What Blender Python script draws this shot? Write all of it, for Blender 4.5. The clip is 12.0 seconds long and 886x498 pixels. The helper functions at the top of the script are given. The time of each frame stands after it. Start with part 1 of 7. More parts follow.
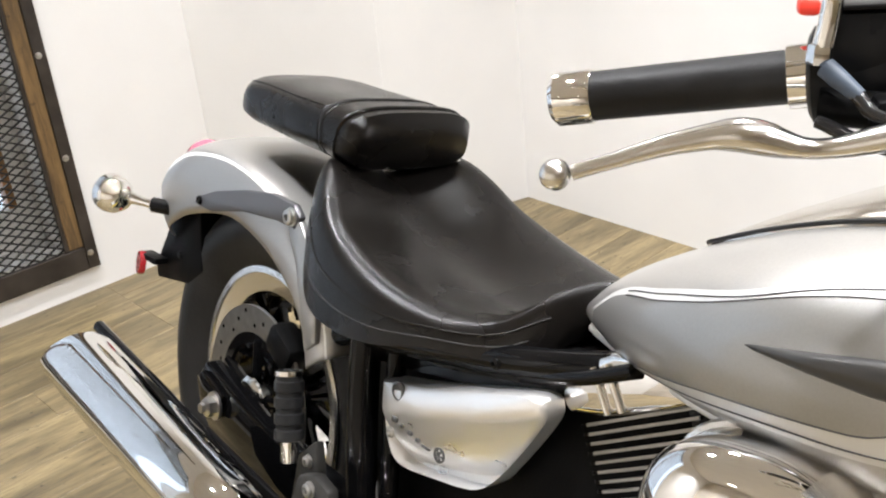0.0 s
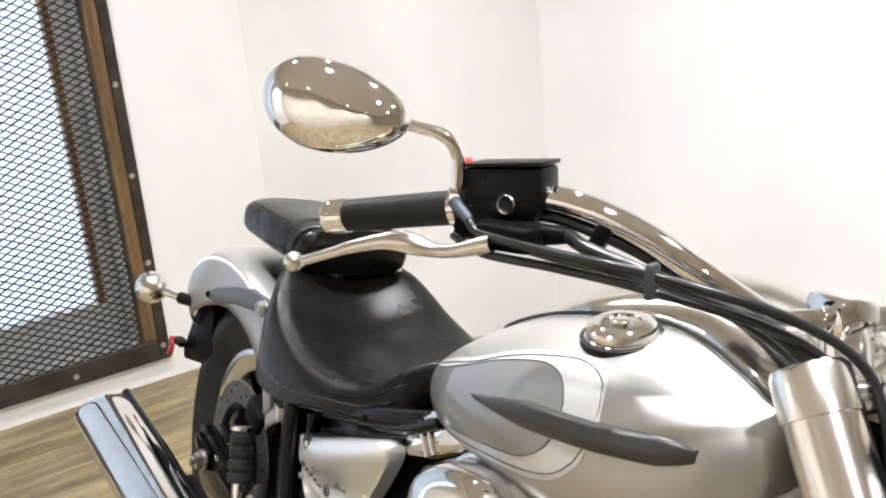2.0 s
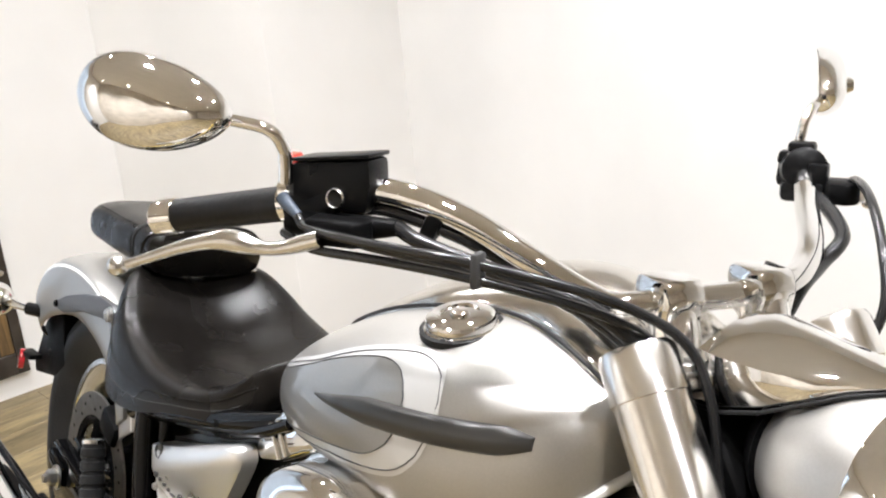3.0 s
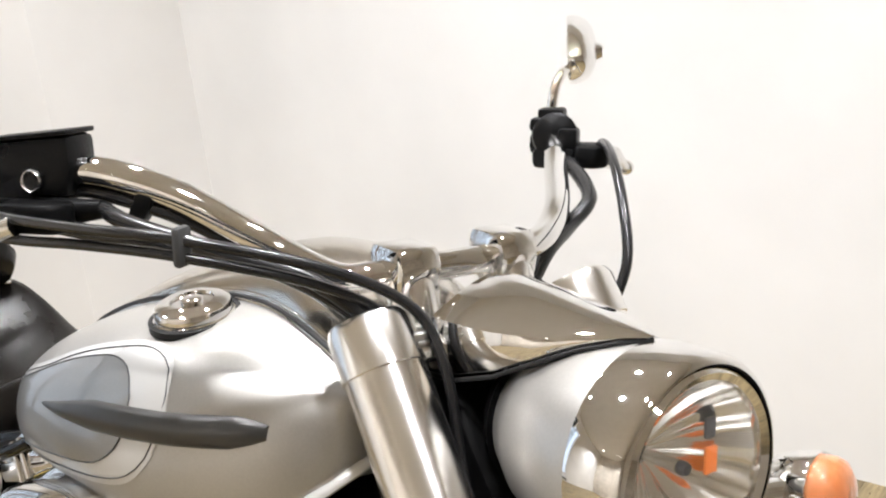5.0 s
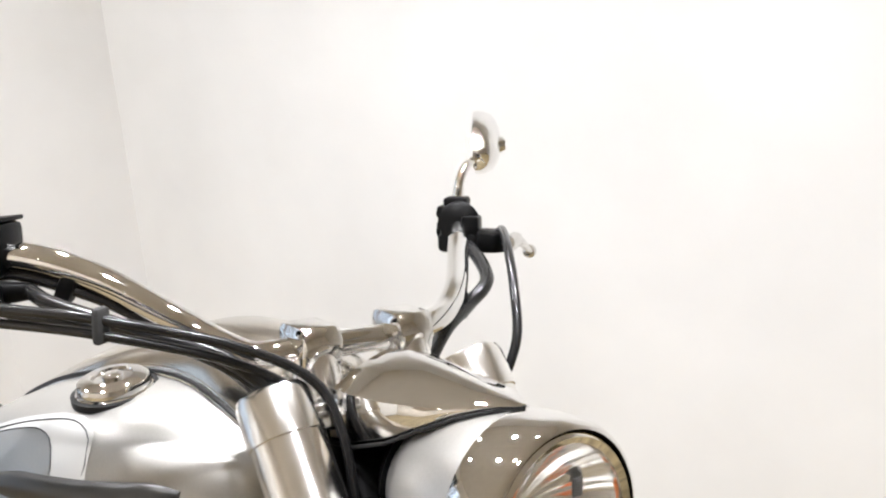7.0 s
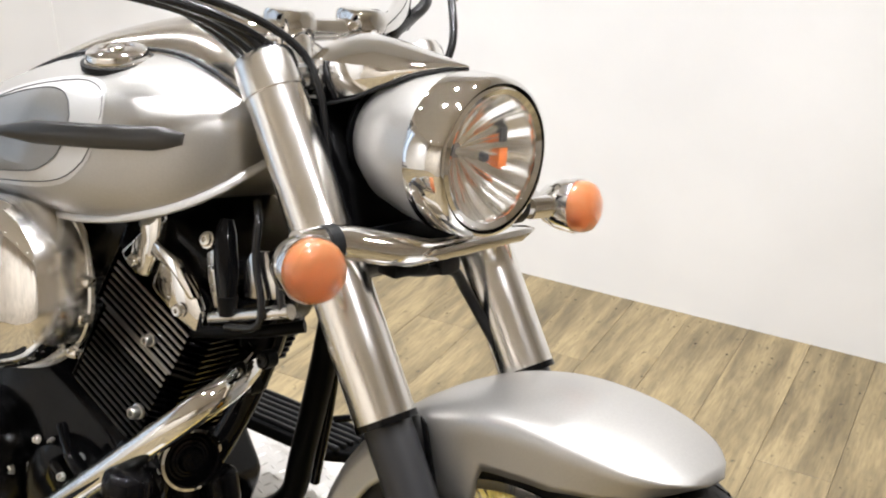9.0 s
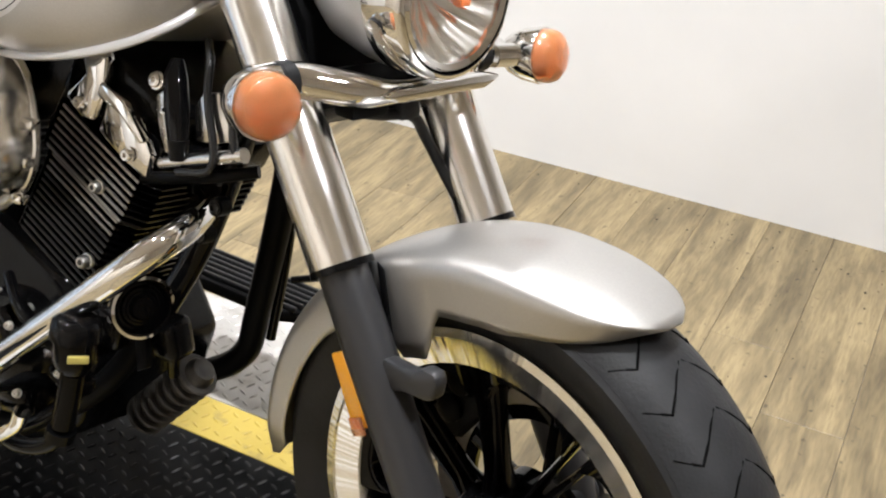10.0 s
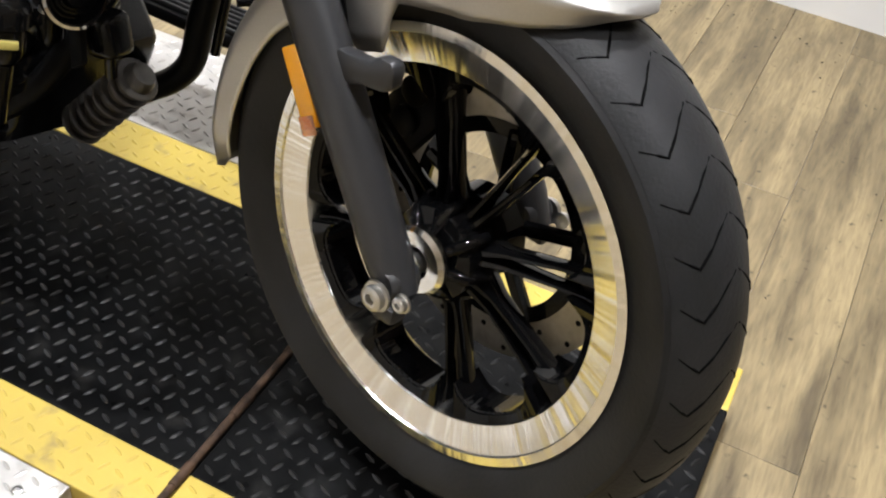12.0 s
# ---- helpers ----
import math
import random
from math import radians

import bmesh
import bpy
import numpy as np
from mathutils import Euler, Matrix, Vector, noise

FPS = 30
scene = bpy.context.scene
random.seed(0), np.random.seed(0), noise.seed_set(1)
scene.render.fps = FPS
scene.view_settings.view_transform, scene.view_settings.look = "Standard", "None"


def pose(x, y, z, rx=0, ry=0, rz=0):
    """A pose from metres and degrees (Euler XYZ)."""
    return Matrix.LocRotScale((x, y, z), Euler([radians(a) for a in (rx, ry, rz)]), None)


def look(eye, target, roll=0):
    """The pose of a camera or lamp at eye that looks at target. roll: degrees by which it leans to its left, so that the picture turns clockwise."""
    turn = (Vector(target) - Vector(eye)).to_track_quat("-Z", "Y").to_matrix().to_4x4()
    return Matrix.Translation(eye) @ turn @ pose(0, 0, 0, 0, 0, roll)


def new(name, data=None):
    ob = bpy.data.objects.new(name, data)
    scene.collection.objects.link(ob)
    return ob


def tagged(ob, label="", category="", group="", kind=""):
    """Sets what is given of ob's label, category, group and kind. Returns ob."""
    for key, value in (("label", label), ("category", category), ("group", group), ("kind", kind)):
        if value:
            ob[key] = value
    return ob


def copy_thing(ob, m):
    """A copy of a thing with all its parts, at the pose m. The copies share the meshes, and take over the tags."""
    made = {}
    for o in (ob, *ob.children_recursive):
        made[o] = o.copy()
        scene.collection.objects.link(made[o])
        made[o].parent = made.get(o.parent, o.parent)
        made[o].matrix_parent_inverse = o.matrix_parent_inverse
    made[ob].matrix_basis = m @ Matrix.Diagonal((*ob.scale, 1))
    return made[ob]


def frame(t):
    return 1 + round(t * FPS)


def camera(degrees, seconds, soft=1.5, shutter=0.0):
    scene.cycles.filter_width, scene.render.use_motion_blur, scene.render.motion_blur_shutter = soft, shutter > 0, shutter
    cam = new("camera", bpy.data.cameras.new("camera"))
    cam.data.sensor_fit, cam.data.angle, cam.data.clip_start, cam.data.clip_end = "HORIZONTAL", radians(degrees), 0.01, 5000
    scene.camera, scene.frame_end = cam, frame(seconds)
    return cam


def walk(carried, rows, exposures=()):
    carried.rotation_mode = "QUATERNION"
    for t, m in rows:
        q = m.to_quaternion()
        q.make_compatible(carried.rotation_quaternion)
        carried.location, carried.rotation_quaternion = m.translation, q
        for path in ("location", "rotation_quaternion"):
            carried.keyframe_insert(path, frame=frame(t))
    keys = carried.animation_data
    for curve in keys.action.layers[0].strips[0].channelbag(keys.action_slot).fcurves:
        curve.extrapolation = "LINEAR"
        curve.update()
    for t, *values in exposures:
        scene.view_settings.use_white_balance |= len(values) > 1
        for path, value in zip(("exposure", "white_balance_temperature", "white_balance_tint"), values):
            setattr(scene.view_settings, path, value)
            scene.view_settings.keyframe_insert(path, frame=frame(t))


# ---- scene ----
cam = camera(45.9, 12.0, soft=2.1)
# seconds, eye, target, roll in degrees
PATH = [
    (0, (1.325, -0.552, 1.218), (-0.147, 0.502, 0.368), -6.0),
    (0.1, (1.367, -0.556, 1.232), (-0.142, 0.483, 0.431), -7.3),
    (0.2, (1.42, -0.559, 1.24), (-0.122, 0.459, 0.475), -7.7),
    (0.3, (1.472, -0.552, 1.243), (-0.107, 0.434, 0.512), -7.7),
    (0.4, (1.532, -0.548, 1.243), (-0.097, 0.38, 0.545), -8.2),
    (0.5, (1.593, -0.537, 1.244), (-0.068, 0.342, 0.562), -7.4),
    (0.6, (1.644, -0.52, 1.24), (-0.03, 0.322, 0.543), -6.0),
    (0.8, (1.724, -0.506, 1.24), (0.033, 0.278, 0.514), -5.3),
    (1, (1.767, -0.496, 1.251), (0.059, 0.291, 0.568), -5.4),
    (1.5, (1.788, -0.493, 1.271), (0.078, 0.339, 0.651), -5.1),
    (2, (1.794, -0.487, 1.281), (0.12, 0.431, 0.684), -5.5),
    (2.5, (1.805, -0.468, 1.277), (0.2, 0.566, 0.682), -5.3),
    (3, (1.806, -0.441, 1.27), (0.258, 0.66, 0.645), -5.7),
    (3.2, (1.807, -0.433, 1.268), (0.278, 0.686, 0.629), -6.0),
    (4.8, (1.822, -0.359, 1.217), (0.467, 0.962, 0.569), -6.1),
    (5, (1.826, -0.351, 1.216), (0.493, 0.994, 0.572), -6.2),
    (5.5, (1.842, -0.342, 1.217), (0.554, 1.06, 0.603), -6.2),
    (6, (1.856, -0.339, 1.224), (0.592, 1.094, 0.635), -5.8),
    (6.5, (1.868, -0.342, 1.237), (0.595, 1.105, 0.701), -5.0),
    (6.7, (1.884, -0.35, 1.242), (0.6, 1.099, 0.74), -5.3),
    (8.3, (2.018, -0.64, 1.225), (0.926, 0.889, 0.54), -1.2),
    (8.5, (2.023, -0.647, 1.218), (0.942, 0.877, 0.505), -1.0),
    (9, (2.022, -0.648, 1.188), (0.993, 0.848, 0.349), 0.1),
    (9.5, (2.023, -0.645, 1.165), (1.045, 0.834, 0.24), 1.2),
    (10, (2.022, -0.64, 1.135), (1.109, 0.816, 0.11), 2.2),
    (10.5, (2.023, -0.636, 1.103), (1.183, 0.785, -0.027), 3.2),
    (11, (2.021, -0.637, 1.07), (1.234, 0.756, -0.13), 3.9),
    (11.5, (2.021, -0.644, 1.045), (1.275, 0.723, -0.21), 4.1),
    (12, (2.025, -0.659, 1.029), (1.343, 0.675, -0.296), 7.4),
]
walk(cam, [(t, look(eye, target, roll)) for t, eye, target, roll in PATH],
     exposures=[(0, 0.20, 6500, 10), (0.5, 0.26, 6380, 10), (1.5, 0.20, 6420, 10), (3, 0.17, 6500, 10), (5, 0.02, 6520, 10), (6.5, 0.0, 6430, 10), (8.5, 0.03, 6440, 10), (12, -0.04, 6350, 10)])

# ---------------- world and light ----------------
world = bpy.data.worlds.new("world")
scene.world = world
world.use_nodes = True
world.node_tree.nodes["Background"].inputs[0].default_value = (0.75, 0.85, 1.0, 1)
world.node_tree.nodes["Background"].inputs[1].default_value = 0.12

CEIL = 2.55
FLOOR = -0.095
LAMPS = [(x, y) for y in (-3.1, -0.15, 0.8) for x in (-0.7, 0.5, 1.7, 2.9) if (x, y) != (2.9, 0.8)]
LAMP_W = {-3.1: 32.0, -0.15: 17.0, 0.8: 22.0}


# ---------------- materials ----------------
def mat(name, color, rough=0.5, metal=0.0, coat=0.0, noise_amt=0.0, noise_scale=20.0, bump=0.0, bump_scale=120.0,
        rough_var=0.0, trans=0.0, ior=1.45, emit=None, emit_s=0.0, spec=0.5, aniso=None, coord="Object"):
    m = bpy.data.materials.new(name)
    m.use_nodes = True
    nt = m.node_tree
    b = nt.nodes["Principled BSDF"]
    b.inputs["Base Color"].default_value = (*color, 1)
    b.inputs["Roughness"].default_value = rough
    b.inputs["Metallic"].default_value = metal
    b.inputs["Coat Weight"].default_value = coat
    b.inputs["Coat Roughness"].default_value = 0.04
    b.inputs["Transmission Weight"].default_value = trans
    b.inputs["IOR"].default_value = ior
    b.inputs["Specular IOR Level"].default_value = spec
    if emit:
        b.inputs["Emission Color"].default_value = (*emit, 1)
        b.inputs["Emission Strength"].default_value = emit_s
    tc = nt.nodes.new("ShaderNodeTexCoord")
    if noise_amt or rough_var:
        n = nt.nodes.new("ShaderNodeTexNoise")
        n.inputs["Scale"].default_value = noise_scale
        n.inputs["Detail"].default_value = 6
        nt.links.new(tc.outputs[coord], n.inputs["Vector"])
        if noise_amt:
            mr = nt.nodes.new("ShaderNodeMapRange")
            mr.inputs["From Min"].default_value, mr.inputs["From Max"].default_value = 0.3, 0.7
            mr.inputs["To Min"].default_value, mr.inputs["To Max"].default_value = 1 - noise_amt, 1 + noise_amt
            nt.links.new(n.outputs["Fac"], mr.inputs["Value"])
            mx = nt.nodes.new("ShaderNodeMix")
            mx.data_type, mx.blend_type = "RGBA", "MULTIPLY"
            mx.inputs["Factor"].default_value = 1
            mx.inputs["A"].default_value = (*color, 1)
            nt.links.new(mr.outputs["Result"], mx.inputs["B"])
            nt.links.new(mx.outputs["Result"], b.inputs["Base Color"])
        if rough_var:
            mr2 = nt.nodes.new("ShaderNodeMapRange")
            mr2.inputs["From Min"].default_value, mr2.inputs["From Max"].default_value = 0.3, 0.7
            mr2.inputs["To Min"].default_value, mr2.inputs["To Max"].default_value = max(rough - rough_var, 0.02), rough + rough_var
            nt.links.new(n.outputs["Fac"], mr2.inputs["Value"])
            nt.links.new(mr2.outputs["Result"], b.inputs["Roughness"])
    if bump:
        n2 = nt.nodes.new("ShaderNodeTexNoise")
        n2.inputs["Scale"].default_value = bump_scale
        n2.inputs["Detail"].default_value = 4
        nt.links.new(tc.outputs[coord], n2.inputs["Vector"])
        bp = nt.nodes.new("ShaderNodeBump")
        bp.inputs["Strength"].default_value = bump
        bp.inputs["Distance"].default_value = 0.002
        nt.links.new(n2.outputs["Fac"], bp.inputs["Height"])
        nt.links.new(bp.outputs["Normal"], b.inputs["Normal"])
    return m


M_SILVER = mat("silver_paint", (0.45, 0.438, 0.417), 0.41, 0.88, coat=0.4, noise_amt=0.03, noise_scale=400)
M_PEARL = mat("pale_silver_paint", (0.66, 0.655, 0.645), 0.38, 0.4, coat=0.6)
M_GREY = mat("grey_silver_paint", (0.30, 0.295, 0.285), 0.33, 0.6, coat=0.8, noise_amt=0.03, noise_scale=400)
M_CHROME = mat("chrome", (0.81, 0.80, 0.785), 0.032, 1.0, rough_var=0.015, noise_scale=30)
M_COVER = mat("polished_cover", (0.88, 0.865, 0.84), 0.20, 1.0, rough_var=0.04, noise_scale=20)
M_SATIN = mat("satin_alloy", (0.72, 0.71, 0.69), 0.2, 1.0, rough_var=0.06, noise_scale=25)
M_CRUMB = mat("dark_crumb", (0.03, 0.025, 0.02), 0.8)
M_STRIPE = mat("white_pinstripe", (0.86, 0.86, 0.85), 0.3, coat=0.5)
M_GUN = mat("gunmetal", (0.07, 0.069, 0.068), 0.36, 0.6)
M_STRUT = mat("satin_dark_grey", (0.10, 0.10, 0.105), 0.4, 0.5)
M_CAST_DARK = mat("dark_cast_alloy", (0.03, 0.029, 0.027), 0.4, 0.2, spec=0.3, bump=0.1, bump_scale=400)
M_REG = mat("grimy_grey_alloy", (0.045, 0.041, 0.036), 0.5, 0.3, bump=0.2, bump_scale=300, noise_amt=0.5, noise_scale=40)
M_PLATE = mat("satin_silver_cover", (0.80, 0.79, 0.775), 0.32, 0.8, rough_var=0.05, noise_scale=30)
M_BADGE = mat("dark_badge", (0.12, 0.12, 0.12), 0.3, 0.7)
M_CONSOLE = mat("bright_console", (0.70, 0.67, 0.62), 0.16, 1.0)
M_BLACK = mat("black_gloss_paint", (0.003, 0.003, 0.0033), 0.05, 0.0, coat=0.05, spec=0.2, rough_var=0.04, noise_scale=15)
M_MATT = mat("black_matt_paint", (0.0035, 0.0035, 0.0037), 0.45, 0.0, spec=0.07, bump=0.15, bump_scale=300, rough_var=0.1)
M_LEG = mat("dark_grey_fork_paint", (0.026, 0.026, 0.0275), 0.36, 0.0, spec=0.45, bump=0.08, bump_scale=400)
M_PLASTIC = mat("black_plastic", (0.004, 0.004, 0.0043), 0.35, spec=0.16, bump=0.1, bump_scale=350, rough_var=0.08)
M_RUBBER = mat("tyre_rubber", (0.015, 0.015, 0.0154), 0.42, spec=0.2, bump=0.2, bump_scale=200, noise_amt=0.25, noise_scale=14)
M_TREAD = mat("worn_tread_rubber", (0.018, 0.018, 0.0188), 0.5, spec=0.22, bump=0.25, bump_scale=260, noise_amt=0.3, noise_scale=11)
M_GROOVE = mat("tyre_groove", (0.0025, 0.0025, 0.0025), 0.9, spec=0.05)
M_LEATHER = mat("black_vinyl", (0.0045, 0.0038, 0.0033), 0.26, spec=0.28, bump=0.18, bump_scale=420, rough_var=0.07, noise_scale=9)
M_THREAD = mat("grey_thread", (0.035, 0.035, 0.035), 0.7)
M_ORANGE = mat("amber_lens", (1.0, 0.46, 0.20), 0.06, trans=0.75, coat=0.8, bump=0.8, bump_scale=90)
M_AMBER = mat("amber_reflector", (0.90, 0.40, 0.02), 0.2, coat=0.6, bump=0.4, bump_scale=300)
M_RED = mat("red_lens", (0.55, 0.02, 0.03), 0.15, trans=0.2, coat=0.6)
M_TAIL = mat("pinkish_red_lens", (0.62, 0.16, 0.24), 0.12, trans=0.3, coat=0.6)
M_REDSW = mat("red_switch", (0.75, 0.05, 0.03), 0.4)
M_GLASS = mat("clear_glass", (1, 1, 1), 0.02, trans=1.0, ior=1.45)
M_REFL = mat("lamp_reflector", (0.95, 0.94, 0.91), 0.16, 1.0)
M_ENGINE = mat("black_engine_paint", (0.0026, 0.0026, 0.0028), 0.11, 0.0, spec=0.18, bump=0.12, bump_scale=250, rough_var=0.1)
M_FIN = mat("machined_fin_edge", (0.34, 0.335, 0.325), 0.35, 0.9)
M_FIN_DARK = mat("dark_fin_edge", (0.018, 0.0175, 0.017), 0.4, 0.4)
M_BOLT = mat("zinc_bolt", (0.55, 0.54, 0.52), 0.3, 1.0)
M_DISC = mat("brake_disc_steel", (0.27, 0.255, 0.235), 0.32, 1.0, noise_amt=0.15, noise_scale=60)
M_CABLE = mat("black_cable", (0.012, 0.012, 0.0125), 0.25, spec=0.5)
M_GREYCAP = mat("grey_plastic", (0.014, 0.014, 0.014), 0.4, spec=0.15)
M_BLUEGREY = mat("blue_grey_rubber", (0.055, 0.072, 0.10), 0.5)
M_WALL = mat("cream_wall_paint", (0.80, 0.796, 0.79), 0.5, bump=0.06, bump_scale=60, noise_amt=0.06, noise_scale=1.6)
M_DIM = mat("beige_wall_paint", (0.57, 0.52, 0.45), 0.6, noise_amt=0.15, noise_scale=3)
M_CEIL = mat("beige_ceiling_paint", (0.66, 0.62, 0.56), 0.8, noise_amt=0.03, noise_scale=4)
M_STEEL = mat("dark_steel_angle", (0.05, 0.042, 0.036), 0.45, 0.5, noise_amt=0.4, noise_scale=12, rough_var=0.1)
M_RUST = mat("rusty_rod", (0.06, 0.034, 0.02), 0.7, 0.2, noise_amt=0.6, noise_scale=60, bump=0.3, bump_scale=200)
M_OIL = mat("yellowed_plastic", (0.42, 0.36, 0.10), 0.3, coat=0.3)
M_MESH = mat("black_expanded_metal", (0.02, 0.019, 0.018), 0.45, 0.3)
M_SLAB = mat("concrete_slab", (0.3, 0.28, 0.25), 0.8, noise_amt=0.2, noise_scale=6)
M_WHITE = mat("white_reveal_paint", (0.7, 0.69, 0.67), 0.5, noise_amt=0.08, noise_scale=8)
M_LAMP = mat("lamp_glow", (1, 1, 1), 0.5, emit=(1.0, 0.96, 0.9), emit_s=16)
M_DAY = mat("daylight_backdrop", (0.6, 0.7, 0.8), 0.9, emit=(0.76, 0.86, 1.0), emit_s=1.1)


def grain_mat(name, c1, c2, stretch, rough=0.45, per_object=True, stain=0.5, coat=0.0, bands=9.0, speck=38.0):
    """Wood: grain drawn out along y, with light and dark bands and dark stains."""
    m = bpy.data.materials.new(name)
    m.use_nodes = True
    nt = m.node_tree
    b = nt.nodes["Principled BSDF"]
    tc, info = nt.nodes.new("ShaderNodeTexCoord"), nt.nodes.new("ShaderNodeObjectInfo")
    mp = nt.nodes.new("ShaderNodeMapping")
    mp.inputs["Scale"].default_value = stretch
    add = nt.nodes.new("ShaderNodeVectorMath")
    sc = nt.nodes.new("ShaderNodeVectorMath")
    sc.operation = "SCALE"
    comb = nt.nodes.new("ShaderNodeCombineXYZ")
    for i in range(3):
        nt.links.new(info.outputs["Random"], comb.inputs[i])
    nt.links.new(comb.outputs[0], sc.inputs[0])
    sc.inputs["Scale"].default_value = 37.0 if per_object else 0.0
    nt.links.new(tc.outputs["Object"], mp.inputs["Vector"])
    nt.links.new(mp.outputs[0], add.inputs[0])
    nt.links.new(sc.outputs[0], add.inputs[1])
    n1, n2, n3 = (nt.nodes.new("ShaderNodeTexNoise") for _ in range(3))
    n1.inputs["Scale"].default_value, n1.inputs["Detail"].default_value, n1.inputs["Distortion"].default_value = 3.0, 8, 0.6
    n2.inputs["Scale"].default_value, n2.inputs["Detail"].default_value = bands * 2, 5
    n3.inputs["Scale"].default_value, n3.inputs["Detail"].default_value = 1.1, 3
    for n in (n1, n2, n3):
        nt.links.new(add.outputs[0], n.inputs["Vector"])
    ramp = nt.nodes.new("ShaderNodeValToRGB")
    ramp.color_ramp.elements[0].position, ramp.color_ramp.elements[0].color = 0.32, (*c2, 1)
    ramp.color_ramp.elements[1].position, ramp.color_ramp.elements[1].color = 0.62, (*c1, 1)
    nt.links.new(n1.outputs["Fac"], ramp.inputs["Fac"])
    r2 = nt.nodes.new("ShaderNodeMapRange")
    r2.inputs["From Min"].default_value, r2.inputs["From Max"].default_value = 0.3, 0.6
    r2.inputs["To Min"].default_value, r2.inputs["To Max"].default_value = 0.72, 1.05
    nt.links.new(n2.outputs["Fac"], r2.inputs["Value"])
    r3 = nt.nodes.new("ShaderNodeMapRange")
    r3.inputs["From Min"].default_value, r3.inputs["From Max"].default_value = 0.36, 0.56
    r3.inputs["To Min"].default_value, r3.inputs["To Max"].default_value = 1 - stain, 1.06
    nt.links.new(n3.outputs["Fac"], r3.inputs["Value"])
    mul = nt.nodes.new("ShaderNodeMath")
    mul.operation = "MULTIPLY"
    nt.links.new(r2.outputs[0], mul.inputs[0])
    nt.links.new(r3.outputs[0], mul.inputs[1])
    mx = nt.nodes.new("ShaderNodeMix")
    mx.data_type, mx.blend_type = "RGBA", "MULTIPLY"
    mx.inputs["Factor"].default_value = 1
    nt.links.new(ramp.outputs[0], mx.inputs["A"])
    nt.links.new(mul.outputs[0], mx.inputs["B"])
    nt.links.new(mx.outputs["Result"], b.inputs["Base Color"])
    b.inputs["Roughness"].default_value = rough
    b.inputs["Coat Weight"].default_value = coat
    # small dark knots and specks
    n4 = nt.nodes.new("ShaderNodeTexNoise")
    n4.inputs["Scale"].default_value, n4.inputs["Detail"].default_value = speck, 2
    nt.links.new(add.outputs[0] if speck < 15 else tc.outputs["Object"], n4.inputs["Vector"])
    r4 = nt.nodes.new("ShaderNodeMapRange")
    r4.inputs["From Min"].default_value, r4.inputs["From Max"].default_value = 0.66, 0.74
    r4.inputs["To Min"].default_value, r4.inputs["To Max"].default_value = 1.0, 0.35
    nt.links.new(n4.outputs["Fac"], r4.inputs["Value"])
    mx4 = nt.nodes.new("ShaderNodeMix")
    mx4.data_type, mx4.blend_type = "RGBA", "MULTIPLY"
    mx4.inputs["Factor"].default_value = 1
    nt.links.new(mx.outputs["Result"], mx4.inputs["A"])
    nt.links.new(r4.outputs[0], mx4.inputs["B"])
    nt.links.new(mx4.outputs["Result"], b.inputs["Base Color"])
    bp = nt.nodes.new("ShaderNodeBump")
    bp.inputs["Strength"].default_value, bp.inputs["Distance"].default_value = 0.15, 0.002
    nt.links.new(n2.outputs["Fac"], bp.inputs["Height"])
    nt.links.new(bp.outputs[0], b.inputs["Normal"])
    return m


M_PLANK = grain_mat("vinyl_oak_plank", (0.268, 0.206, 0.108), (0.132, 0.100, 0.053), (9, 1.1, 1), rough=0.45, stain=0.34)
M_FRAMEWOOD = grain_mat("brown_frame_wood", (0.19, 0.115, 0.045), (0.065, 0.04, 0.018), (14, 14, 1.5), rough=0.5, stain=0.5)
M_MULLION = grain_mat("orange_window_wood", (0.36, 0.17, 0.05), (0.22, 0.10, 0.03), (14, 14, 1.5), rough=0.45, stain=0.2)


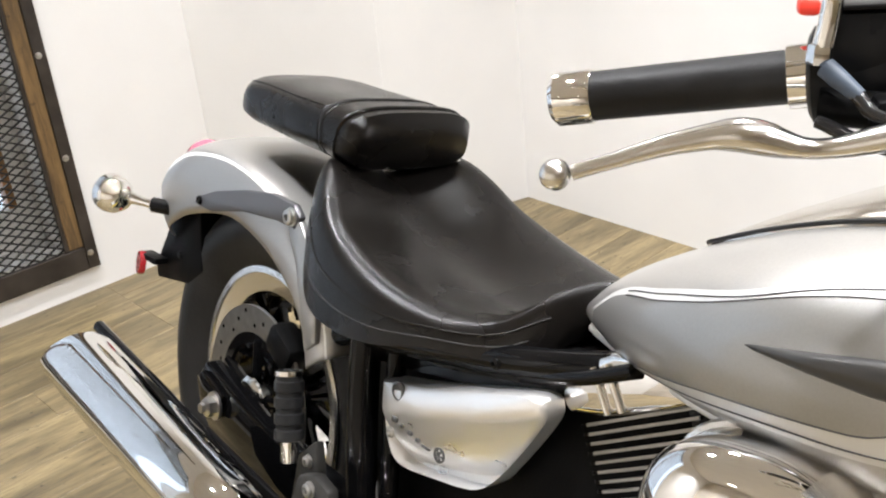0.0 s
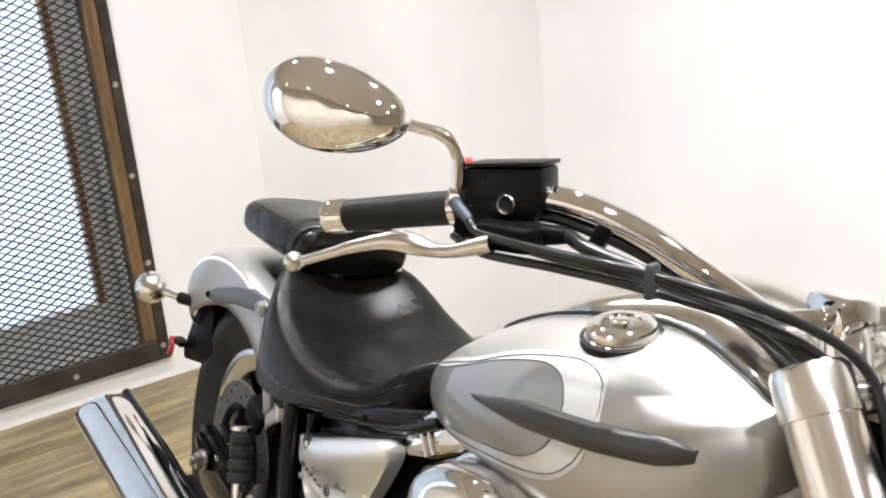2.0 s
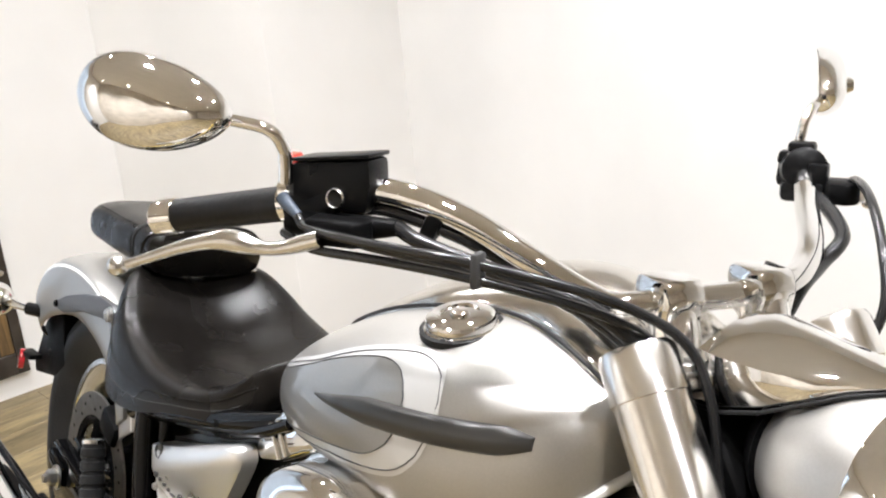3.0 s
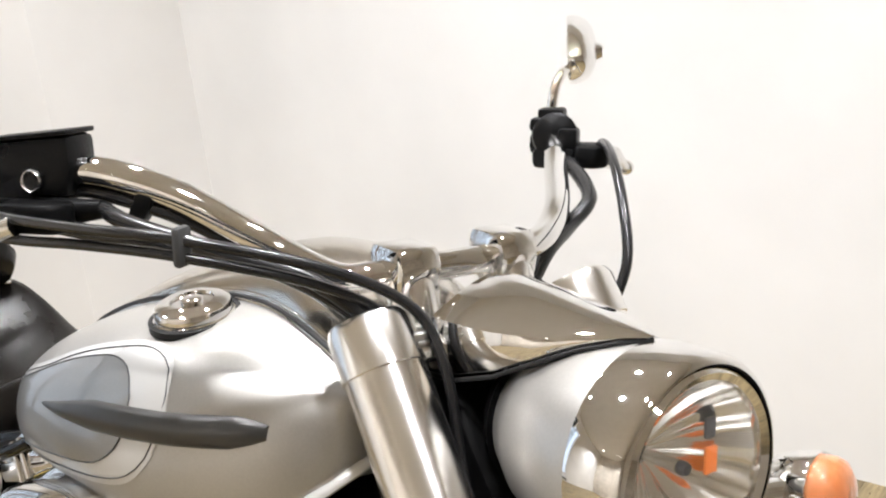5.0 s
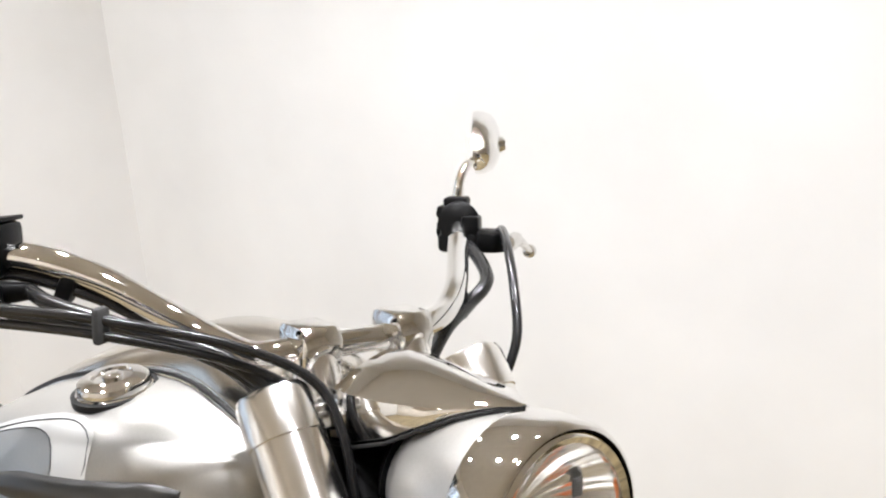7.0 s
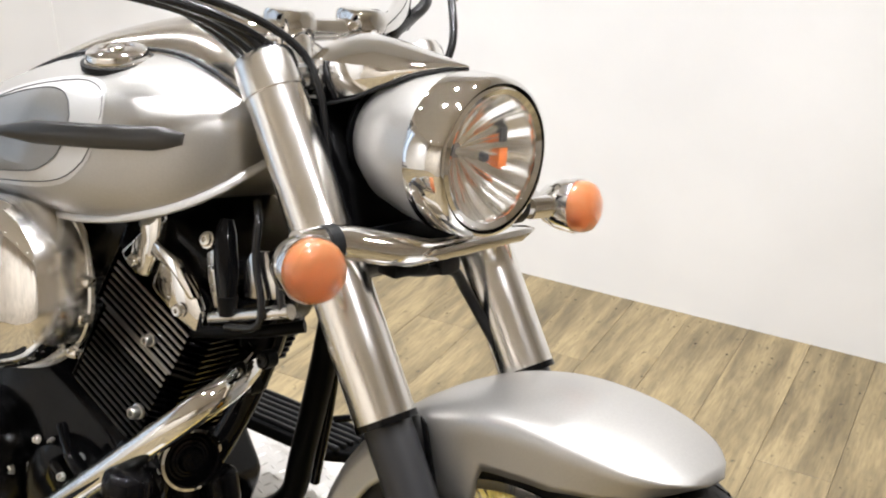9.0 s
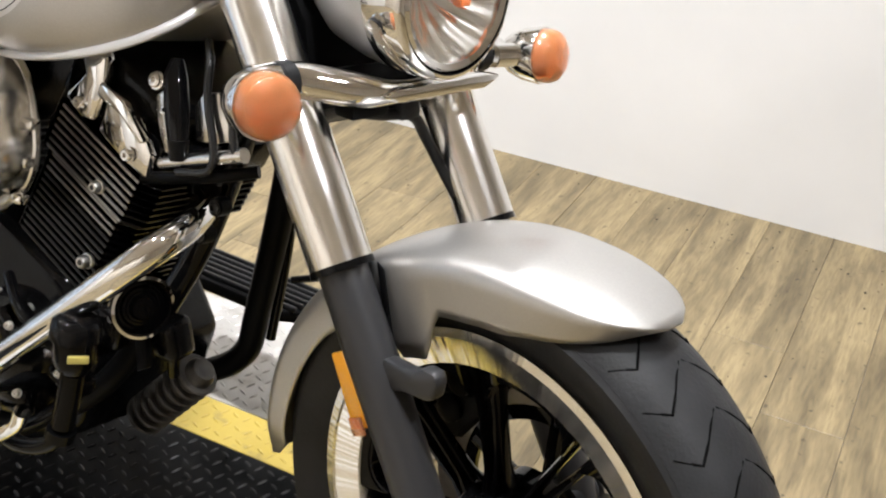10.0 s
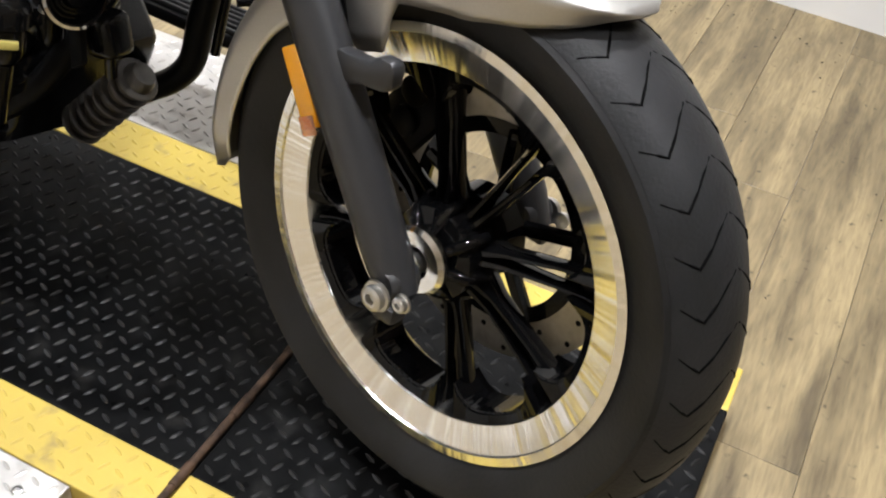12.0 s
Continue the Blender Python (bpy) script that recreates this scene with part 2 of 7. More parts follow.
def worn_mat(name, c, wear, rough, metal=0.0, wear_amt=0.5, scale=22.0, spec=0.5):
    """A painted plate, worn down to another colour in patches, with grime."""
    m = mat(name, c, rough, metal, rough_var=0.12, noise_scale=30, spec=spec)
    nt = m.node_tree
    b = nt.nodes["Principled BSDF"]
    tc = nt.nodes.new("ShaderNodeTexCoord")
    n, n2 = nt.nodes.new("ShaderNodeTexNoise"), nt.nodes.new("ShaderNodeTexNoise")
    n.inputs["Scale"].default_value, n.inputs["Detail"].default_value = scale, 9
    n2.inputs["Scale"].default_value, n2.inputs["Detail"].default_value = 3.0, 4
    ramp = nt.nodes.new("ShaderNodeValToRGB")
    ramp.color_ramp.elements[0].position, ramp.color_ramp.elements[0].color = 0.62 - 0.1 * wear_amt, (0, 0, 0, 1)
    ramp.color_ramp.elements[1].position, ramp.color_ramp.elements[1].color = 0.72, (1, 1, 1, 1)
    for q in (n, n2):
        nt.links.new(tc.outputs["Object"], q.inputs["Vector"])
    nt.links.new(n.outputs["Fac"], ramp.inputs["Fac"])
    mx = nt.nodes.new("ShaderNodeMix")
    mx.data_type = "RGBA"
    mx.inputs["A"].default_value, mx.inputs["B"].default_value = (*c, 1), (*wear, 1)
    nt.links.new(ramp.outputs[0], mx.inputs["Factor"])
    mr = nt.nodes.new("ShaderNodeMapRange")
    mr.inputs["From Min"].default_value, mr.inputs["From Max"].default_value = 0.3, 0.7
    mr.inputs["To Min"].default_value, mr.inputs["To Max"].default_value = 0.75, 1.1
    nt.links.new(n2.outputs["Fac"], mr.inputs["Value"])
    m2 = nt.nodes.new("ShaderNodeMix")
    m2.data_type, m2.blend_type = "RGBA", "MULTIPLY"
    m2.inputs["Factor"].default_value = 1
    nt.links.new(mx.outputs["Result"], m2.inputs["A"])
    nt.links.new(mr.outputs[0], m2.inputs["B"])
    nt.links.new(m2.outputs["Result"], b.inputs["Base Color"])
    return m


M_DECK = worn_mat("black_tread_plate", (0.0040, 0.0041, 0.0043), (0.018, 0.0174, 0.0168), 0.38, 0.0, spec=0.12)
# lugs coloured paler than the plate for their glints, with worn patches
M_LUG = worn_mat("worn_glint_lug", (0.007, 0.0071, 0.0073), (0.036, 0.035, 0.033), 0.42, 0.0, wear_amt=0.6, scale=30.0)
M_YELLOW = worn_mat("yellow_tread_paint", (0.58, 0.43, 0.085), (0.33, 0.25, 0.085), 0.45)
M_WING = worn_mat("bare_tread_plate", (0.62, 0.60, 0.57), (0.40, 0.37, 0.33), 0.4, 0.6)


# ---------------- mesh helpers ----------------
def finish(ob, smooth=True, angle=40):
    me = ob.data
    if smooth:
        me.polygons.foreach_set("use_smooth", [True] * len(me.polygons))
        me.set_sharp_from_angle(angle=radians(angle))
    return ob


def part(name, bm, material, parent=None, label="", m=None, smooth=True, angle=40):
    me = bpy.data.meshes.new(name)
    bmesh.ops.recalc_face_normals(bm, faces=bm.faces)
    bm.to_mesh(me)
    bm.free()
    for k in (material if isinstance(material, (list, tuple)) else [material]):
        me.materials.append(k)
    ob = new(name, me)
    if parent is not None:
        ob.parent = parent
    if m is not None:
        ob.matrix_local = m
    if label:
        ob["label"] = label
    if name.endswith("_row"):
        ob["kind"] = "stuff"
    return finish(ob, smooth, angle)


def V(*a):
    return Vector(a)


def smooth_path(pts, n=8):
    """A Catmull-Rom curve through the points."""
    p = [Vector(q) for q in pts]
    p = [2 * p[0] - p[1]] + p + [2 * p[-1] - p[-2]]
    out = []
    for i in range(1, len(p) - 2):
        for k in range(n):
            t = k / n
            a, b, c, d = p[i - 1], p[i], p[i + 1], p[i + 2]
            out.append(0.5 * (2 * b + (c - a) * t + (2 * a - 5 * b + 4 * c - d) * t * t + (3 * b - a - 3 * c + d) * t ** 3))
    out.append(p[-2])
    return out


def ring_loft(bm, rings, cap=True, closed=True):
    vs = [[bm.verts.new(p) for p in r] for r in rings]
    n = len(vs[0])
    for a, b in zip(vs, vs[1:]):
        for i in range(n if closed else n - 1):
            j = (i + 1) % n
            bm.faces.new((a[i], a[j], b[j], b[i]))
    if cap and closed:
        bm.faces.new(vs[0])
        bm.faces.new(vs[-1])
    return vs


def tube(pts, r, seg=12, bm=None, cap=True, flat=1.0):
    """A round bar along a polyline; r is one radius or one for each point."""
    bm = bm or bmesh.new()
    p = [Vector(q) for q in pts]
    rs = r if isinstance(r, (list, tuple)) else [r] * len(p)
    if len(rs) != len(p):
        rs = [rs[0] + (rs[-1] - rs[0]) * i / (len(p) - 1) for i in range(len(p))]
    up = None
    rings = []
    for i, q in enumerate(p):
        d = (p[min(i + 1, len(p) - 1)] - p[max(i - 1, 0)]).normalized()
        if up is None:
            up = d.orthogonal().normalized()
        up = (up - d * up.dot(d)).normalized()
        side = d.cross(up)
        rings.append([q + (up * math.cos(2 * math.pi * k / seg) + side * flat * math.sin(2 * math.pi * k / seg)) * rs[i] for k in range(seg)])
    ring_loft(bm, rings, cap)
    return bm


def lathe(profile, origin, axis, seg=32, bm=None, close=False, arc=None):
    """A profile of (radius, along) turned round the axis."""
    bm = bm or bmesh.new()
    o, a = Vector(origin), Vector(axis).normalized()
    u = a.orthogonal().normalized()
    w = a.cross(u)
    rings = [[o + a * h + (u * math.cos(2 * math.pi * k / seg) + w * math.sin(2 * math.pi * k / seg)) * max(r, 1e-5) for k in range(seg)] for r, h in profile]
    if close:
        rings.append(rings[0])
        vs = [[bm.verts.new(p) for p in r] for r in rings[:-1]]
        vs.append(vs[0])
        for x, y in zip(vs, vs[1:]):
            for i in range(seg):
                j = (i + 1) % seg
                bm.faces.new((x[i], x[j], y[j], y[i]))
    else:
        ring_loft(bm, rings)
    return bm


def slab(poly, a, b, origin=(0, 0, 0), u=(1, 0, 0), v=(0, 0, 1), w=(0, 1, 0), bevel=0.003, bm=None, seg=2):
    """A flat outline in the plane u, v made solid from a to b along w, with rounded edges."""
    own = bmesh.new()
    o, u, v, w = Vector(origin), Vector(u), Vector(v), Vector(w)
    r1 = [own.verts.new(o + u * x + v * y + w * a) for x, y in poly]
    r2 = [own.verts.new(o + u * x + v * y + w * b) for x, y in poly]
    n = len(poly)
    own.faces.new(r1)
    own.faces.new(r2)
    for i in range(n):
        own.faces.new((r1[i], r1[(i + 1) % n], r2[(i + 1) % n], r2[i]))
    bmesh.ops.recalc_face_normals(own, faces=own.faces)
    if bevel:
        bmesh.ops.bevel(own, geom=list(own.edges), offset=bevel, segments=seg, affect="EDGES", profile=0.5, clamp_overlap=True)
    if bm is None:
        return own
    me = bpy.data.meshes.new("tmp")
    own.to_mesh(me)
    own.free()
    bm.from_mesh(me)
    bpy.data.meshes.remove(me)
    return bm


def block(c, s, bevel=0.004, m=None, bm=None, seg=2):
    """A box with rounded edges: centre, size and turn."""
    own = bmesh.new()
    bmesh.ops.create_cube(own, size=1.0)
    bmesh.ops.scale(own, vec=s, verts=own.verts)
    if bevel:
        bmesh.ops.bevel(own, geom=list(own.edges), offset=bevel, segments=seg, affect="EDGES", profile=0.5, clamp_overlap=True)
    if m is not None:
        bmesh.ops.transform(own, matrix=m.to_4x4(), verts=own.verts)
    bmesh.ops.translate(own, vec=c, verts=own.verts)
    if bm is None:
        return own
    me = bpy.data.meshes.new("tmp")
    own.to_mesh(me)
    own.free()
    bm.from_mesh(me)
    bpy.data.meshes.remove(me)
    return bm


def interp(x, xs, ys):
    return float(np.interp(x, xs, ys))


def turn(rx=0, ry=0, rz=0):
    return Euler([radians(a) for a in (rx, ry, rz)]).to_matrix()


def bolt(at, axis, r=0.008, h=0.006, bm=None):
    return lathe([(0, 0), (r * 1.25, 0), (r * 1.25, h * 0.25), (r, h * 0.3), (r, h * 0.85), (r * 0.8, h), (r * 0.45, h), (r * 0.42, h * 0.5), (0, h * 0.5)], at, axis, 12, bm)


def thing(name, label, category, group="", at=(0, 0, 0)):
    ob = new(name)
    ob.location = at
    ob.empty_display_size = 0.05
    return tagged(ob, label, category, group)


def setting(name, bm, material, label, category, smooth=False):
    ob = part(name, bm, material, smooth=smooth)
    return tagged(ob, label, category, kind="structure")


# ---------------- the room ----------------
ROOM = Matrix.Rotation(radians(4.24), 4, "Z")
CX, CY = -1.044, 1.504            # far corner of the room
W2 = Vector((math.cos(radians(4.24)), math.sin(radians(4.24)), 0))   # along the long wall
EX = 4.6                           # where the long wall ends
P2 = Vector((CX, CY, 0))
A = Vector((-1.13, 1.054, 0))      # outer edge of the boxed-in pier
B1 = Vector((-1.523, 0.230, 0))    # a point of the window wall
BD = Vector((0.0706, -0.9975, 0))  # along the window wall, away from the corner
WN = Vector((0.9975, 0.0706, 0))   # its normal, into the room


def prism(pts, z0, z1):
    bm = bmesh.new()
    r1 = [bm.verts.new((p[0], p[1], z0)) for p in pts]
    r2 = [bm.verts.new((p[0], p[1], z1)) for p in pts]
    n = len(pts)
    bm.faces.new(r1)
    bm.faces.new(r2)
    for i in range(n):
        bm.faces.new((r1[i], r1[(i + 1) % n], r2[(i + 1) % n], r2[i]))
    return bm


pe = P2 + W2 * (EX + 1.1)
N2 = Vector((-W2.y, W2.x, 0))
setting("wall_north", prism([P2 - W2 * 0.7, pe, pe + N2 * 0.12, P2 - W2 * 0.7 + N2 * 0.12], FLOOR, CEIL), M_WALL,
        "cream painted plain wall behind the motorcycle", "wall")
setting("wall_pier", prism([A, P2 - W2 * 0.001, P2 - W2 * 0.6, B1 - BD * 0.85 - WN * 0.02, B1 - BD * 0.45 - WN * 0.02, B1 - BD * 0.45 + WN * 0.004], FLOOR, CEIL), M_WALL,
        "cream painted boxed-in pier in the room corner", "wall")

# window wall: pieces round the opening
S0, S1, ZO0, ZO1 = 0.062, 2.05, 0.055, 2.15


def wall1(s0, s1, z0, z1, d0=-0.16, d1=0.0):
    q = lambda s, d: B1 + BD * s + WN * d
    return prism([q(s0, d0), q(s1, d0), q(s1, d1), q(s0, d1)], z0, z1)


setting("wall_west_side", wall1(-0.93, S0, FLOOR, CEIL), M_WALL, "cream painted wall beside the barred window", "wall")
setting("wall_west_far", wall1(S1, 4.2, FLOOR, CEIL), M_WALL, "cream painted wall past the barred window", "wall")
setting("wall_west_low", wall1(S0, S1, FLOOR, ZO0), M_WALL, "low cream painted wall strip under the barred window", "wall")
setting("wall_west_top", wall1(S0, S1, ZO1, CEIL), M_WALL, "cream painted wall over the barred window", "wall")
q0 = B1 + BD * 4.2
# unseen south and east walls, added; their tone shapes what the bike reflects
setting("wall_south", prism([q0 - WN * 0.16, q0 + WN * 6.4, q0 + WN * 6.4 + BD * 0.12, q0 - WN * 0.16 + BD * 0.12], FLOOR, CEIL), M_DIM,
        "unseen plain beige wall, toned for the chrome reflections", "wall")
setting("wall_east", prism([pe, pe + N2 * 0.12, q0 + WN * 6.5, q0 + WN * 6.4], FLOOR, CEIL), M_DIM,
        "unseen plain beige end wall, toned for the chrome reflections", "wall")
setting("ceiling", prism([(-2.2, -4.5), (5.6, -4.5), (5.6, 2.5), (-2.2, 2.5)], CEIL, CEIL + 0.1), M_CEIL,
        "beige painted plain ceiling with round lamps", "ceiling")

# ---- barred window ----
def on_wall(s, d, z):
    return B1 + BD * s + WN * d + Vector((0, 0, z))


def wbox(s0, s1, d0, d1, z0, z1, bevel=0.002, bm=None):
    return slab([(s0, z0), (s1, z0), (s1, z1), (s0, z1)], d0, d1, origin=B1, u=BD, v=(0, 0, 1), w=WN, bevel=bevel, bm=bm)


win = thing("window_1", "large wood-framed window behind a bolted expanded-metal screen", "window", at=on_wall(0, 0, 0))
win["kind"] = "structure"
WI = Matrix.Translation(-on_wall(0, 0, 0))


def wpart(name, bm, material, parent, label="", smooth=False, m=True):
    ob = part(name, bm, material, parent, label, smooth=smooth)
    ob.matrix_local = WI if m else Matrix.Identity(4)
    return ob


wpart("sill", wbox(S0, S1, -0.158, 0.001, ZO0 - 0.012, ZO0 + 0.004), M_WHITE, win, "white painted window sill")
wpart("reveal", wbox(S0 - 0.012, S0 + 0.004, -0.158, 0.001, ZO0 + 0.006, ZO1), M_WHITE, win, "white painted side reveal")
bmx = wbox(0.066, 0.118, -0.155, -0.11, ZO0 + 0.006, ZO1)
wpart("window_frame", bmx, M_WHITE, win, "grey-white painted window jamb")
wpart("inner_post", wbox(0.12, 0.142, -0.15, -0.10, 0.185, ZO1), M_MULLION, win, "reddish wood window edge")
wpart("bottom_rail", wbox(0.119, S1, -0.155, -0.105, ZO0 + 0.006, 0.184), M_WHITE, win, "grey-white painted bottom rail")
wpart("mullion", wbox(0.578, 0.672, -0.15, -0.095, 0.1845, ZO1), M_MULLION, win, "orange-brown varnished wood mullion")
wpart("bead", wbox(0.673, S1, -0.15, -0.10, 0.1845, 0.215), M_MULLION, win, "orange-brown varnished wood rail")
gl = wpart("pane", wbox(0.143, 0.577, -0.132, -0.128, 0.1855, ZO1, 0), M_GLASS, win, "clear window pane")
gl.visible_shadow = False
gl = wpart("pane", wbox(0.674, S1, -0.132, -0.128, 0.2165, ZO1, 0), M_GLASS, win, "clear window pane")
gl.visible_shadow = False
# screen: steel angle, wood inner strip and diamond mesh
wpart("steel_side", wbox(-0.026, 0.008, 0.0, 0.018, -0.02, ZO1 + 0.1, 0.003), M_STEEL, win, "dark rusty steel angle with bolts")
wpart("steel_foot", wbox(0.0085, S1 + 0.1, 0.0, 0.018, -0.02, 0.05, 0.003), M_STEEL, win, "dark rusty steel angle with bolts")
wpart("wood_strip", wbox(0.0085, 0.052, 0.0, 0.014, 0.051, ZO1 + 0.1, 0.003), M_FRAMEWOOD, win, "brown worn wood strip")
wpart("mesh_edge", wbox(0.0525, 0.064, 0.002, 0.016, 0.051, ZO1 + 0.1, 0.002), M_STEEL, win)
for s, z in ([(-0.004, 0.317 + 0.2885 * k) for k in range(-1, 7)] + [(0.287 + 0.296 * k, 0.010) for k in range(6)]):
    wpart("bolt", bolt(on_wall(s, 0.018, z), WN, 0.0075, 0.005), M_BOLT, win, smooth=True)


def mesh_screen():
    """Expanded metal: strands that zigzag along the wall and touch their neighbours."""
    verts, faces = [], []
    w, h, r = 0.046, 0.0235, 0.0021

    def strand(a, b):
        d = (b - a).normalized()
        side = d.cross(WN) * r
        dep = WN * 0.0022
        base = len(verts)
        for p in (a, b):
            verts.extend([p + side + dep, p - side + dep, p - side - dep, p + side - dep])
        faces.extend([(base, base + 1, base + 5, base + 4), (base + 1, base + 2, base + 6, base + 5),
                      (base + 2, base + 3, base + 7, base + 6), (base + 3, base, base + 4, base + 7)])

    rowsn, cols = int((ZO1 - 0.05) / h), int((1.75 - 0.06) / w)
    for i in range(rowsn):
        for j in range(cols):
            s, z = 0.062 + j * w, 0.05 + i * h
            # each cell: two falling and rising strands of one diamond
            strand(on_wall(s, 0.009, z + h / 2), on_wall(s + w / 2, 0.009, z + h))
            strand(on_wall(s, 0.009, z + h / 2), on_wall(s + w / 2, 0.009, z))
            strand(on_wall(s + w / 2, 0.009, z), on_wall(s + w, 0.009, z + h / 2))
            strand(on_wall(s + w / 2, 0.009, z + h), on_wall(s + w, 0.009, z + h / 2))
    me = bpy.data.meshes.new("mesh_screen")
    me.from_pydata(verts, [], faces)
    me.materials.append(M_MESH)
    ob = new("mesh_screen", me)
    ob.parent = win
    ob.matrix_local = WI
    ob["label"] = "black expanded-metal diamond mesh"
    ob["kind"] = "stuff"


mesh_screen()
bd = bmesh.new()
vs = [bd.verts.new(on_wall(s, -0.9, z)) for s, z in ((-1.2, -0.3), (3.4, -0.3), (3.4, 3.2), (-1.2, 3.2))]
bd.faces.new(vs)
setting("backdrop", bd, M_DAY, "pale bluish daylight outside the window", "backdrop")
# ---- ceiling lamps ----
first = None
for x, y in LAMPS:
    if first is None:
        first = thing("ceiling_lamp", "round white recessed ceiling lamp, lit", "lamp", "ceiling lamps", at=(x, y, CEIL))
        part("trim_ring", lathe([(0.05, 0), (0.065, 0), (0.065, -0.006), (0.058, -0.008), (0.05, -0.006)], (0, 0, 0), (0, 0, 1), 24, close=True), M_WHITE, first)
        part("diffuser", lathe([(0, -0.003), (0.05, -0.003), (0.05, -0.001), (0, -0.001)], (0, 0, 0), (0, 0, 1), 24), M_LAMP, first, "glowing white diffuser")
    else:
        copy_thing(first, Matrix.Translation((x, y, CEIL)))
    ld = bpy.data.lights.new("ceiling_light", "AREA")
    ld.shape, ld.size, ld.energy, ld.color = "DISK", 0.1, LAMP_W[y] * (0.45 if (x, y) == (-0.7, 0.8) else 1.0), (0.972, 0.975, 1.0)
    ld.spread = radians(114)
    lo = new("ceiling_light", ld)
    lo.location = (x, y, CEIL - 0.012)

# ---------------- the lift platform ----------------
DK = pose(1.0, 0.04, 0, 0, 0, 5.5)       # its own axes: x along the platform
lift = thing("lift_platform", "low steel platform of black, yellow and bare tread plate", "platform")
lift.matrix_world = DK


def lugs(x0, x1, y0, y1, material, parent, label=""):
    """The raised lugs of tread plate, turned this way and that."""
    verts, faces = [], []
    p = 0.0215
    nx, ny = int((x1 - x0) / p), int((y1 - y0) / p)
    for i in range(nx):
        for j in range(ny):
            cx, cy = x0 + (i + 0.5) * (x1 - x0) / nx, y0 + (j + 0.5) * (y1 - y0) / ny
            a = radians(45 if (i + j) % 2 else -45) + radians(22)
            c, s = math.cos(a), math.sin(a)
            base = len(verts)
            L, Wd = 0.0098, 0.0027
            for lx, ly, lz in ((-L, 0, 0), (-L * 0.45, -Wd, 0), (L * 0.45, -Wd, 0), (L, 0, 0), (L * 0.45, Wd, 0), (-L * 0.45, Wd, 0),
                               (-L * 0.5, 0, 0.0018), (L * 0.5, 0, 0.0018)):
                verts.append((cx + c * lx - s * ly, cy + s * lx + c * ly, lz))
            for f in ((0, 1, 6), (1, 2, 7, 6), (2, 3, 7), (3, 4, 7), (4, 5, 6, 7), (5, 0, 6)):
                faces.append([base + k for k in f])
    me = bpy.data.meshes.new("tread_pattern")
    me.from_pydata(verts, [], faces)
    me.materials.append(material)
    ob = new("tread_pattern", me)
    ob.parent = parent
    ob["kind"] = "stuff"
    finish(ob, angle=60)
    return ob


def deck_plate(name, x0, x1, y0, y1, material, label, z0=FLOOR + 0.002, tread=True):
    ob = part(name, block(((x0 + x1) / 2, (y0 + y1) / 2, z0 / 2), (x1 - x0, y1 - y0, -z0), 0.002), material, lift, label, smooth=False)
    if tread:
        lugs(x0 + 0.004, x1 - 0.004, y0 + 0.004, y1 - 0.004, M_LUG if material is M_DECK else material, ob)
    return ob


HX = 0.445                                # hinge between deck and front plate
for x0, x1, nm in ((-1.30, HX - 0.006, "deck"), (HX + 0.006, 0.985, "front_plate")):
    deck_plate(nm + "_black", x0, x1, -0.2245, 0.206, M_DECK, "black painted steel tread plate")
    deck_plate(nm + "_yellow", x0, x1, -0.3045, -0.225, M_YELLOW, "yellow painted warning stripe, worn")
    deck_plate(nm + "_yellow", x0, x1, 0.2065, 0.291, M_YELLOW, "yellow painted warning stripe, worn")
deck_plate("side_wing", -1.30, 0.345, 0.292, 0.545, M_WING, "bare silver steel tread plate")
deck_plate("side_wing", -0.55, 0.345, -0.53, -0.3055, M_WING, "bare silver steel tread plate")
part("hinge_rod", tube([(HX, -0.31, 0.003), (HX, 0.29, 0.003)], 0.0052, 10), M_RUST, lift, "dark rusty hinge rod")
for k in range(5):
    y = -0.25 + 0.12 * k
    part("hinge_knuckle", tube([(HX, y, 0.003), (HX, y + 0.035, 0.003)], 0.0064, 10), M_RUST, lift, "dark hinge knuckle")
for x, y in ((0.30, -0.34), (0.30, 0.33), (-0.5, 0.33)):
    part("screw", bolt((x, y, 0.0), (0, 0, 1), 0.006, 0.003), M_BOLT, lift)

# ---------------- the motorcycle ----------------
BIKE = pose(0, 0, 0.002, -15.5, -0.586, 0)
bike = thing("motorcycle", "silver cruiser motorcycle with black seat, leaning on its stand", "motorcycle")
bike.matrix_world = BIKE
# the steering is turned to the right round a raked axis
AXIS = Vector((-math.sin(radians(32)), 0, math.cos(radians(32))))
STEER = Matrix.Translation((1.829, 0, 0)) @ Matrix.Rotation(radians(-13.25), 4, AXIS) @ Matrix.Translation((-1.829, 0, 0))


def bpart(name, bm, material, parent=bike, label="", **k):
    return part(name, bm, material, parent, label, **k)


def spart(name, bm, material, parent=None, label="", **k):
    """A part of the steering: turned with it when it hangs on the motorcycle itself."""
    if parent is None:
        return part(name, bm, material, bike, label, m=STEER, **k)
    return part(name, bm, material, parent, label, **k)


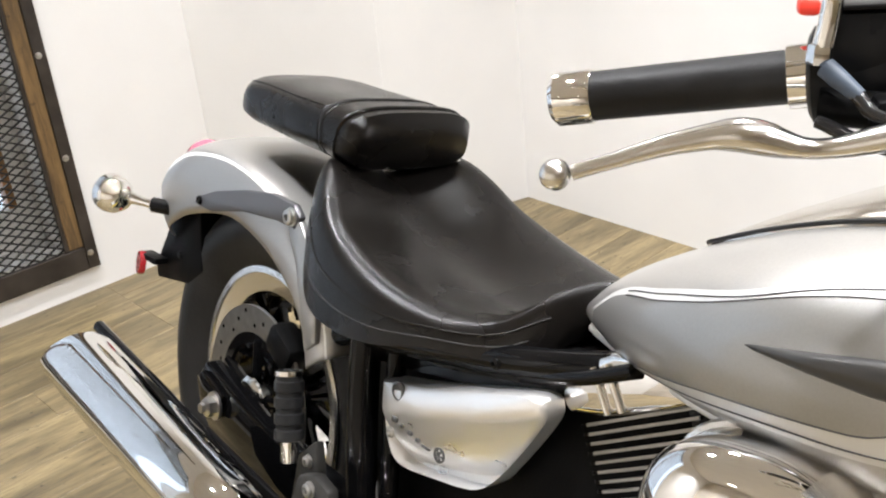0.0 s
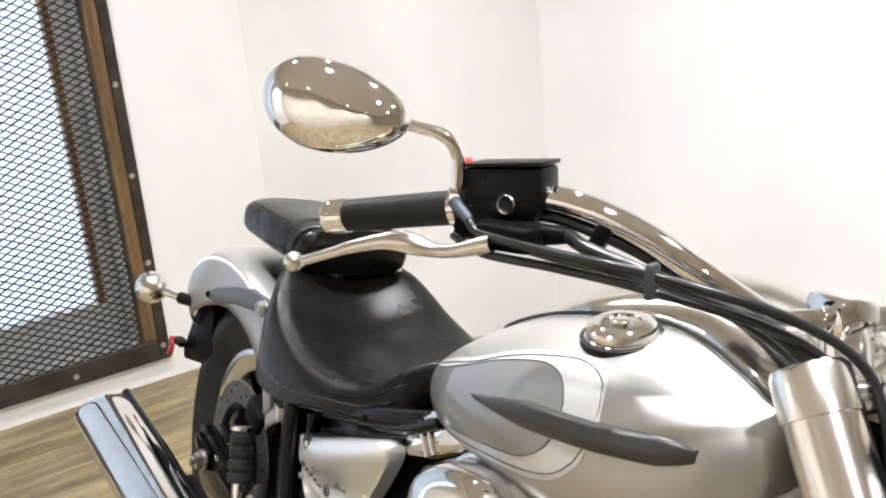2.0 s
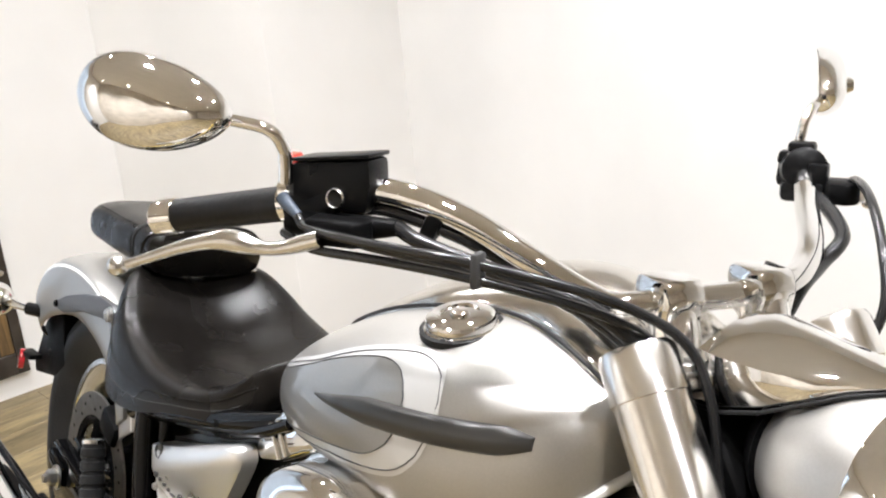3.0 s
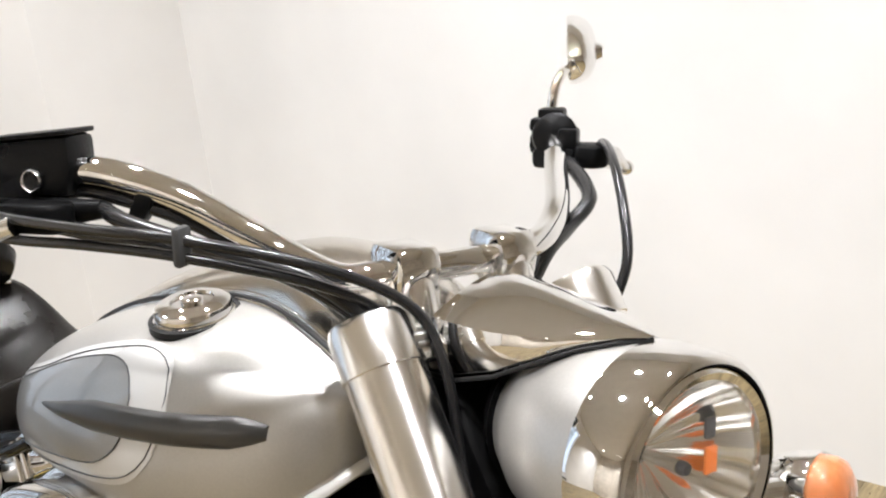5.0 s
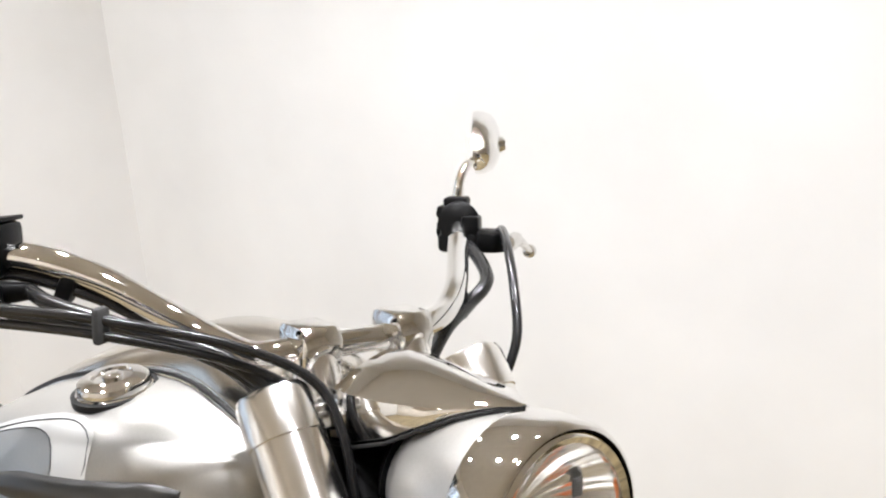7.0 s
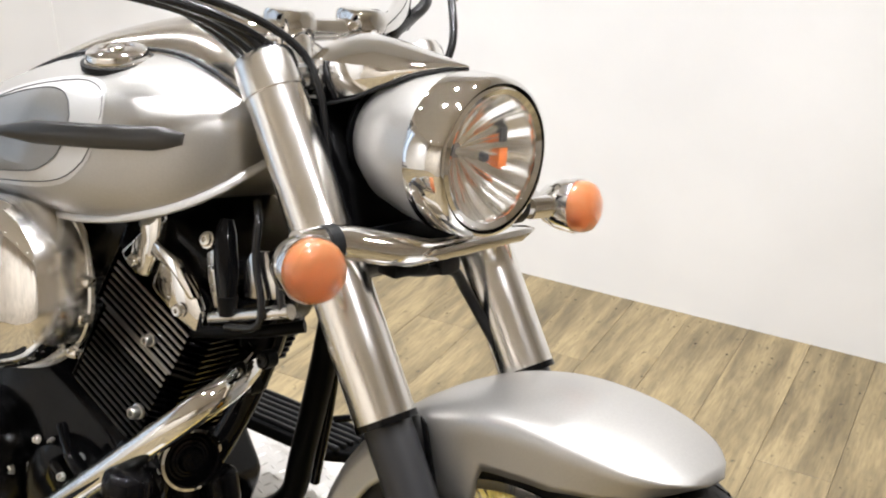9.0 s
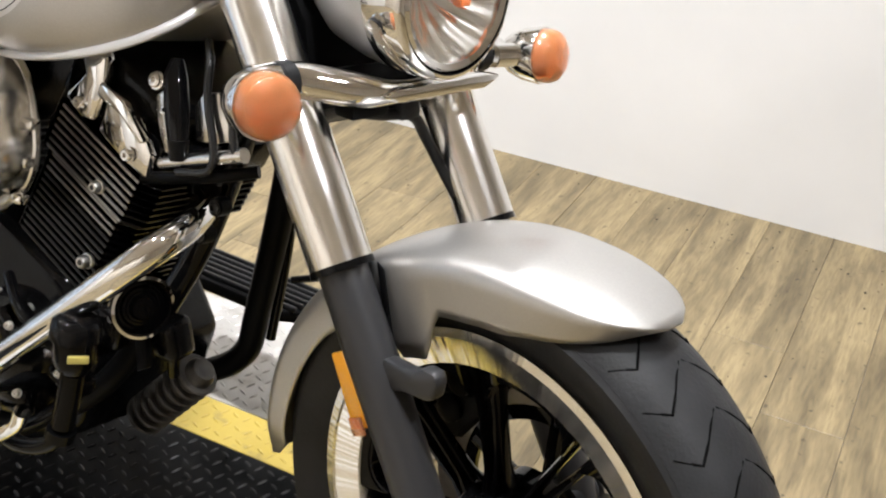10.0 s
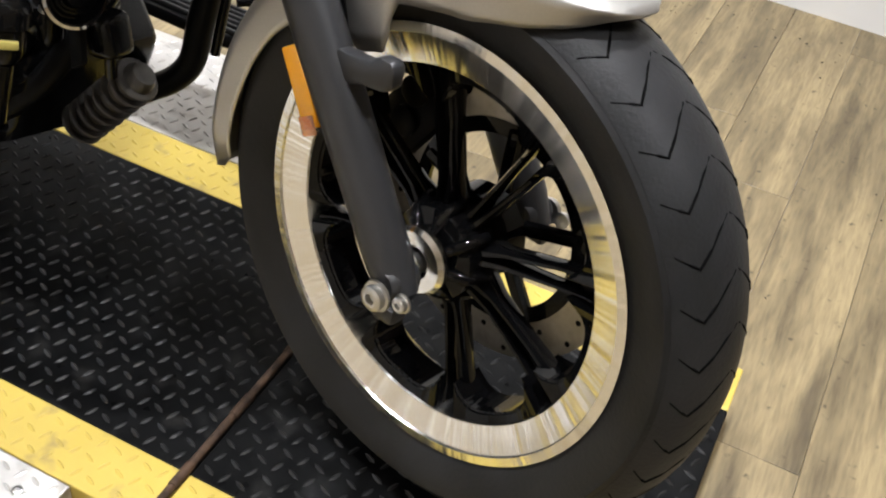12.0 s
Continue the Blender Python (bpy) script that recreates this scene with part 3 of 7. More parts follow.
# ---- wheels ----
def wheel_parts(c, rim_r, tyre_r, hw, rim_hw, top, n_spokes, phase, spoke_in, mk, root=None):
    C = Vector(c)
    sec = [(rim_r - 0.004, rim_hw * 0.96), (rim_r + 0.010, rim_hw + 0.004), (rim_r + (tyre_r - rim_r) * 0.38, hw * 0.98), (rim_r + (tyre_r - rim_r) * 0.58, hw),
           (tyre_r - 0.029, hw * 0.935), (tyre_r - 0.014, hw * 0.75), (tyre_r - 0.004, hw * 0.43), (tyre_r, hw * 0.12)]
    prof = [(r, -y) for r, y in sec] + [(r, y) for r, y in reversed(sec)] + [(rim_r - 0.012, rim_hw * 0.7), (rim_r - 0.012, -rim_hw * 0.7)]
    wheel = mk(top, tube([C + V(0, -0.075, 0), C + V(0, 0.075, 0)], 0.013, 16), M_BOLT, root, "black cast wheel with polished silver rim")
    mk("tyre", lathe(prof, C, (0, 1, 0), 96, close=True), M_RUBBER, wheel, "worn black rubber tyre")
    band = [(r + 0.0004, y) for r, y in sec[4:]]
    crown = [(r, -y) for r, y in band] + [(r, y) for r, y in reversed(band)]
    crown += [(r - 0.003, y * 0.98) for r, y in crown[::-1]]
    mk("tread", lathe(crown, C, (0, 1, 0), 96, close=True), M_TREAD, wheel, "dusty worn grey-black tread")
    # rim: lip, flat, barrel
    R, hwd = rim_r, rim_hw
    rp = [(R, -hwd), (R + 0.001, -hwd - 0.003), (R - 0.009, -hwd - 0.0035), (R - 0.0105, -hwd - 0.0005), (R - 0.040, -hwd + 0.0085), (R - 0.044, -hwd + 0.018), (R - 0.047, -hwd * 0.3),
          (R - 0.048, 0), (R - 0.044, hwd * 0.4), (R - 0.026, hwd - 0.010), (R - 0.020, hwd - 0.001), (R - 0.005, hwd + 0.004), (R + 0.001, hwd + 0.003), (R, hwd),
          (R - 0.014, hwd - 0.006), (R - 0.024, hwd * 0.4), (R - 0.024, -hwd * 0.4), (R - 0.014, -hwd + 0.006)]
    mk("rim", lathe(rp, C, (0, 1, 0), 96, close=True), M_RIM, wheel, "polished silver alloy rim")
    mk("hub", lathe([(0.012, -0.062), (0.020, -0.061), (0.026, -0.05), (0.05, -0.042), (0.052, 0.045), (0.036, 0.05), (0.034, 0.06), (0.02, 0.061)], C, (0, 1, 0), 32, close=True), M_BLACK, wheel, "gloss black hub")
    for k in range(n_spokes):
        a = phase + 2 * math.pi * (k + 0.5) / n_spokes
        d = V(math.cos(a), 0, math.sin(a))
        mk("hub_rib", tube([C + d * 0.030 + V(0, -0.052, 0), C + d * 0.047 + V(0, -0.040, 0), C + d * 0.056 + V(0, -0.014, 0)], [0.006, 0.0075, 0.005], 10), M_BLACK, wheel)
        mk("hub_bolt", bolt(C + d * 0.039 + V(0, -0.047, 0), (0, -1, 0), 0.0045, 0.005), M_BLACK, wheel)
    rin = R - 0.045
    step = 2 * math.pi / n_spokes
    for k in range(n_spokes):
        a = phase + step * k
        for sgn in (-1, 1):
            bm = bmesh.new()
            a0, a1 = a + sgn * 0.11, a + sgn * spoke_in
            pts, rr = [], []
            for t, ww in ((0, 0.0085), (0.2, 0.0050), (0.6, 0.0042), (0.85, 0.0050), (1.0, 0.0080)):
                rad = 0.044 + (rin - 0.040) * t
                ang = a0 + (a1 - a0) * t ** 0.6
                pts.append(C + V(math.cos(ang) * rad, 0, math.sin(ang) * rad))
                rr.append(ww)
            tube(pts, rr, 10, bm)
            for v in bm.verts:
                v.co.y = C.y - 0.006 + (v.co.y - C.y) * 2.7
            mk("spoke", bm, M_BLACK, wheel)
        # dark web along the rim from this spoke to the next
        bm = bmesh.new()
        n = 14
        rings = []
        for i in range(n + 1):
            ang = a + spoke_in + (step - 2 * spoke_in) * i / n
            e = abs(2 * i / n - 1)
            ri, ro = rin - 0.006 - 0.030 * e ** 5, rin + 0.006
            d = V(math.cos(ang), 0, math.sin(ang))
            rings.append([C + d * ri + V(0, -0.030, 0), C + d * ro + V(0, -0.036, 0), C + d * ro + V(0, 0.020, 0), C + d * ri + V(0, 0.016, 0)])
        ring_loft(bm, rings)
        bmesh.ops.bevel(bm, geom=list(bm.edges), offset=0.0025, segments=2, affect="EDGES", clamp_overlap=True)
        mk("rim_web", bm, M_BLACK, wheel)
    return wheel


def disc_part(c, r, y, mk, wheel, name="brake_disc"):
    C = Vector(c) + V(0, y, 0)
    d = mk(name, lathe([(r - 0.045, -0.0025), (r, -0.0025), (r, 0.0025), (r - 0.045, 0.0025)], C, (0, 1, 0), 64, close=True), M_DISC, wheel, "drilled steel brake disc")
    bm = bmesh.new()
    for k in range(30):
        a = 2 * math.pi * k / 30
        rr = r - 0.009 - 0.011 * (k % 3)
        at = C + V(math.cos(a) * rr, 0, math.sin(a) * rr)
        lathe([(0, -0.0031), (0.0034, -0.0031), (0.0034, 0.0031), (0, 0.0031)], at, (0, 1, 0), 8, bm)
    mk("disc_hole_row", bm, M_GROOVE, wheel)
    bm = bmesh.new()
    lathe([(r - 0.060, -0.003), (r - 0.043, -0.003), (r - 0.043, 0.003), (r - 0.060, 0.003)], C, (0, 1, 0), 48, bm, close=True)
    for k in range(5):
        a = 2 * math.pi * k / 5 + 0.3
        mk("carrier_arm", tube([C + V(math.cos(a) * 0.04, 0, math.sin(a) * 0.04), C + V(math.cos(a) * (r - 0.05), 0, math.sin(a) * (r - 0.05))], 0.009, 8), M_BLACK, wheel)
    mk("disc_carrier", bm, M_BLACK, wheel)
    return d


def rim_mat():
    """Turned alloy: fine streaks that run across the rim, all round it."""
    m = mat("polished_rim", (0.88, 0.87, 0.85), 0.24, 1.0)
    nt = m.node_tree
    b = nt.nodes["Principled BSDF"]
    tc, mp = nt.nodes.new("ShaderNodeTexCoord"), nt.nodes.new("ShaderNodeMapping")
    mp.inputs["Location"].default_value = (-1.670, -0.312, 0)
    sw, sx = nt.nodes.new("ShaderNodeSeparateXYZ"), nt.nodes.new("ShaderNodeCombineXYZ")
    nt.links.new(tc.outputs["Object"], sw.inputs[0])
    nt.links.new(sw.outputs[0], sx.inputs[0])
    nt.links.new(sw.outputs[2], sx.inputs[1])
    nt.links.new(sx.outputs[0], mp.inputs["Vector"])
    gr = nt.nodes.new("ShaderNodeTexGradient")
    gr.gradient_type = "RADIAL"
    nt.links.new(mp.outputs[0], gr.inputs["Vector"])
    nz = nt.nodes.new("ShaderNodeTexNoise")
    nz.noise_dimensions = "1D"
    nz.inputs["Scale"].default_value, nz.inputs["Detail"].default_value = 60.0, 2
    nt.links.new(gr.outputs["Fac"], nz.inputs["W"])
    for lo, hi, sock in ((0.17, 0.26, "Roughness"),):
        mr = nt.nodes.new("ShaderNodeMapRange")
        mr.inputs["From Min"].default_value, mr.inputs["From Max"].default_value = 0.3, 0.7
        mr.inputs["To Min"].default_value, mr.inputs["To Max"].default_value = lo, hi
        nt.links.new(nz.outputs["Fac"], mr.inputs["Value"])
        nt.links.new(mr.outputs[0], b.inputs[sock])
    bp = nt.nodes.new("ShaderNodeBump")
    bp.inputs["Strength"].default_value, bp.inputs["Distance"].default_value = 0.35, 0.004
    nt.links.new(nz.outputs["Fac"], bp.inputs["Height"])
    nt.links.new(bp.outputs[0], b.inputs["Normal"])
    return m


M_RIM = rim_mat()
FW = (1.670, 0, 0.312)
front_wheel = wheel_parts(FW, 0.233, 0.312, 0.064, 0.046, "front_wheel", 8, radians(105), 0.062, spart)
disc_part(FW, 0.160, 0.062, spart, front_wheel)
# chevron grooves of the front tyre
bm = bmesh.new()
for k in range(40):
    a0 = 2 * math.pi * k / 40
    for side in (-1, 1):
        pts = []
        off = 0
        for y, da in ((0.002, 0.115), (0.016, 0.080), (0.030, 0.035), (0.040, 0.0), (0.046, 0.015), (0.055, 0.050)):
            r = interp(y, [0.0077, 0.0275, 0.0480, 0.0598], [0.3122, 0.3082, 0.2982, 0.2832]) - 0.0003
            a = a0 + off + da
            pts.append(Vector(FW) + V(math.cos(a) * r, side * y, math.sin(a) * r))
        tube(pts, [0.0010, 0.0014, 0.0016, 0.0016, 0.0015, 0.0008], 6, bm)
spart("tread_profile", bm, M_GROOVE, front_wheel, "chevron tread grooves")["kind"] = "stuff"
RWC = (0, 0, 0.322)
rear_wheel = wheel_parts(RWC, 0.207, 0.322, 0.084, 0.058, "rear_wheel", 8, radians(80), 0.062, bpart, bike)
disc_part(RWC, 0.149, -0.082, bpart, rear_wheel)

# axle end, ring and calliper of the front wheel
FD = Vector((-0.5525, 0, 0.8335))               # up along the fork
FB = Vector((1.508, 0, 0.575))                  # fork centre at the joint of leg and cover


def fork_at(z, y=0.0):
    return FB + FD * ((z - FB.z) / FD.z) + V(0, y, 0)


for sgn, nm in ((-1, "right"), (1, "left")):
    y = sgn * 0.107
    leg = spart("fork_leg", tube([fork_at(0.300, y), fork_at(0.33, y), fork_at(0.50, y), fork_at(0.577, y)], [0.019, 0.0238, 0.0258, 0.0255], 28), M_LEG, None, "dark grey cast fork leg")
    spart("axle_clamp", lathe([(0, -0.020), (0.015, -0.020), (0.0185, -0.015), (0.0185, 0.016), (0.015, 0.020), (0, 0.020)], fork_at(0.314, y), (0, 1, 0), 24), M_LEG, leg)
    spart("axle_nut", bolt(fork_at(0.308, y) + V(0, sgn * 0.026, 0), (0, sgn, 0), 0.013, 0.012), M_BOLT, leg, "zinc axle nut")
    spart("pinch_bolt", bolt(fork_at(0.315, y) + V(0.03, sgn * 0.018, -0.004), (0, sgn, 0), 0.008, 0.009), M_BOLT, leg)
    spart("pinch_lug", block(fork_at(0.296, y) + V(-0.004, sgn * 0.012, -0.008), (0.03, 0.024, 0.02), 0.006), M_LEG, leg)
    spart("fender_arm", slab([(0, 0), (0.012, 0.012), (0.050, 0.014), (0.062, 0.024), (0.078, 0.024), (0.082, 0.016), (0.080, -0.002), (0.070, -0.008), (0.040, -0.012), (0.01, -0.026)], -0.009, 0.009,
                             origin=fork_at(0.502, y) + V(0.012, 0, 0), bevel=0.005), M_LEG, leg)
    cov = spart("fork_cover", tube([fork_at(0.577, y), fork_at(0.5785, y), fork_at(0.74, y), fork_at(0.879, y)], [0.0305, 0.0322, 0.0322, 0.0322], 40), M_COVER, None, "polished silver fork cover")
    spart("cover_lip", tube([fork_at(0.576, y), fork_at(0.582, y)], 0.0330, 32), M_BLACK, cov)
    spart("cover_cap", lathe([(0, 0.044), (0.012, 0.044), (0.016, 0.0435), (0.020, 0.042), (0.0320, 0.040), (0.0342, 0.034), (0.0342, -0.002), (0.0320, -0.003), (0, -0.003)], fork_at(0.878, y), FD, 32), M_COVER, cov, "polished fork top cap")
    if sgn < 0:
        refl = spart("side_reflector", block(fork_at(0.437, y) + V(-0.072, 0.004, 0.013), (0.025, 0.010, 0.082), 0.003, m=turn(0, -30, 0)), M_AMBER, leg, "amber plastic side reflector")
        spart("reflector_facet", block(fork_at(0.437, y) + V(-0.054, -0.0025, -0.020), (0.021, 0.002, 0.020), 0.001, m=turn(0, -30, 0)), M_ORANGE, refl)
        spart("reflector_bracket", block(fork_at(0.437, y) + V(-0.040, 0.008, 0.010), (0.055, 0.005, 0.03), 0.001, m=turn(0, -30, 0)), M_MATT, leg)

spart("wheel_spacer", lathe([(0.019, -0.070), (0.033, -0.070), (0.037, -0.065), (0.036, -0.058), (0.021, -0.056), (0.019, -0.052)], FW, (0, 1, 0), 32, close=True), M_SATIN, front_wheel, "bright alloy wheel spacer")
cal = spart("brake_calliper", block(Vector(FW) + V(-0.125, 0.075, 0.085), (0.07, 0.055, 0.12), 0.012, m=turn(0, 35, 0)), M_MATT, None, "black brake calliper")
spart("piston_cap", lathe([(0, 0), (0.018, 0), (0.018, 0.006), (0.014, 0.009), (0, 0.009)], Vector(FW) + V(-0.125, 0.047, 0.105), (0, -1, 0), 20), M_MATT, cal)
spart("piston_cap", lathe([(0, 0), (0.018, 0), (0.018, 0.006), (0.014, 0.009), (0, 0.009)], Vector(FW) + V(-0.135, 0.047, 0.065), (0, -1, 0), 20), M_MATT, cal)


# ---- front fender ----
def soft(x, d, xs, ys):
    """Values between the stations, evened out over d to both sides."""
    d = min(d, x - xs[0], xs[-1] - x) if xs[0] < x < xs[-1] else 0
    return sum(interp(x + d * k / 4, xs, ys) for k in range(-4, 5)) / 9


def front_fender():
    bm = bmesh.new()
    C = Vector(FW)
    rings = []
    DR = -0.010
    for i in range(61):
        th = 64.5 + (188 - 64.5) * i / 60
        rt = soft(th, 5, [64, 70, 80, 95, 110, 140, 188], [0.345, 0.343, 0.340, 0.337, 0.335, 0.333, 0.331])
        w = soft(th, 3, [64.5, 66, 69, 74, 82, 95, 180, 188], [0.012, 0.034, 0.055, 0.070, 0.079, 0.082, 0.080, 0.066])
        lo = interp(th, [64.5, 68, 71, 76, 86, 95, 104.5, 106, 109, 119, 122, 128, 145, 162, 184, 188], [0.340, 0.316, 0.303, 0.287, 0.268, 0.263, 0.261, 0.245, 0.215, 0.217, 0.25, 0.262, 0.275, 0.281, 0.290, 0.312])
        ls = soft(th, 4, [64.5, 68, 71, 76, 86, 95, 128, 145, 162, 184, 188], [0.340, 0.316, 0.303, 0.287, 0.268, 0.263, 0.262, 0.275, 0.281, 0.290, 0.312])
        rt, lo, ls = rt + DR, lo + DR * 0.6, ls + DR * 0.6
        hs, lo = max(rt - ls, 0.004) * 0.42, min(lo, rt - 0.004)
        ring = []
        for k in range(25):
            u = k / 24 * 2 - 1
            # skirt, shoulder, crown
            if abs(u) > 0.62:
                f = (abs(u) - 0.62) / 0.38
                y, r = w, rt - hs - (rt - hs - lo) * f
                y -= 0.004 * f
            else:
                f = abs(u) / 0.62
                y = w * math.sin(f * math.pi / 2) ** 0.9
                r = rt - hs * (1 - math.cos(f * math.pi / 2) ** 0.8)
            a = radians(th)
            ring.append(C + V(math.cos(a) * r, math.copysign(y, u), math.sin(a) * r))
        rings.append(ring)
    ring_loft(bm, rings, cap=False, closed=False)
    ob = spart("front_fender", bm, M_SILVER, None, "silver painted front fender", angle=60)
    md = ob.modifiers.new("thick", "SOLIDIFY")
    md.thickness, md.offset = 0.003, -1
    return ob


ff = front_fender()
for sgn in (-1, 1):
    spart("fender_bracket", slab([(0.006, -0.055), (0.016, -0.055), (-0.012, 0.035), (-0.022, 0.04)], 0, 0.003,
                                 origin=fork_at(0.55, sgn * 0.0835) + V(0.028, 0 if sgn > 0 else -0.003, 0.0), bevel=0.0015), M_MATT, ff, "dark grey fender bracket")

# ---- headlight ----
M_AMBER_IN = mat("amber_bulb_shield", (0.85, 0.22, 0.05), 0.3)
HA = Vector((1, 0.03, 0.02)).normalized()
HC = V(1.460, 0, 0.838)
shell = spart("headlight", lathe([(0.0000, -0.105), (0.0286, -0.102), (0.0525, -0.088), (0.0688, -0.06), (0.0783, -0.02), (0.0817, 0.012), (0.0817, 0.02), (0.0669, 0.02), (0.0000, 0.012)], HC, HA, 56), M_SILVER, None, "silver painted headlight shell")
spart("bezel", lathe([(0.0783, 0.018), (0.0831, 0.018), (0.0836, 0.024), (0.0821, 0.058), (0.0793, 0.064), (0.0754, 0.066), (0.0745, 0.060), (0.0754, 0.03)], HC, HA, 64, close=True), M_CHROME, shell, "wide chrome headlight bezel")
spart("gasket", lathe([(0.0741, 0.058), (0.0750, 0.058), (0.0750, 0.0650), (0.0741, 0.0650)], HC, HA, 64, close=True), M_BLACK, shell)
spart("inner_ring", lathe([(0.0630, 0.056), (0.0740, 0.056), (0.0740, 0.063), (0.0700, 0.067), (0.0645, 0.064)], HC, HA, 64, close=True), M_CHROME, shell, "chrome inner ring")
bm = lathe([(0.0076, 0.013), (0.0286, 0.022), (0.0478, 0.036), (0.0630, 0.056), (0.0649, 0.058), (0.0645, 0.056), (0.0487, 0.034), (0.0286, 0.02), (0.0076, 0.012)], HC, HA, 112, close=True)
for vtx in bm.verts:                      # flutes that run out from the bulb
    rel = vtx.co - HC
    out = rel - HA * rel.dot(HA)
    vtx.co += HA * 0.0022 * math.cos(14 * math.atan2(out.z, out.y)) * (out.length / 0.06)
spart("reflector", bm, M_REFL, shell, "faceted bright reflector")
spart("bulb_cap", lathe([(0, 0.052), (0.0042, 0.0515), (0.0052, 0.049), (0.0050, 0.046), (0.0000, 0.045)], HC, HA, 20), M_STRUT, shell)
spart("bulb", lathe([(0, 0.046), (0.0050, 0.0455), (0.0045, 0.015), (0, 0.014)], HC, HA, 16), M_CHROME, shell)
spart("amber_shield", block(HC + V(0.042, 0.036, -0.004), (0.003, 0.012, 0.020), 0.001), M_AMBER_IN, shell, "amber position lamp")
spart("lamp_socket", block(HC + V(0.040, 0.037, 0.019), (0.003, 0.010, 0.015), 0.001), M_STRUT, shell)
lens = spart("lens", lathe([(0, 0.072), (0.0286, 0.0705), (0.0525, 0.0665), (0.0645, 0.062), (0.0645, 0.0595), (0.0525, 0.0635), (0.0286, 0.0675), (0, 0.069)], HC, HA, 48), M_GLASS, shell, "clear glass lens")
lens.visible_shadow = False
spart("rear_shade", lathe([(0.0000, -0.13), (0.0191, -0.13), (0.0430, -0.11), (0.0573, -0.09), (0.0000, -0.085)], HC, HA, 32), M_MATT, shell)


def cowl():
    """The chrome cover between handlebar and headlight: its flanks come down to the shell, its ridge runs to a point."""
    bm = bmesh.new()
    rings = []
    for x, zt, hw, zs, gw, gz in ((1.298, 0.934, 0.056, 0.908, 0.060, 0.872), (1.304, 0.938, 0.060, 0.912, 0.062, 0.870), (1.335, 0.942, 0.064, 0.914, 0.060, 0.872), (1.375, 0.939, 0.058, 0.9145, 0.054, 0.884),
                                  (1.410, 0.935, 0.048, 0.917, 0.047, 0.900), (1.440, 0.931, 0.030, 0.9215, 0.031, 0.914), (1.465, 0.928, 0.013, 0.9245, 0.0135, 0.9215), (1.479, 0.9255, 0.002, 0.9248, 0.002, 0.9238)):
        half = [(hw * k / 7, zt - (zt - zs) * (k / 7) ** 1.4) for k in range(8)]
        half += [(hw + (gw - hw) * k / 4 + 0.002 * math.sin(k / 4 * math.pi), zs + (gz - zs) * k / 4) for k in range(1, 5)]
        low = [(gw - 0.004, gz + 0.0005), (gw * 0.4, gz + (zt - gz) * 0.3)]
        right = [V(x, -y, z) for y, z in half + low]
        left = [V(x, y, z) for y, z in (half + low)[:0:-1]]
        rings.append(right + left)
    ring_loft(bm, rings)
    return bm


cw = spart("chrome_cowl", cowl(), M_CHROME, None, "chrome headlight cowl coming to a point", angle=28)
for sgn in (-1, 1):
    spart("cowl_gasket", tube([(1.479, 0.0, 0.9225), (1.465, sgn * 0.0145, 0.9195), (1.44, sgn * 0.032, 0.9115), (1.41, sgn * 0.049, 0.897), (1.375, sgn * 0.057, 0.880), (1.335, sgn * 0.063, 0.868), (1.305, sgn * 0.064, 0.866)], 0.0019, 8), M_RUBBER, cw)

# yokes
yoke = spart("top_yoke", slab([(1.222, -0.035), (1.268, -0.122), (1.295, -0.138), (1.325, -0.115), (1.330, -0.05), (1.330, 0.05), (1.325, 0.115), (1.295, 0.138), (1.268, 0.122), (1.222, 0.035)], 0.882, 0.898, u=(1, 0, 0), v=(0, 1, 0), w=(0, 0, 1), bevel=0.006), M_SATIN, None, "alloy top yoke")
spart("yoke_bolt", bolt((1.315, -0.082, 0.898), (0, 0, 1), 0.010, 0.010), M_BOLT, yoke)
spart("lower_yoke", block(fork_at(0.715) + V(-0.02, 0, 0), (0.07, 0.26, 0.045), 0.01, m=turn(0, -33, 0)), M_MATT, None, "black lower yoke")
spart("steering_stem", tube([fork_at(0.70) + V(-0.05, 0, 0), fork_at(0.885) + V(-0.05, 0, 0)], 0.032, 20), M_MATT)
spart("fork_shroud", slab([(1.31, 0.70), (1.40, 0.69), (1.375, 0.79), (1.31, 0.875), (1.25, 0.875)], -0.060, 0.060, bevel=0.008), M_MATT, None, "black shroud between the forks")

# ---- indicators in front ----
bar = spart("indicator_bar", tube(smooth_path([(1.435, -0.17, 0.752), (1.44, -0.12, 0.752), (1.475, -0.06, 0.742), (1.485, 0, 0.740), (1.475, 0.06, 0.742), (1.44, 0.12, 0.752), (1.435, 0.17, 0.752)], 6), [0.0178] * 12 + [0.0165, 0.0145, 0.0125] + [0.0115] * 7 + [0.0125, 0.0145, 0.0165] + [0.0178] * 12, 20), M_CHROME, None, "chrome indicator bar")
spart("bar_plate", slab([(-0.045, -0.008), (0.085, -0.008), (0.11, 0.004), (0.085, 0.008), (-0.045, 0.006), (-0.06, 0.0)], -0.008, 0.010, origin=(1.490, 0, 0.742), u=(0, 1, 0), v=(0, 0, 1), w=(1, 0, 0), bevel=0.004), M_CHROME, bar)
spart("under_clamp", block((1.462, -0.055, 0.722), (0.03, 0.05, 0.016), 0.005), M_MATT, bar)
spart("under_clamp", block((1.462, 0.004, 0.714), (0.026, 0.03, 0.022), 0.007), M_RUBBER, bar)
spart("hose", tube(smooth_path([(1.462, -0.06, 0.718), (1.464, -0.03, 0.712), (1.464, 0.015, 0.705), (1.458, 0.045, 0.675), (1.462, 0.072, 0.635), (1.490, 0.086, 0.590)], 6), 0.0062, 10), M_RUBBER, bar, "black rubber brake hose")


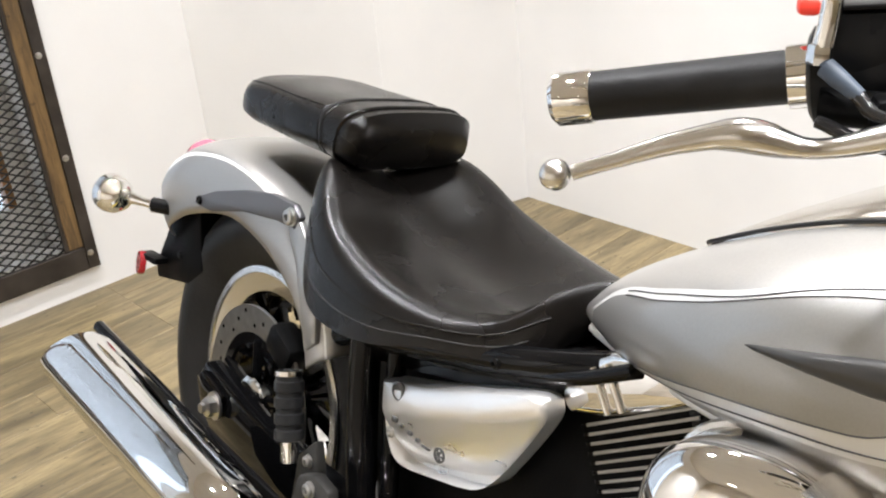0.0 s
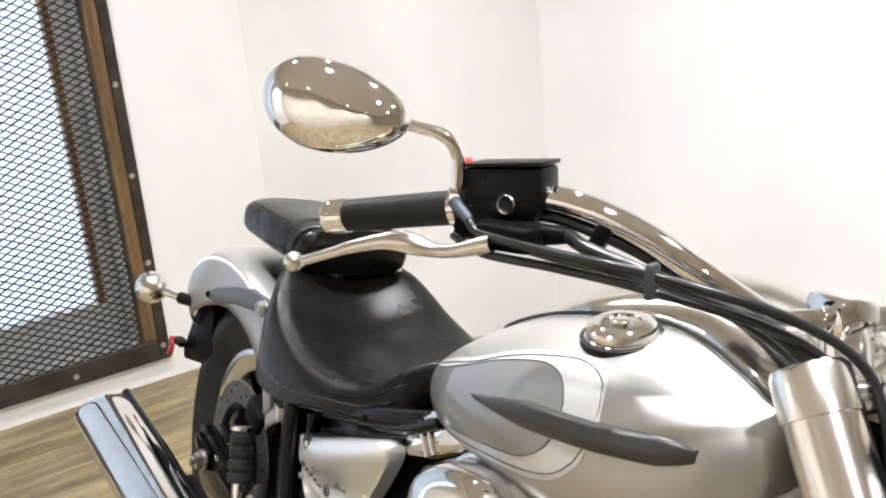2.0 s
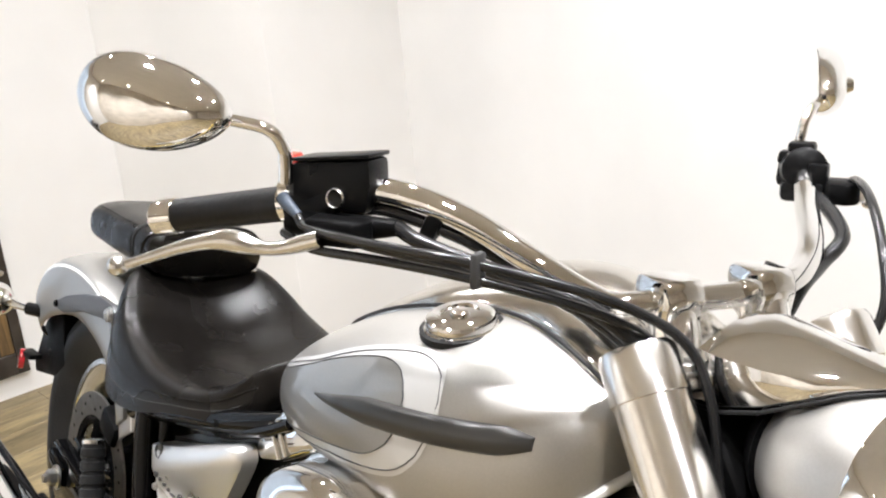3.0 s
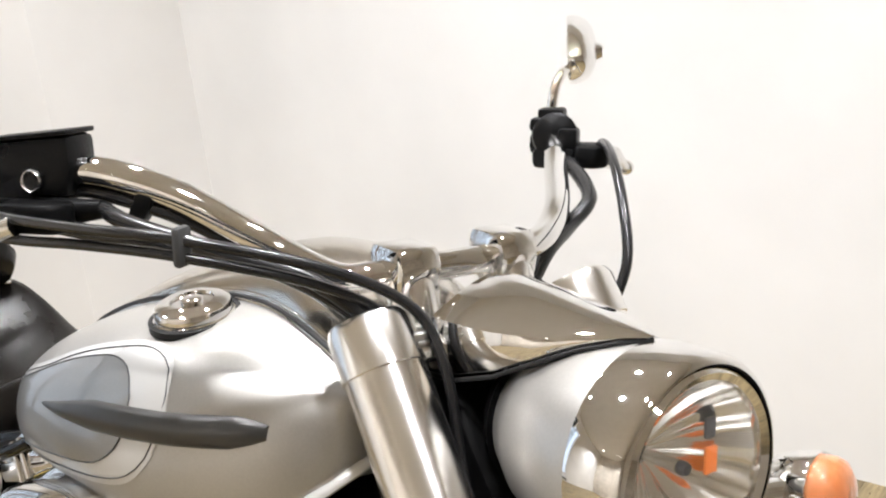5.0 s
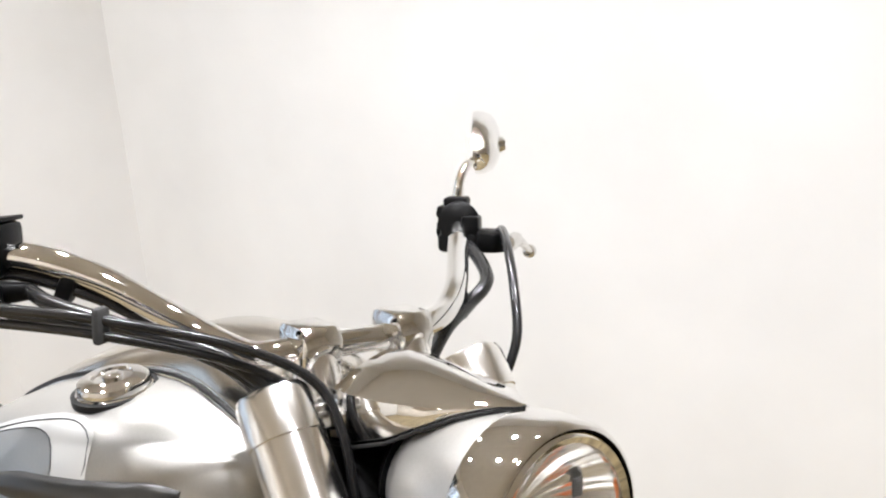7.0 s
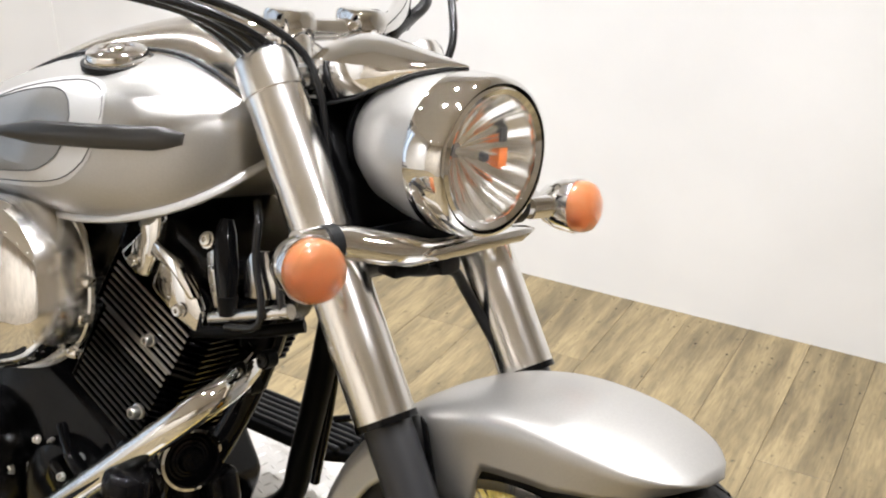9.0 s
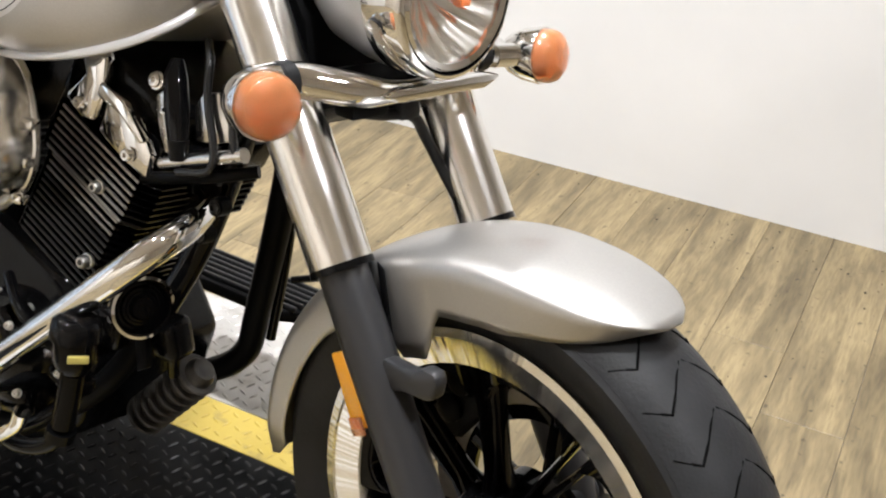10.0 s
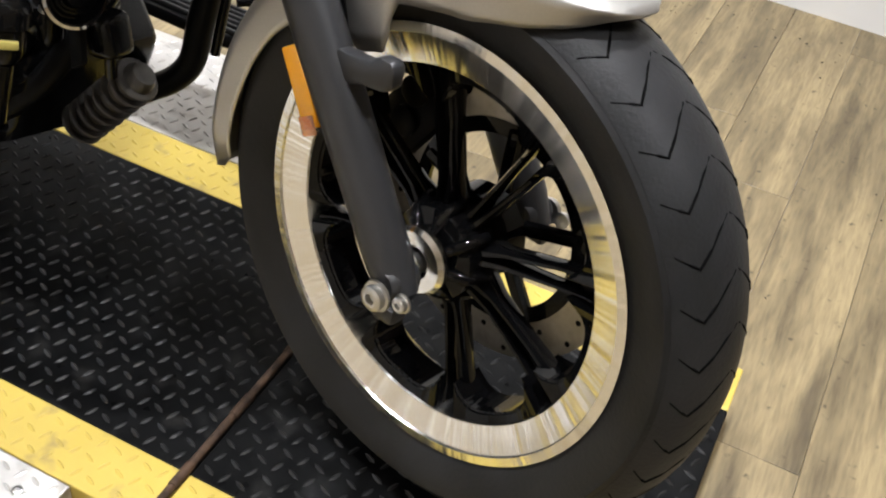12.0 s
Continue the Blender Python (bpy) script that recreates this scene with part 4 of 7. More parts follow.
for sgn in (-1, 1):
    at, ax = (V(1.478, -0.187, 0.746) if sgn < 0 else V(1.474, 0.209, 0.752)), V(1, sgn * 0.17, 0.12)
    ind = spart("indicator", lathe([(0.0, -0.054), (0.013, -0.051), (0.024, -0.038), (0.0305, -0.020), (0.0328, 0.0), (0.0322, 0.003), (0.029, 0.003), (0.0, 0.0)], at, ax, 36), M_CHROME, None, "chrome indicator with amber lens")
    spart("lens", lathe([(0.0305, 0.003), (0.0305, 0.012), (0.0275, 0.019), (0.0195, 0.0245), (0.009, 0.0265), (0.0, 0.027), (0.0, 0.023), (0.009, 0.022), (0.018, 0.020), (0.0255, 0.015), (0.028, 0.003)], at, ax, 36, close=False), M_ORANGE, ind, "amber lens")
    spart("stem", tube([V(1.45, sgn * 0.15, 0.752), V(1.46, sgn * 0.195, 0.752)], 0.0135, 16), M_CHROME, ind)
    spart("rubber_collar", tube([V(1.438, sgn * 0.128, 0.752), V(1.438, sgn * 0.142, 0.752)], 0.0195, 18), M_RUBBER, ind)

# ---- handlebar ----
def mir(pts, s):
    return [(x, y * s, z) for x, y, z in pts]


HB = [(1.242, 0.0, 0.934), (1.240, 0.07, 0.934), (1.230, 0.105, 0.937), (1.200, 0.155, 0.970), (1.160, 0.200, 1.003), (1.122, 0.242, 1.022), (1.090, 0.266, 1.024), (1.056, 0.290, 1.014), (0.987, 0.345, 0.998), (0.918, 0.404, 0.980)]
HB_LEFT = HB[:2] + [(1.234, 0.102, 0.938), (1.219, 0.134, 0.944), (1.186, 0.176, 0.960), (1.122, 0.231, 0.980), (1.066, 0.278, 1.003), (1.028, 0.309, 1.006)] + HB[8:]
bars = spart("handlebar", tube(smooth_path(mir(HB, -1)[::-1] + HB_LEFT[1:], 6), 0.0127, 20), M_CHROME, None, "swept-back chrome handlebar")
for sgn in (-1, 1):
    y = sgn * 0.052 + 0.010
    ris = spart("riser", tube([(1.262, y, 0.870), (1.255, y, 0.890), (1.245, y, 0.923), (1.243, y, 0.930)], [0.024, 0.0235, 0.0235, 0.0235], 28), M_COVER, None, "chrome handlebar riser")
    spart("riser_clamp", slab([(-0.022, -0.020), (0.0, -0.030), (0.021, -0.022), (0.026, 0.004), (0.020, 0.021), (-0.022, 0.023), (-0.027, 0.012)], -0.021, 0.021, origin=(1.242, y, 0.936), bevel=0.006), M_CHROME, ris, "chrome handlebar clamp")
    # grip with end cap
    g0, g1 = Vector((1.025, sgn * 0.311, 1.006)), Vector((0.910, sgn * 0.413, 0.979))
    d = (g1 - g0).normalized()
    grip = spart("grip", tube([g0, g0 + d * 0.002, g0 + d * 0.004, g1 - d * 0.022, g1 - d * 0.020], [0.0178, 0.0178, 0.0170, 0.0165, 0.0165], 28), M_RUBBER, bars, "black rubber grip with chrome ends")
    spart("grip_end", tube([g1 - d * 0.021, g1 - d * 0.019, g1 + d * 0.004, g1 + d * 0.008], [0.0172, 0.0182, 0.0180, 0.014], 28), M_CHROME, bars, "chrome grip end")
    spart("grip_collar", tube([g0 - d * 0.006, g0 - d * 0.005, g0 + d * 0.011, g0 + d * 0.012], [0.0185, 0.0200, 0.0200, 0.0185], 28), M_CHROME, bars, "chrome grip collar")
    # lever
    LP = [(1.112, sgn * 0.318, 0.988), (1.078, sgn * 0.352, 0.975), (1.052, sgn * 0.385, 0.981), (1.030, sgn * 0.415, 0.974), (1.010, sgn * 0.444, 0.962), (0.997, sgn * 0.463, 0.954)]
    tip = (0.990, sgn * 0.470, 0.952)
    bm = tube(smooth_path(LP, 5), [0.0085, 0.0085, 0.0078, 0.0070, 0.0062, 0.0060, 0.0066, 0.0082, 0.0098, 0.0104, 0.0102, 0.0094, 0.008, 0.0075, 0.007, 0.0066, 0.0062, 0.0058, 0.0055, 0.0052, 0.005, 0.0048, 0.0048, 0.0048, 0.0048, 0.0048], 14)
    lev = spart("lever", bm, M_SATIN, bars, "polished alloy lever with ball end")
    bm = bmesh.new()
    bmesh.ops.create_icosphere(bm, subdivisions=3, radius=0.0098, matrix=Matrix.Translation(tip))
    spart("lever_ball", bm, M_SATIN, bars)
    spart("lever_perch", slab([(-0.028, -0.016), (0.03, -0.02), (0.04, 0.0), (0.03, 0.016), (-0.02, 0.018)], -0.012, 0.012, origin=(1.10, sgn * 0.302, 0.992), u=(0.8, sgn * -0.6, 0), v=(0.6, sgn * 0.8, 0), w=(0, 0, 1), bevel=0.005), M_MATT, bars, "black lever perch")
    # switch housing
    h0, h1 = Vector((1.062, sgn * 0.282, 1.012)), Vector((1.032, sgn * 0.306, 1.007))
    hd = (h1 - h0).normalized()
    hr = 0.030 if sgn < 0 else 0.0255
    spart("switch_housing", tube([h0 - hd * 0.014, h0 - hd * 0.011, h1 + hd * 0.004, h1 + hd * 0.007], [hr - 0.004, hr, hr, hr - 0.005], 20), M_PLASTIC, bars, "black plastic switch housing")
    spart("switch_box", block(h0 + V(0.002, 0, -0.024), (0.05, 0.036, 0.024), 0.007, m=turn(0, 0, sgn * 39)), M_PLASTIC, bars)
    for k in range(2):
        spart("switch_button", block(h0 + V(-0.036, sgn * 0.002, 0.008 - 0.022 * k), (0.012, 0.012, 0.008), 0.002, m=turn(0, 0, sgn * 39)), M_PLASTIC, bars)
    # mirror
    m0 = V(1.052, -0.330, 1.022) if sgn < 0 else V(1.010, 0.322, 1.022)
    st = spart("mirror", tube(smooth_path([m0, m0 + V(0.003, 0, 0.022), m0 + V(0.005, sgn * 0.003, 0.041), m0 + V(0.002, sgn * 0.016, 0.056), m0 + V(-0.016, sgn * 0.046, 0.064)], 6), [0.0068, 0.0055], 14), M_CHROME, bars, "teardrop chrome mirror on a bent stalk")
    spart("stalk_nut", lathe([(0, -0.004), (0.0085, -0.004), (0.0085, 0.006), (0.007, 0.008), (0, 0.008)], m0, (0, 0, 1), 6), M_CHROME, bars)
for dx, dz, sz in ((-0.020, 0.012, (0.022, 0.026, 0.016)), (-0.022, -0.010, (0.020, 0.024, 0.022)), (0.0, 0.026, (0.03, 0.03, 0.012)), (0.028, -0.004, (0.022, 0.028, 0.03))):
    spart("switch_block", block((1.048 + dx, 0.291, 1.010 + dz), sz, 0.004, m=turn(0, 0, 39)), M_PLASTIC, bars)
spart("red_switch", block((1.018, -0.310, 1.047), (0.017, 0.013, 0.010), 0.003, m=turn(0, 0, -39)), M_REDSW, bars, "red engine stop switch")


def mirror_head(sgn):
    """A teardrop bowl: chrome behind, glass in front."""
    c = V(1.002, -0.430, 1.099) if sgn < 0 else V(0.945, 0.408, 1.102)
    ax = V(0.665, sgn * 0.746, 0.04).normalized()        # the back points forward
    u = V(-0.746, sgn * 0.665, 0).normalized()           # outward
    u = (u - ax * u.dot(ax)).normalized()
    v = ax.cross(u)
    v = v if v.z > 0 else -v
    bm = bmesh.new()
    rings = []
    for depth, k in ((0.000, 1.0), (0.006, 1.02), (0.014, 0.99), (0.024, 0.88), (0.031, 0.68), (0.035, 0.40), (0.036, 0.12)):
        ring = []
        for i in range(48):
            a = 2 * math.pi * i / 48
            px = 0.078 * math.cos(a)
            py = 0.0415 * math.sin(a) * (1.0 + 0.22 * math.cos(a))
            py += 0.008 * (px / 0.078)
            ring.append(c + u * px * k + v * py * k + ax * depth)
        rings.append(ring)
    ring_loft(bm, rings)
    if sgn > 0:
        mo = c - u * 0.022 - v * 0.002
        spart("mirror_mount", tube([mo + ax * 0.018, mo + ax * 0.032, mo + ax * 0.042], [0.024, 0.013, 0.008], 20), M_CHROME, bars, "chrome mirror mount")
    spart("mirror_shell", bm, M_CHROME, bars, "teardrop chrome mirror shell")
    bm = bmesh.new()
    ring_loft(bm, [[c + (p - c) * 0.95 - ax * 0.0015 for p in rings[0]], [c + (p - c) * 0.95 - ax * 0.0005 for p in rings[0]]])
    spart("mirror_glass", bm, M_MIRROR, bars, "mirror glass")


M_MIRROR = mat("mirror_glass", (0.9, 0.9, 0.9), 0.01, 1.0)
for sgn in (-1, 1):
    mirror_head(sgn)

# master cylinder
mc = spart("master_cylinder", slab([(-0.041, -0.020), (0.036, -0.026), (0.041, 0.0), (0.040, 0.024), (-0.040, 0.019), (-0.043, 0.0)], -0.026, 0.016, origin=(1.074, -0.288, 1.030), u=(0.75, 0.66, 0.02), v=(0, 0, 1), w=(0.66, -0.75, 0), bevel=0.006), M_PLASTIC, None, "black brake fluid reservoir")
spart("reservoir_lid", slab([(-0.041, 0.0192), (0.040, 0.0242), (0.040, 0.0285), (-0.040, 0.0225)], -0.0265, 0.0165, origin=(1.074, -0.288, 1.030), u=(0.75, 0.66, 0.02), v=(0, 0, 1), w=(0.66, -0.75, 0), bevel=0.003), M_PLASTIC, mc, "black reservoir lid")
spart("sight_ring", lathe([(0.0066, 0), (0.0095, 0), (0.0095, 0.003), (0.0082, 0.005), (0.0066, 0.003)], V(1.080, -0.283, 1.019) + V(0.66, -0.75, 0) * 0.0165, (0.66, -0.75, 0), 28, close=True), M_SATIN, mc, "alloy sight glass ring")
spart("sight_glass", lathe([(0, 0), (0.0068, 0), (0.0068, 0.002), (0, 0.003)], V(1.080, -0.283, 1.019) + V(0.66, -0.75, 0) * 0.0165, (0.66, -0.75, 0), 20), M_GREYCAP, mc)
spart("pump_body", tube([(1.05, -0.325, 0.993), (1.10, -0.283, 0.993), (1.135, -0.255, 0.997)], [0.012, 0.0125, 0.0075], 16), M_MATT, mc)
spart("boot", tube([(1.062, -0.336, 1.018), (1.070, -0.334, 1.013), (1.082, -0.328, 1.004)], [0.0062, 0.006, 0.0045], 14), M_BLUEGREY, mc, "blue-grey rubber cable boot")

# cables and hoses
def cable(name, pts, r, label, material=M_CABLE):
    return spart(name, tube(smooth_path(pts, 8), r, 10), material, None, label)


cable("throttle_cable", [(1.080, -0.329, 1.005), (1.10, -0.322, 0.994), (1.18, -0.288, 0.992), (1.256, -0.242, 0.989), (1.300, -0.150, 0.962), (1.315, -0.085, 0.925), (1.335, -0.07, 0.88), (1.345, -0.065, 0.82), (1.36, -0.06, 0.74)], 0.0045, "black throttle cable")
cable("throttle_cable", [(1.060, -0.335, 0.986), (1.10, -0.322, 0.977), (1.18, -0.285, 0.979), (1.256, -0.240, 0.976), (1.294, -0.150, 0.948), (1.30, -0.09, 0.91), (1.31, -0.075, 0.86), (1.33, -0.07, 0.78)], 0.0042, "black throttle cable")
cable("brake_hose", [(1.135, -0.255, 0.997), (1.17, -0.248, 0.990), (1.24, -0.205, 0.972), (1.285, -0.140, 0.942), (1.325, -0.09, 0.875), (1.39, -0.082, 0.77), (1.44, -0.078, 0.68)], 0.0068, "black brake hose")
cable("switch_wire", [(1.05, -0.30, 0.985), (1.10, -0.275, 0.978), (1.17, -0.235, 0.972), (1.245, -0.165, 0.952), (1.280, -0.110, 0.910), (1.29, -0.085, 0.855)], 0.0055, "black switch wire")
cable("switch_wire", [(1.075, -0.282, 1.000), (1.100, -0.262, 1.008), (1.128, -0.240, 1.003), (1.165, -0.198, 0.984), (1.203, -0.152, 0.952), (1.226, -0.115, 0.922), (1.235, -0.09, 0.895)], 0.0055, "black wire sheath along the handlebar")
spart("wire_strap", block((1.142, -0.225, 0.998), (0.016, 0.016, 0.026), 0.004, m=turn(0, 25, 45)), M_PLASTIC, None, "black wire strap")
spart("cable_tie", block((1.256, -0.240, 0.984), (0.008, 0.018, 0.030), 0.004, m=turn(0, 0, 35)), M_THREAD, None, "grey cable clamp")
cable("clutch_cable", [(1.092, 0.318, 0.995), (1.13, 0.292, 1.008), (1.205, 0.232, 1.003), (1.262, 0.190, 0.968), (1.290, 0.168, 0.920), (1.285, 0.150, 0.870)], 0.0050, "black clutch cable")
cable("switch_wire", [(1.062, 0.282, 0.985), (1.110, 0.262, 0.985), (1.180, 0.225, 0.962), (1.195, 0.185, 0.940), (1.215, 0.14, 0.925), (1.225, 0.11, 0.900)], 0.0080, "black wire sheath")
spart("wire_strap", block((1.19, 0.180, 0.940), (0.018, 0.014, 0.030), 0.004, m=turn(0, 20, -35)), M_PLASTIC, None, "black wire strap")
spart("cable_joint", tube([(1.076, 0.33, 0.990), (1.104, 0.312, 0.993)], [0.010, 0.007], 14), M_PLASTIC)
spart("ignition_box", block((1.282, 0.116, 0.886), (0.034, 0.034, 0.026), 0.004, m=turn(0, -20, 10)), M_SATIN, None, "alloy ignition housing")
spart("wire_loom", tube(smooth_path([(1.30, -0.075, 0.90), (1.325, -0.085, 0.87), (1.335, -0.09, 0.835), (1.31, -0.085, 0.815), (1.29, -0.08, 0.84)], 6), 0.006, 8), M_CABLE)

# ---- fuel tank ----
TX = [0.645, 0.68, 0.76, 0.85, 0.95, 1.05, 1.13, 1.19, 1.23, 1.252, 1.262]
TZB = [0.678, 0.673, 0.671, 0.674, 0.680, 0.688, 0.703, 0.724, 0.752, 0.785, 0.812]
TZT = [0.700, 0.738, 0.786, 0.831, 0.867, 0.884, 0.884, 0.874, 0.862, 0.848, 0.830]
THW = [0.074, 0.098, 0.145, 0.182, 0.199, 0.200, 0.190, 0.165, 0.130, 0.085, 0.030]


def cubic(x, xs, ys):
    """Smooth values between the stations."""
    i = max(0, min(len(xs) - 2, int(np.searchsorted(xs, x)) - 1))
    t = (x - xs[i]) / (xs[i + 1] - xs[i])
    sl = [0.0] * len(xs)
    for k in (i, i + 1):
        lo, hi = max(k - 1, 0), min(k + 1, len(xs) - 1)
        sl[k] = (ys[hi] - ys[lo]) / (xs[hi] - xs[lo])
    h = xs[i + 1] - xs[i]
    return ((2 * t ** 3 - 3 * t * t + 1) * ys[i] + (t ** 3 - 2 * t * t + t) * h * sl[i] + (-2 * t ** 3 + 3 * t * t) * ys[i + 1] + (t ** 3 - t * t) * h * sl[i + 1])


def even(x, ys):
    """The tank's stations, evened out along its length."""
    d = 0.032 * max(0.0, min(1.0, (x - TX[0]) / 0.07, (TX[-1] - x) / 0.07))
    return sum(cubic(x + d * k / 3, TX, ys) * w for k, w in ((-3, 1), (-2, 2), (-1, 3), (0, 4), (1, 3), (2, 2), (3, 1))) / 16


def tank_point(x, f, out=0.0):
    """f: 0 on the ridge, 1 at the widest, 1.55 at the lower seam; the right side, -f the left."""
    zb, zt, hw = even(x, TZB), even(x, TZT), even(x, THW)
    zm = zb + 0.36 * (zt - zb)
    a = abs(f)
    if a <= 1:
        th = a * math.pi / 2
        y, z = hw * math.sin(th) ** 0.82, zm + (zt - zm) * math.cos(th) ** 0.78
    else:
        th = (a - 1) / 0.55 * math.pi / 2
        tuck = float(np.interp(x, [0.645, 0.70, 0.81, 0.95, 1.07, 1.18], [0.10, 0.22, 0.28, 0.25, 0.15, 0.08]))
        y, z = hw * (1 - tuck * (1 - math.cos(th))), zm - (zm - zb) * math.sin(th)
    n = Vector((0, math.sin(min(a, 1.2) * math.pi / 2), math.cos(min(a, 1.4) * math.pi / 2)))
    y, z = y + out * n.y, z + out * n.z
    return Vector((x, -y if f > 0 else y, z))


bm = bmesh.new()
rings = []
for i in range(49):
    x = TX[0] + (TX[-1] - TX[0]) * i / 48
    fs = [-1.55 + 3.10 * k / 48 for k in range(49)]
    ring = [tank_point(x, f) for f in fs]
    zb, hw = even(x, TZB), even(x, THW)
    ring += [V(x, -hw * 0.55, zb + 0.012), V(x, hw * 0.55, zb + 0.012)]
    rings.append(ring)
ring_loft(bm, rings)
tank = bpart("fuel_tank", bm, M_SILVER, label="silver painted teardrop fuel tank with two-tone side panel", angle=50)
for sgn in (1, -1):
    pts = [tank_point(TX[0] + (TX[-1] - TX[0]) * i / 40, sgn * 1.55) + V(0, 0, -0.002) for i in range(1, 41)]
    bpart("tank_seam", tube(pts, 0.0075, 12, flat=0.7), M_PEARL, tank, "bright tank seam flange")


def tank_patch(x0, x1, top, bottom, out, nx=80, nf=14, e=0.004):
    """A decal skin laid on the tank between two curves of f over x, with a small edge."""
    bm = bmesh.new()
    up, lo = [], []
    for i in range(nx + 1):
        x = x0 + (x1 - x0) * i / nx
        a, b = top(x), bottom(x)
        up.append([bm.verts.new(tank_point(x, a + (b - a) * k / nf, out)) for k in range(nf + 1)])
    for r, s in zip(up, up[1:]):
        for k in range(nf):
            bm.faces.new((r[k], r[k + 1], s[k + 1], s[k]))
    return bm


PEAR_X = [0.672, 0.72, 0.80, 0.89, 0.957, 1.00, 1.053, 1.08, 1.101, 1.112, 1.117]
PEAR_T = [0.95, 0.72, 0.72, 0.71, 0.64, 0.60, 0.565, 0.59, 0.66, 0.78, 0.88]
PEAR_B = [1.20, 1.42, 1.34, 1.27, 1.24, 1.225, 1.19, 1.14, 1.05, 0.97, 0.92]
GREY_X = [0.675, 0.72, 0.80, 0.87, 0.952, 1.00, 1.025, 1.050, 1.065, 1.072, 1.075]
GREY_T = [0.98, 0.79, 0.80, 0.78, 0.71, 0.675, 0.675, 0.72, 0.80, 0.87, 0.91]
GREY_B = [1.17, 1.32, 1.24, 1.17, 1.14, 1.12, 1.10, 1.04, 0.98, 0.95, 0.93]
bpart("pale_panel", tank_patch(PEAR_X[0], PEAR_X[-1], lambda x: cubic(x, PEAR_X, PEAR_T), lambda x: cubic(x, PEAR_X, PEAR_B), 0.0008), M_PEARL, tank, "pale silver painted panel")
bpart("grey_panel", tank_patch(GREY_X[0], GREY_X[-1], lambda x: cubic(x, GREY_X, GREY_T), lambda x: cubic(x, GREY_X, GREY_B), 0.0016), M_GREY, tank, "grey painted teardrop panel")

for xs_, t_, b_, ins, o_ in ((PEAR_X, PEAR_T, PEAR_B, 0.035, 0.0012), (GREY_X, GREY_T, GREY_B, 0.0, 0.0018)):
    up = [tank_point(x, cubic(x, xs_, t_) + ins, o_) for x in [0.74 + (xs_[-1] - 0.006 - 0.74) * k / 30 for k in range(31)]]
    dn = [tank_point(x, cubic(x, xs_, b_) - ins, o_) for x in [0.74 + (xs_[-1] - 0.006 - 0.74) * k / 30 for k in range(31)]]
    bpart("panel_line", tube(up + dn[::-1], 0.0007, 6), M_STRUT, tank, "thin grey outline")


def emblem():
    bm = bmesh.new()
    rings = []
    for i in range(25):
        t = i / 24
        x = 0.914 + 0.290 * t
        fc = interp(t, [0, 0.5, 1], [0.93, 1.0, 0.90])
        hh = 0.0135 * min(1, t * 2.4 + 0.10) * min(1, (1 - t) * 8 + 0.45)
        p0 = tank_point(x, fc, 0.0)
        p0.z = interp(t, [0, 0.35, 0.7, 1], [0.762, 0.777, 0.789, 0.801])
        ds = 0.010 * min(1, t * 4 + 0.15) * min(1, (1 - t) * 8 + 0.45)
        rings.append([p0 + V(0, 0.004, hh), p0 + V(0, -ds * 0.45, hh * 0.98), p0 + V(0, -ds * 0.8, hh * 0.70), p0 + V(0, -ds, hh * 0.15), p0 + V(0, -ds, -hh * 0.10),
                      p0 + V(0, -ds * 0.7, -hh * 0.75), p0 + V(0, -ds * 0.35, -hh * 0.97), p0 + V(0, 0.004, -hh)])
    ring_loft(bm, rings)
    return bm


bpart("emblem", emblem(), M_GUN, tank, "dark gunmetal long tapering side emblem", angle=50)
CAPC = tank_point(1.056, 0.385) + V(0, 0, 0.004)
capn = V(0.03, -0.30, 0.95).normalized()
cap = bpart("filler_cap", lathe([(0.036, -0.012), (0.0385, -0.007), (0.0385, -0.003), (0.035, -0.001), (0.0352, 0.003), (0.034, 0.0075), (0.030, 0.010), (0.020, 0.0112), (0.019, 0.009), (0.0, 0.0095)], CAPC, capn, 48), M_CHROME, tank, "round chrome filler cap")
bpart("cap_lock", lathe([(0, 0.009), (0.010, 0.009), (0.010, 0.012), (0.008, 0.013), (0, 0.013)], CAPC, capn, 24), M_CHROME, cap)
bpart("cap_seal", lathe([(0.037, -0.012), (0.0415, -0.010), (0.0415, -0.003), (0.037, -0.002)], CAPC, capn, 40, close=True), M_RUBBER, cap)


CON_X = [0.740, 0.770, 0.806, 0.866, 0.94, 0.98, 1.04, 1.10, 1.17, 1.222, 1.240]
CON_R = [-0.020, -0.058, -0.078, -0.090, -0.098, -0.097, -0.085, -0.083, -0.0915, -0.094, -0.088]
CON_L = [0.020, 0.058, 0.078, 0.090, 0.096, 0.097, 0.090, 0.085, 0.0915, 0.094, 0.088]
CON_H = [0.0, 0.004, 0.009, 0.017, 0.027, 0.032, 0.042, 0.052, 0.056, 0.052, 0.040]


def tank_top(x, y):
    """Height of the tank over its plan."""
    zb, zt, hw = even(x, TZB), even(x, TZT), even(x, THW)
    zm = zb + 0.36 * (zt - zb)
    th = math.asin(min(0.999, (abs(y) / hw) ** (1 / 0.82)))
    return zm + (zt - zm) * math.cos(th) ** 0.78


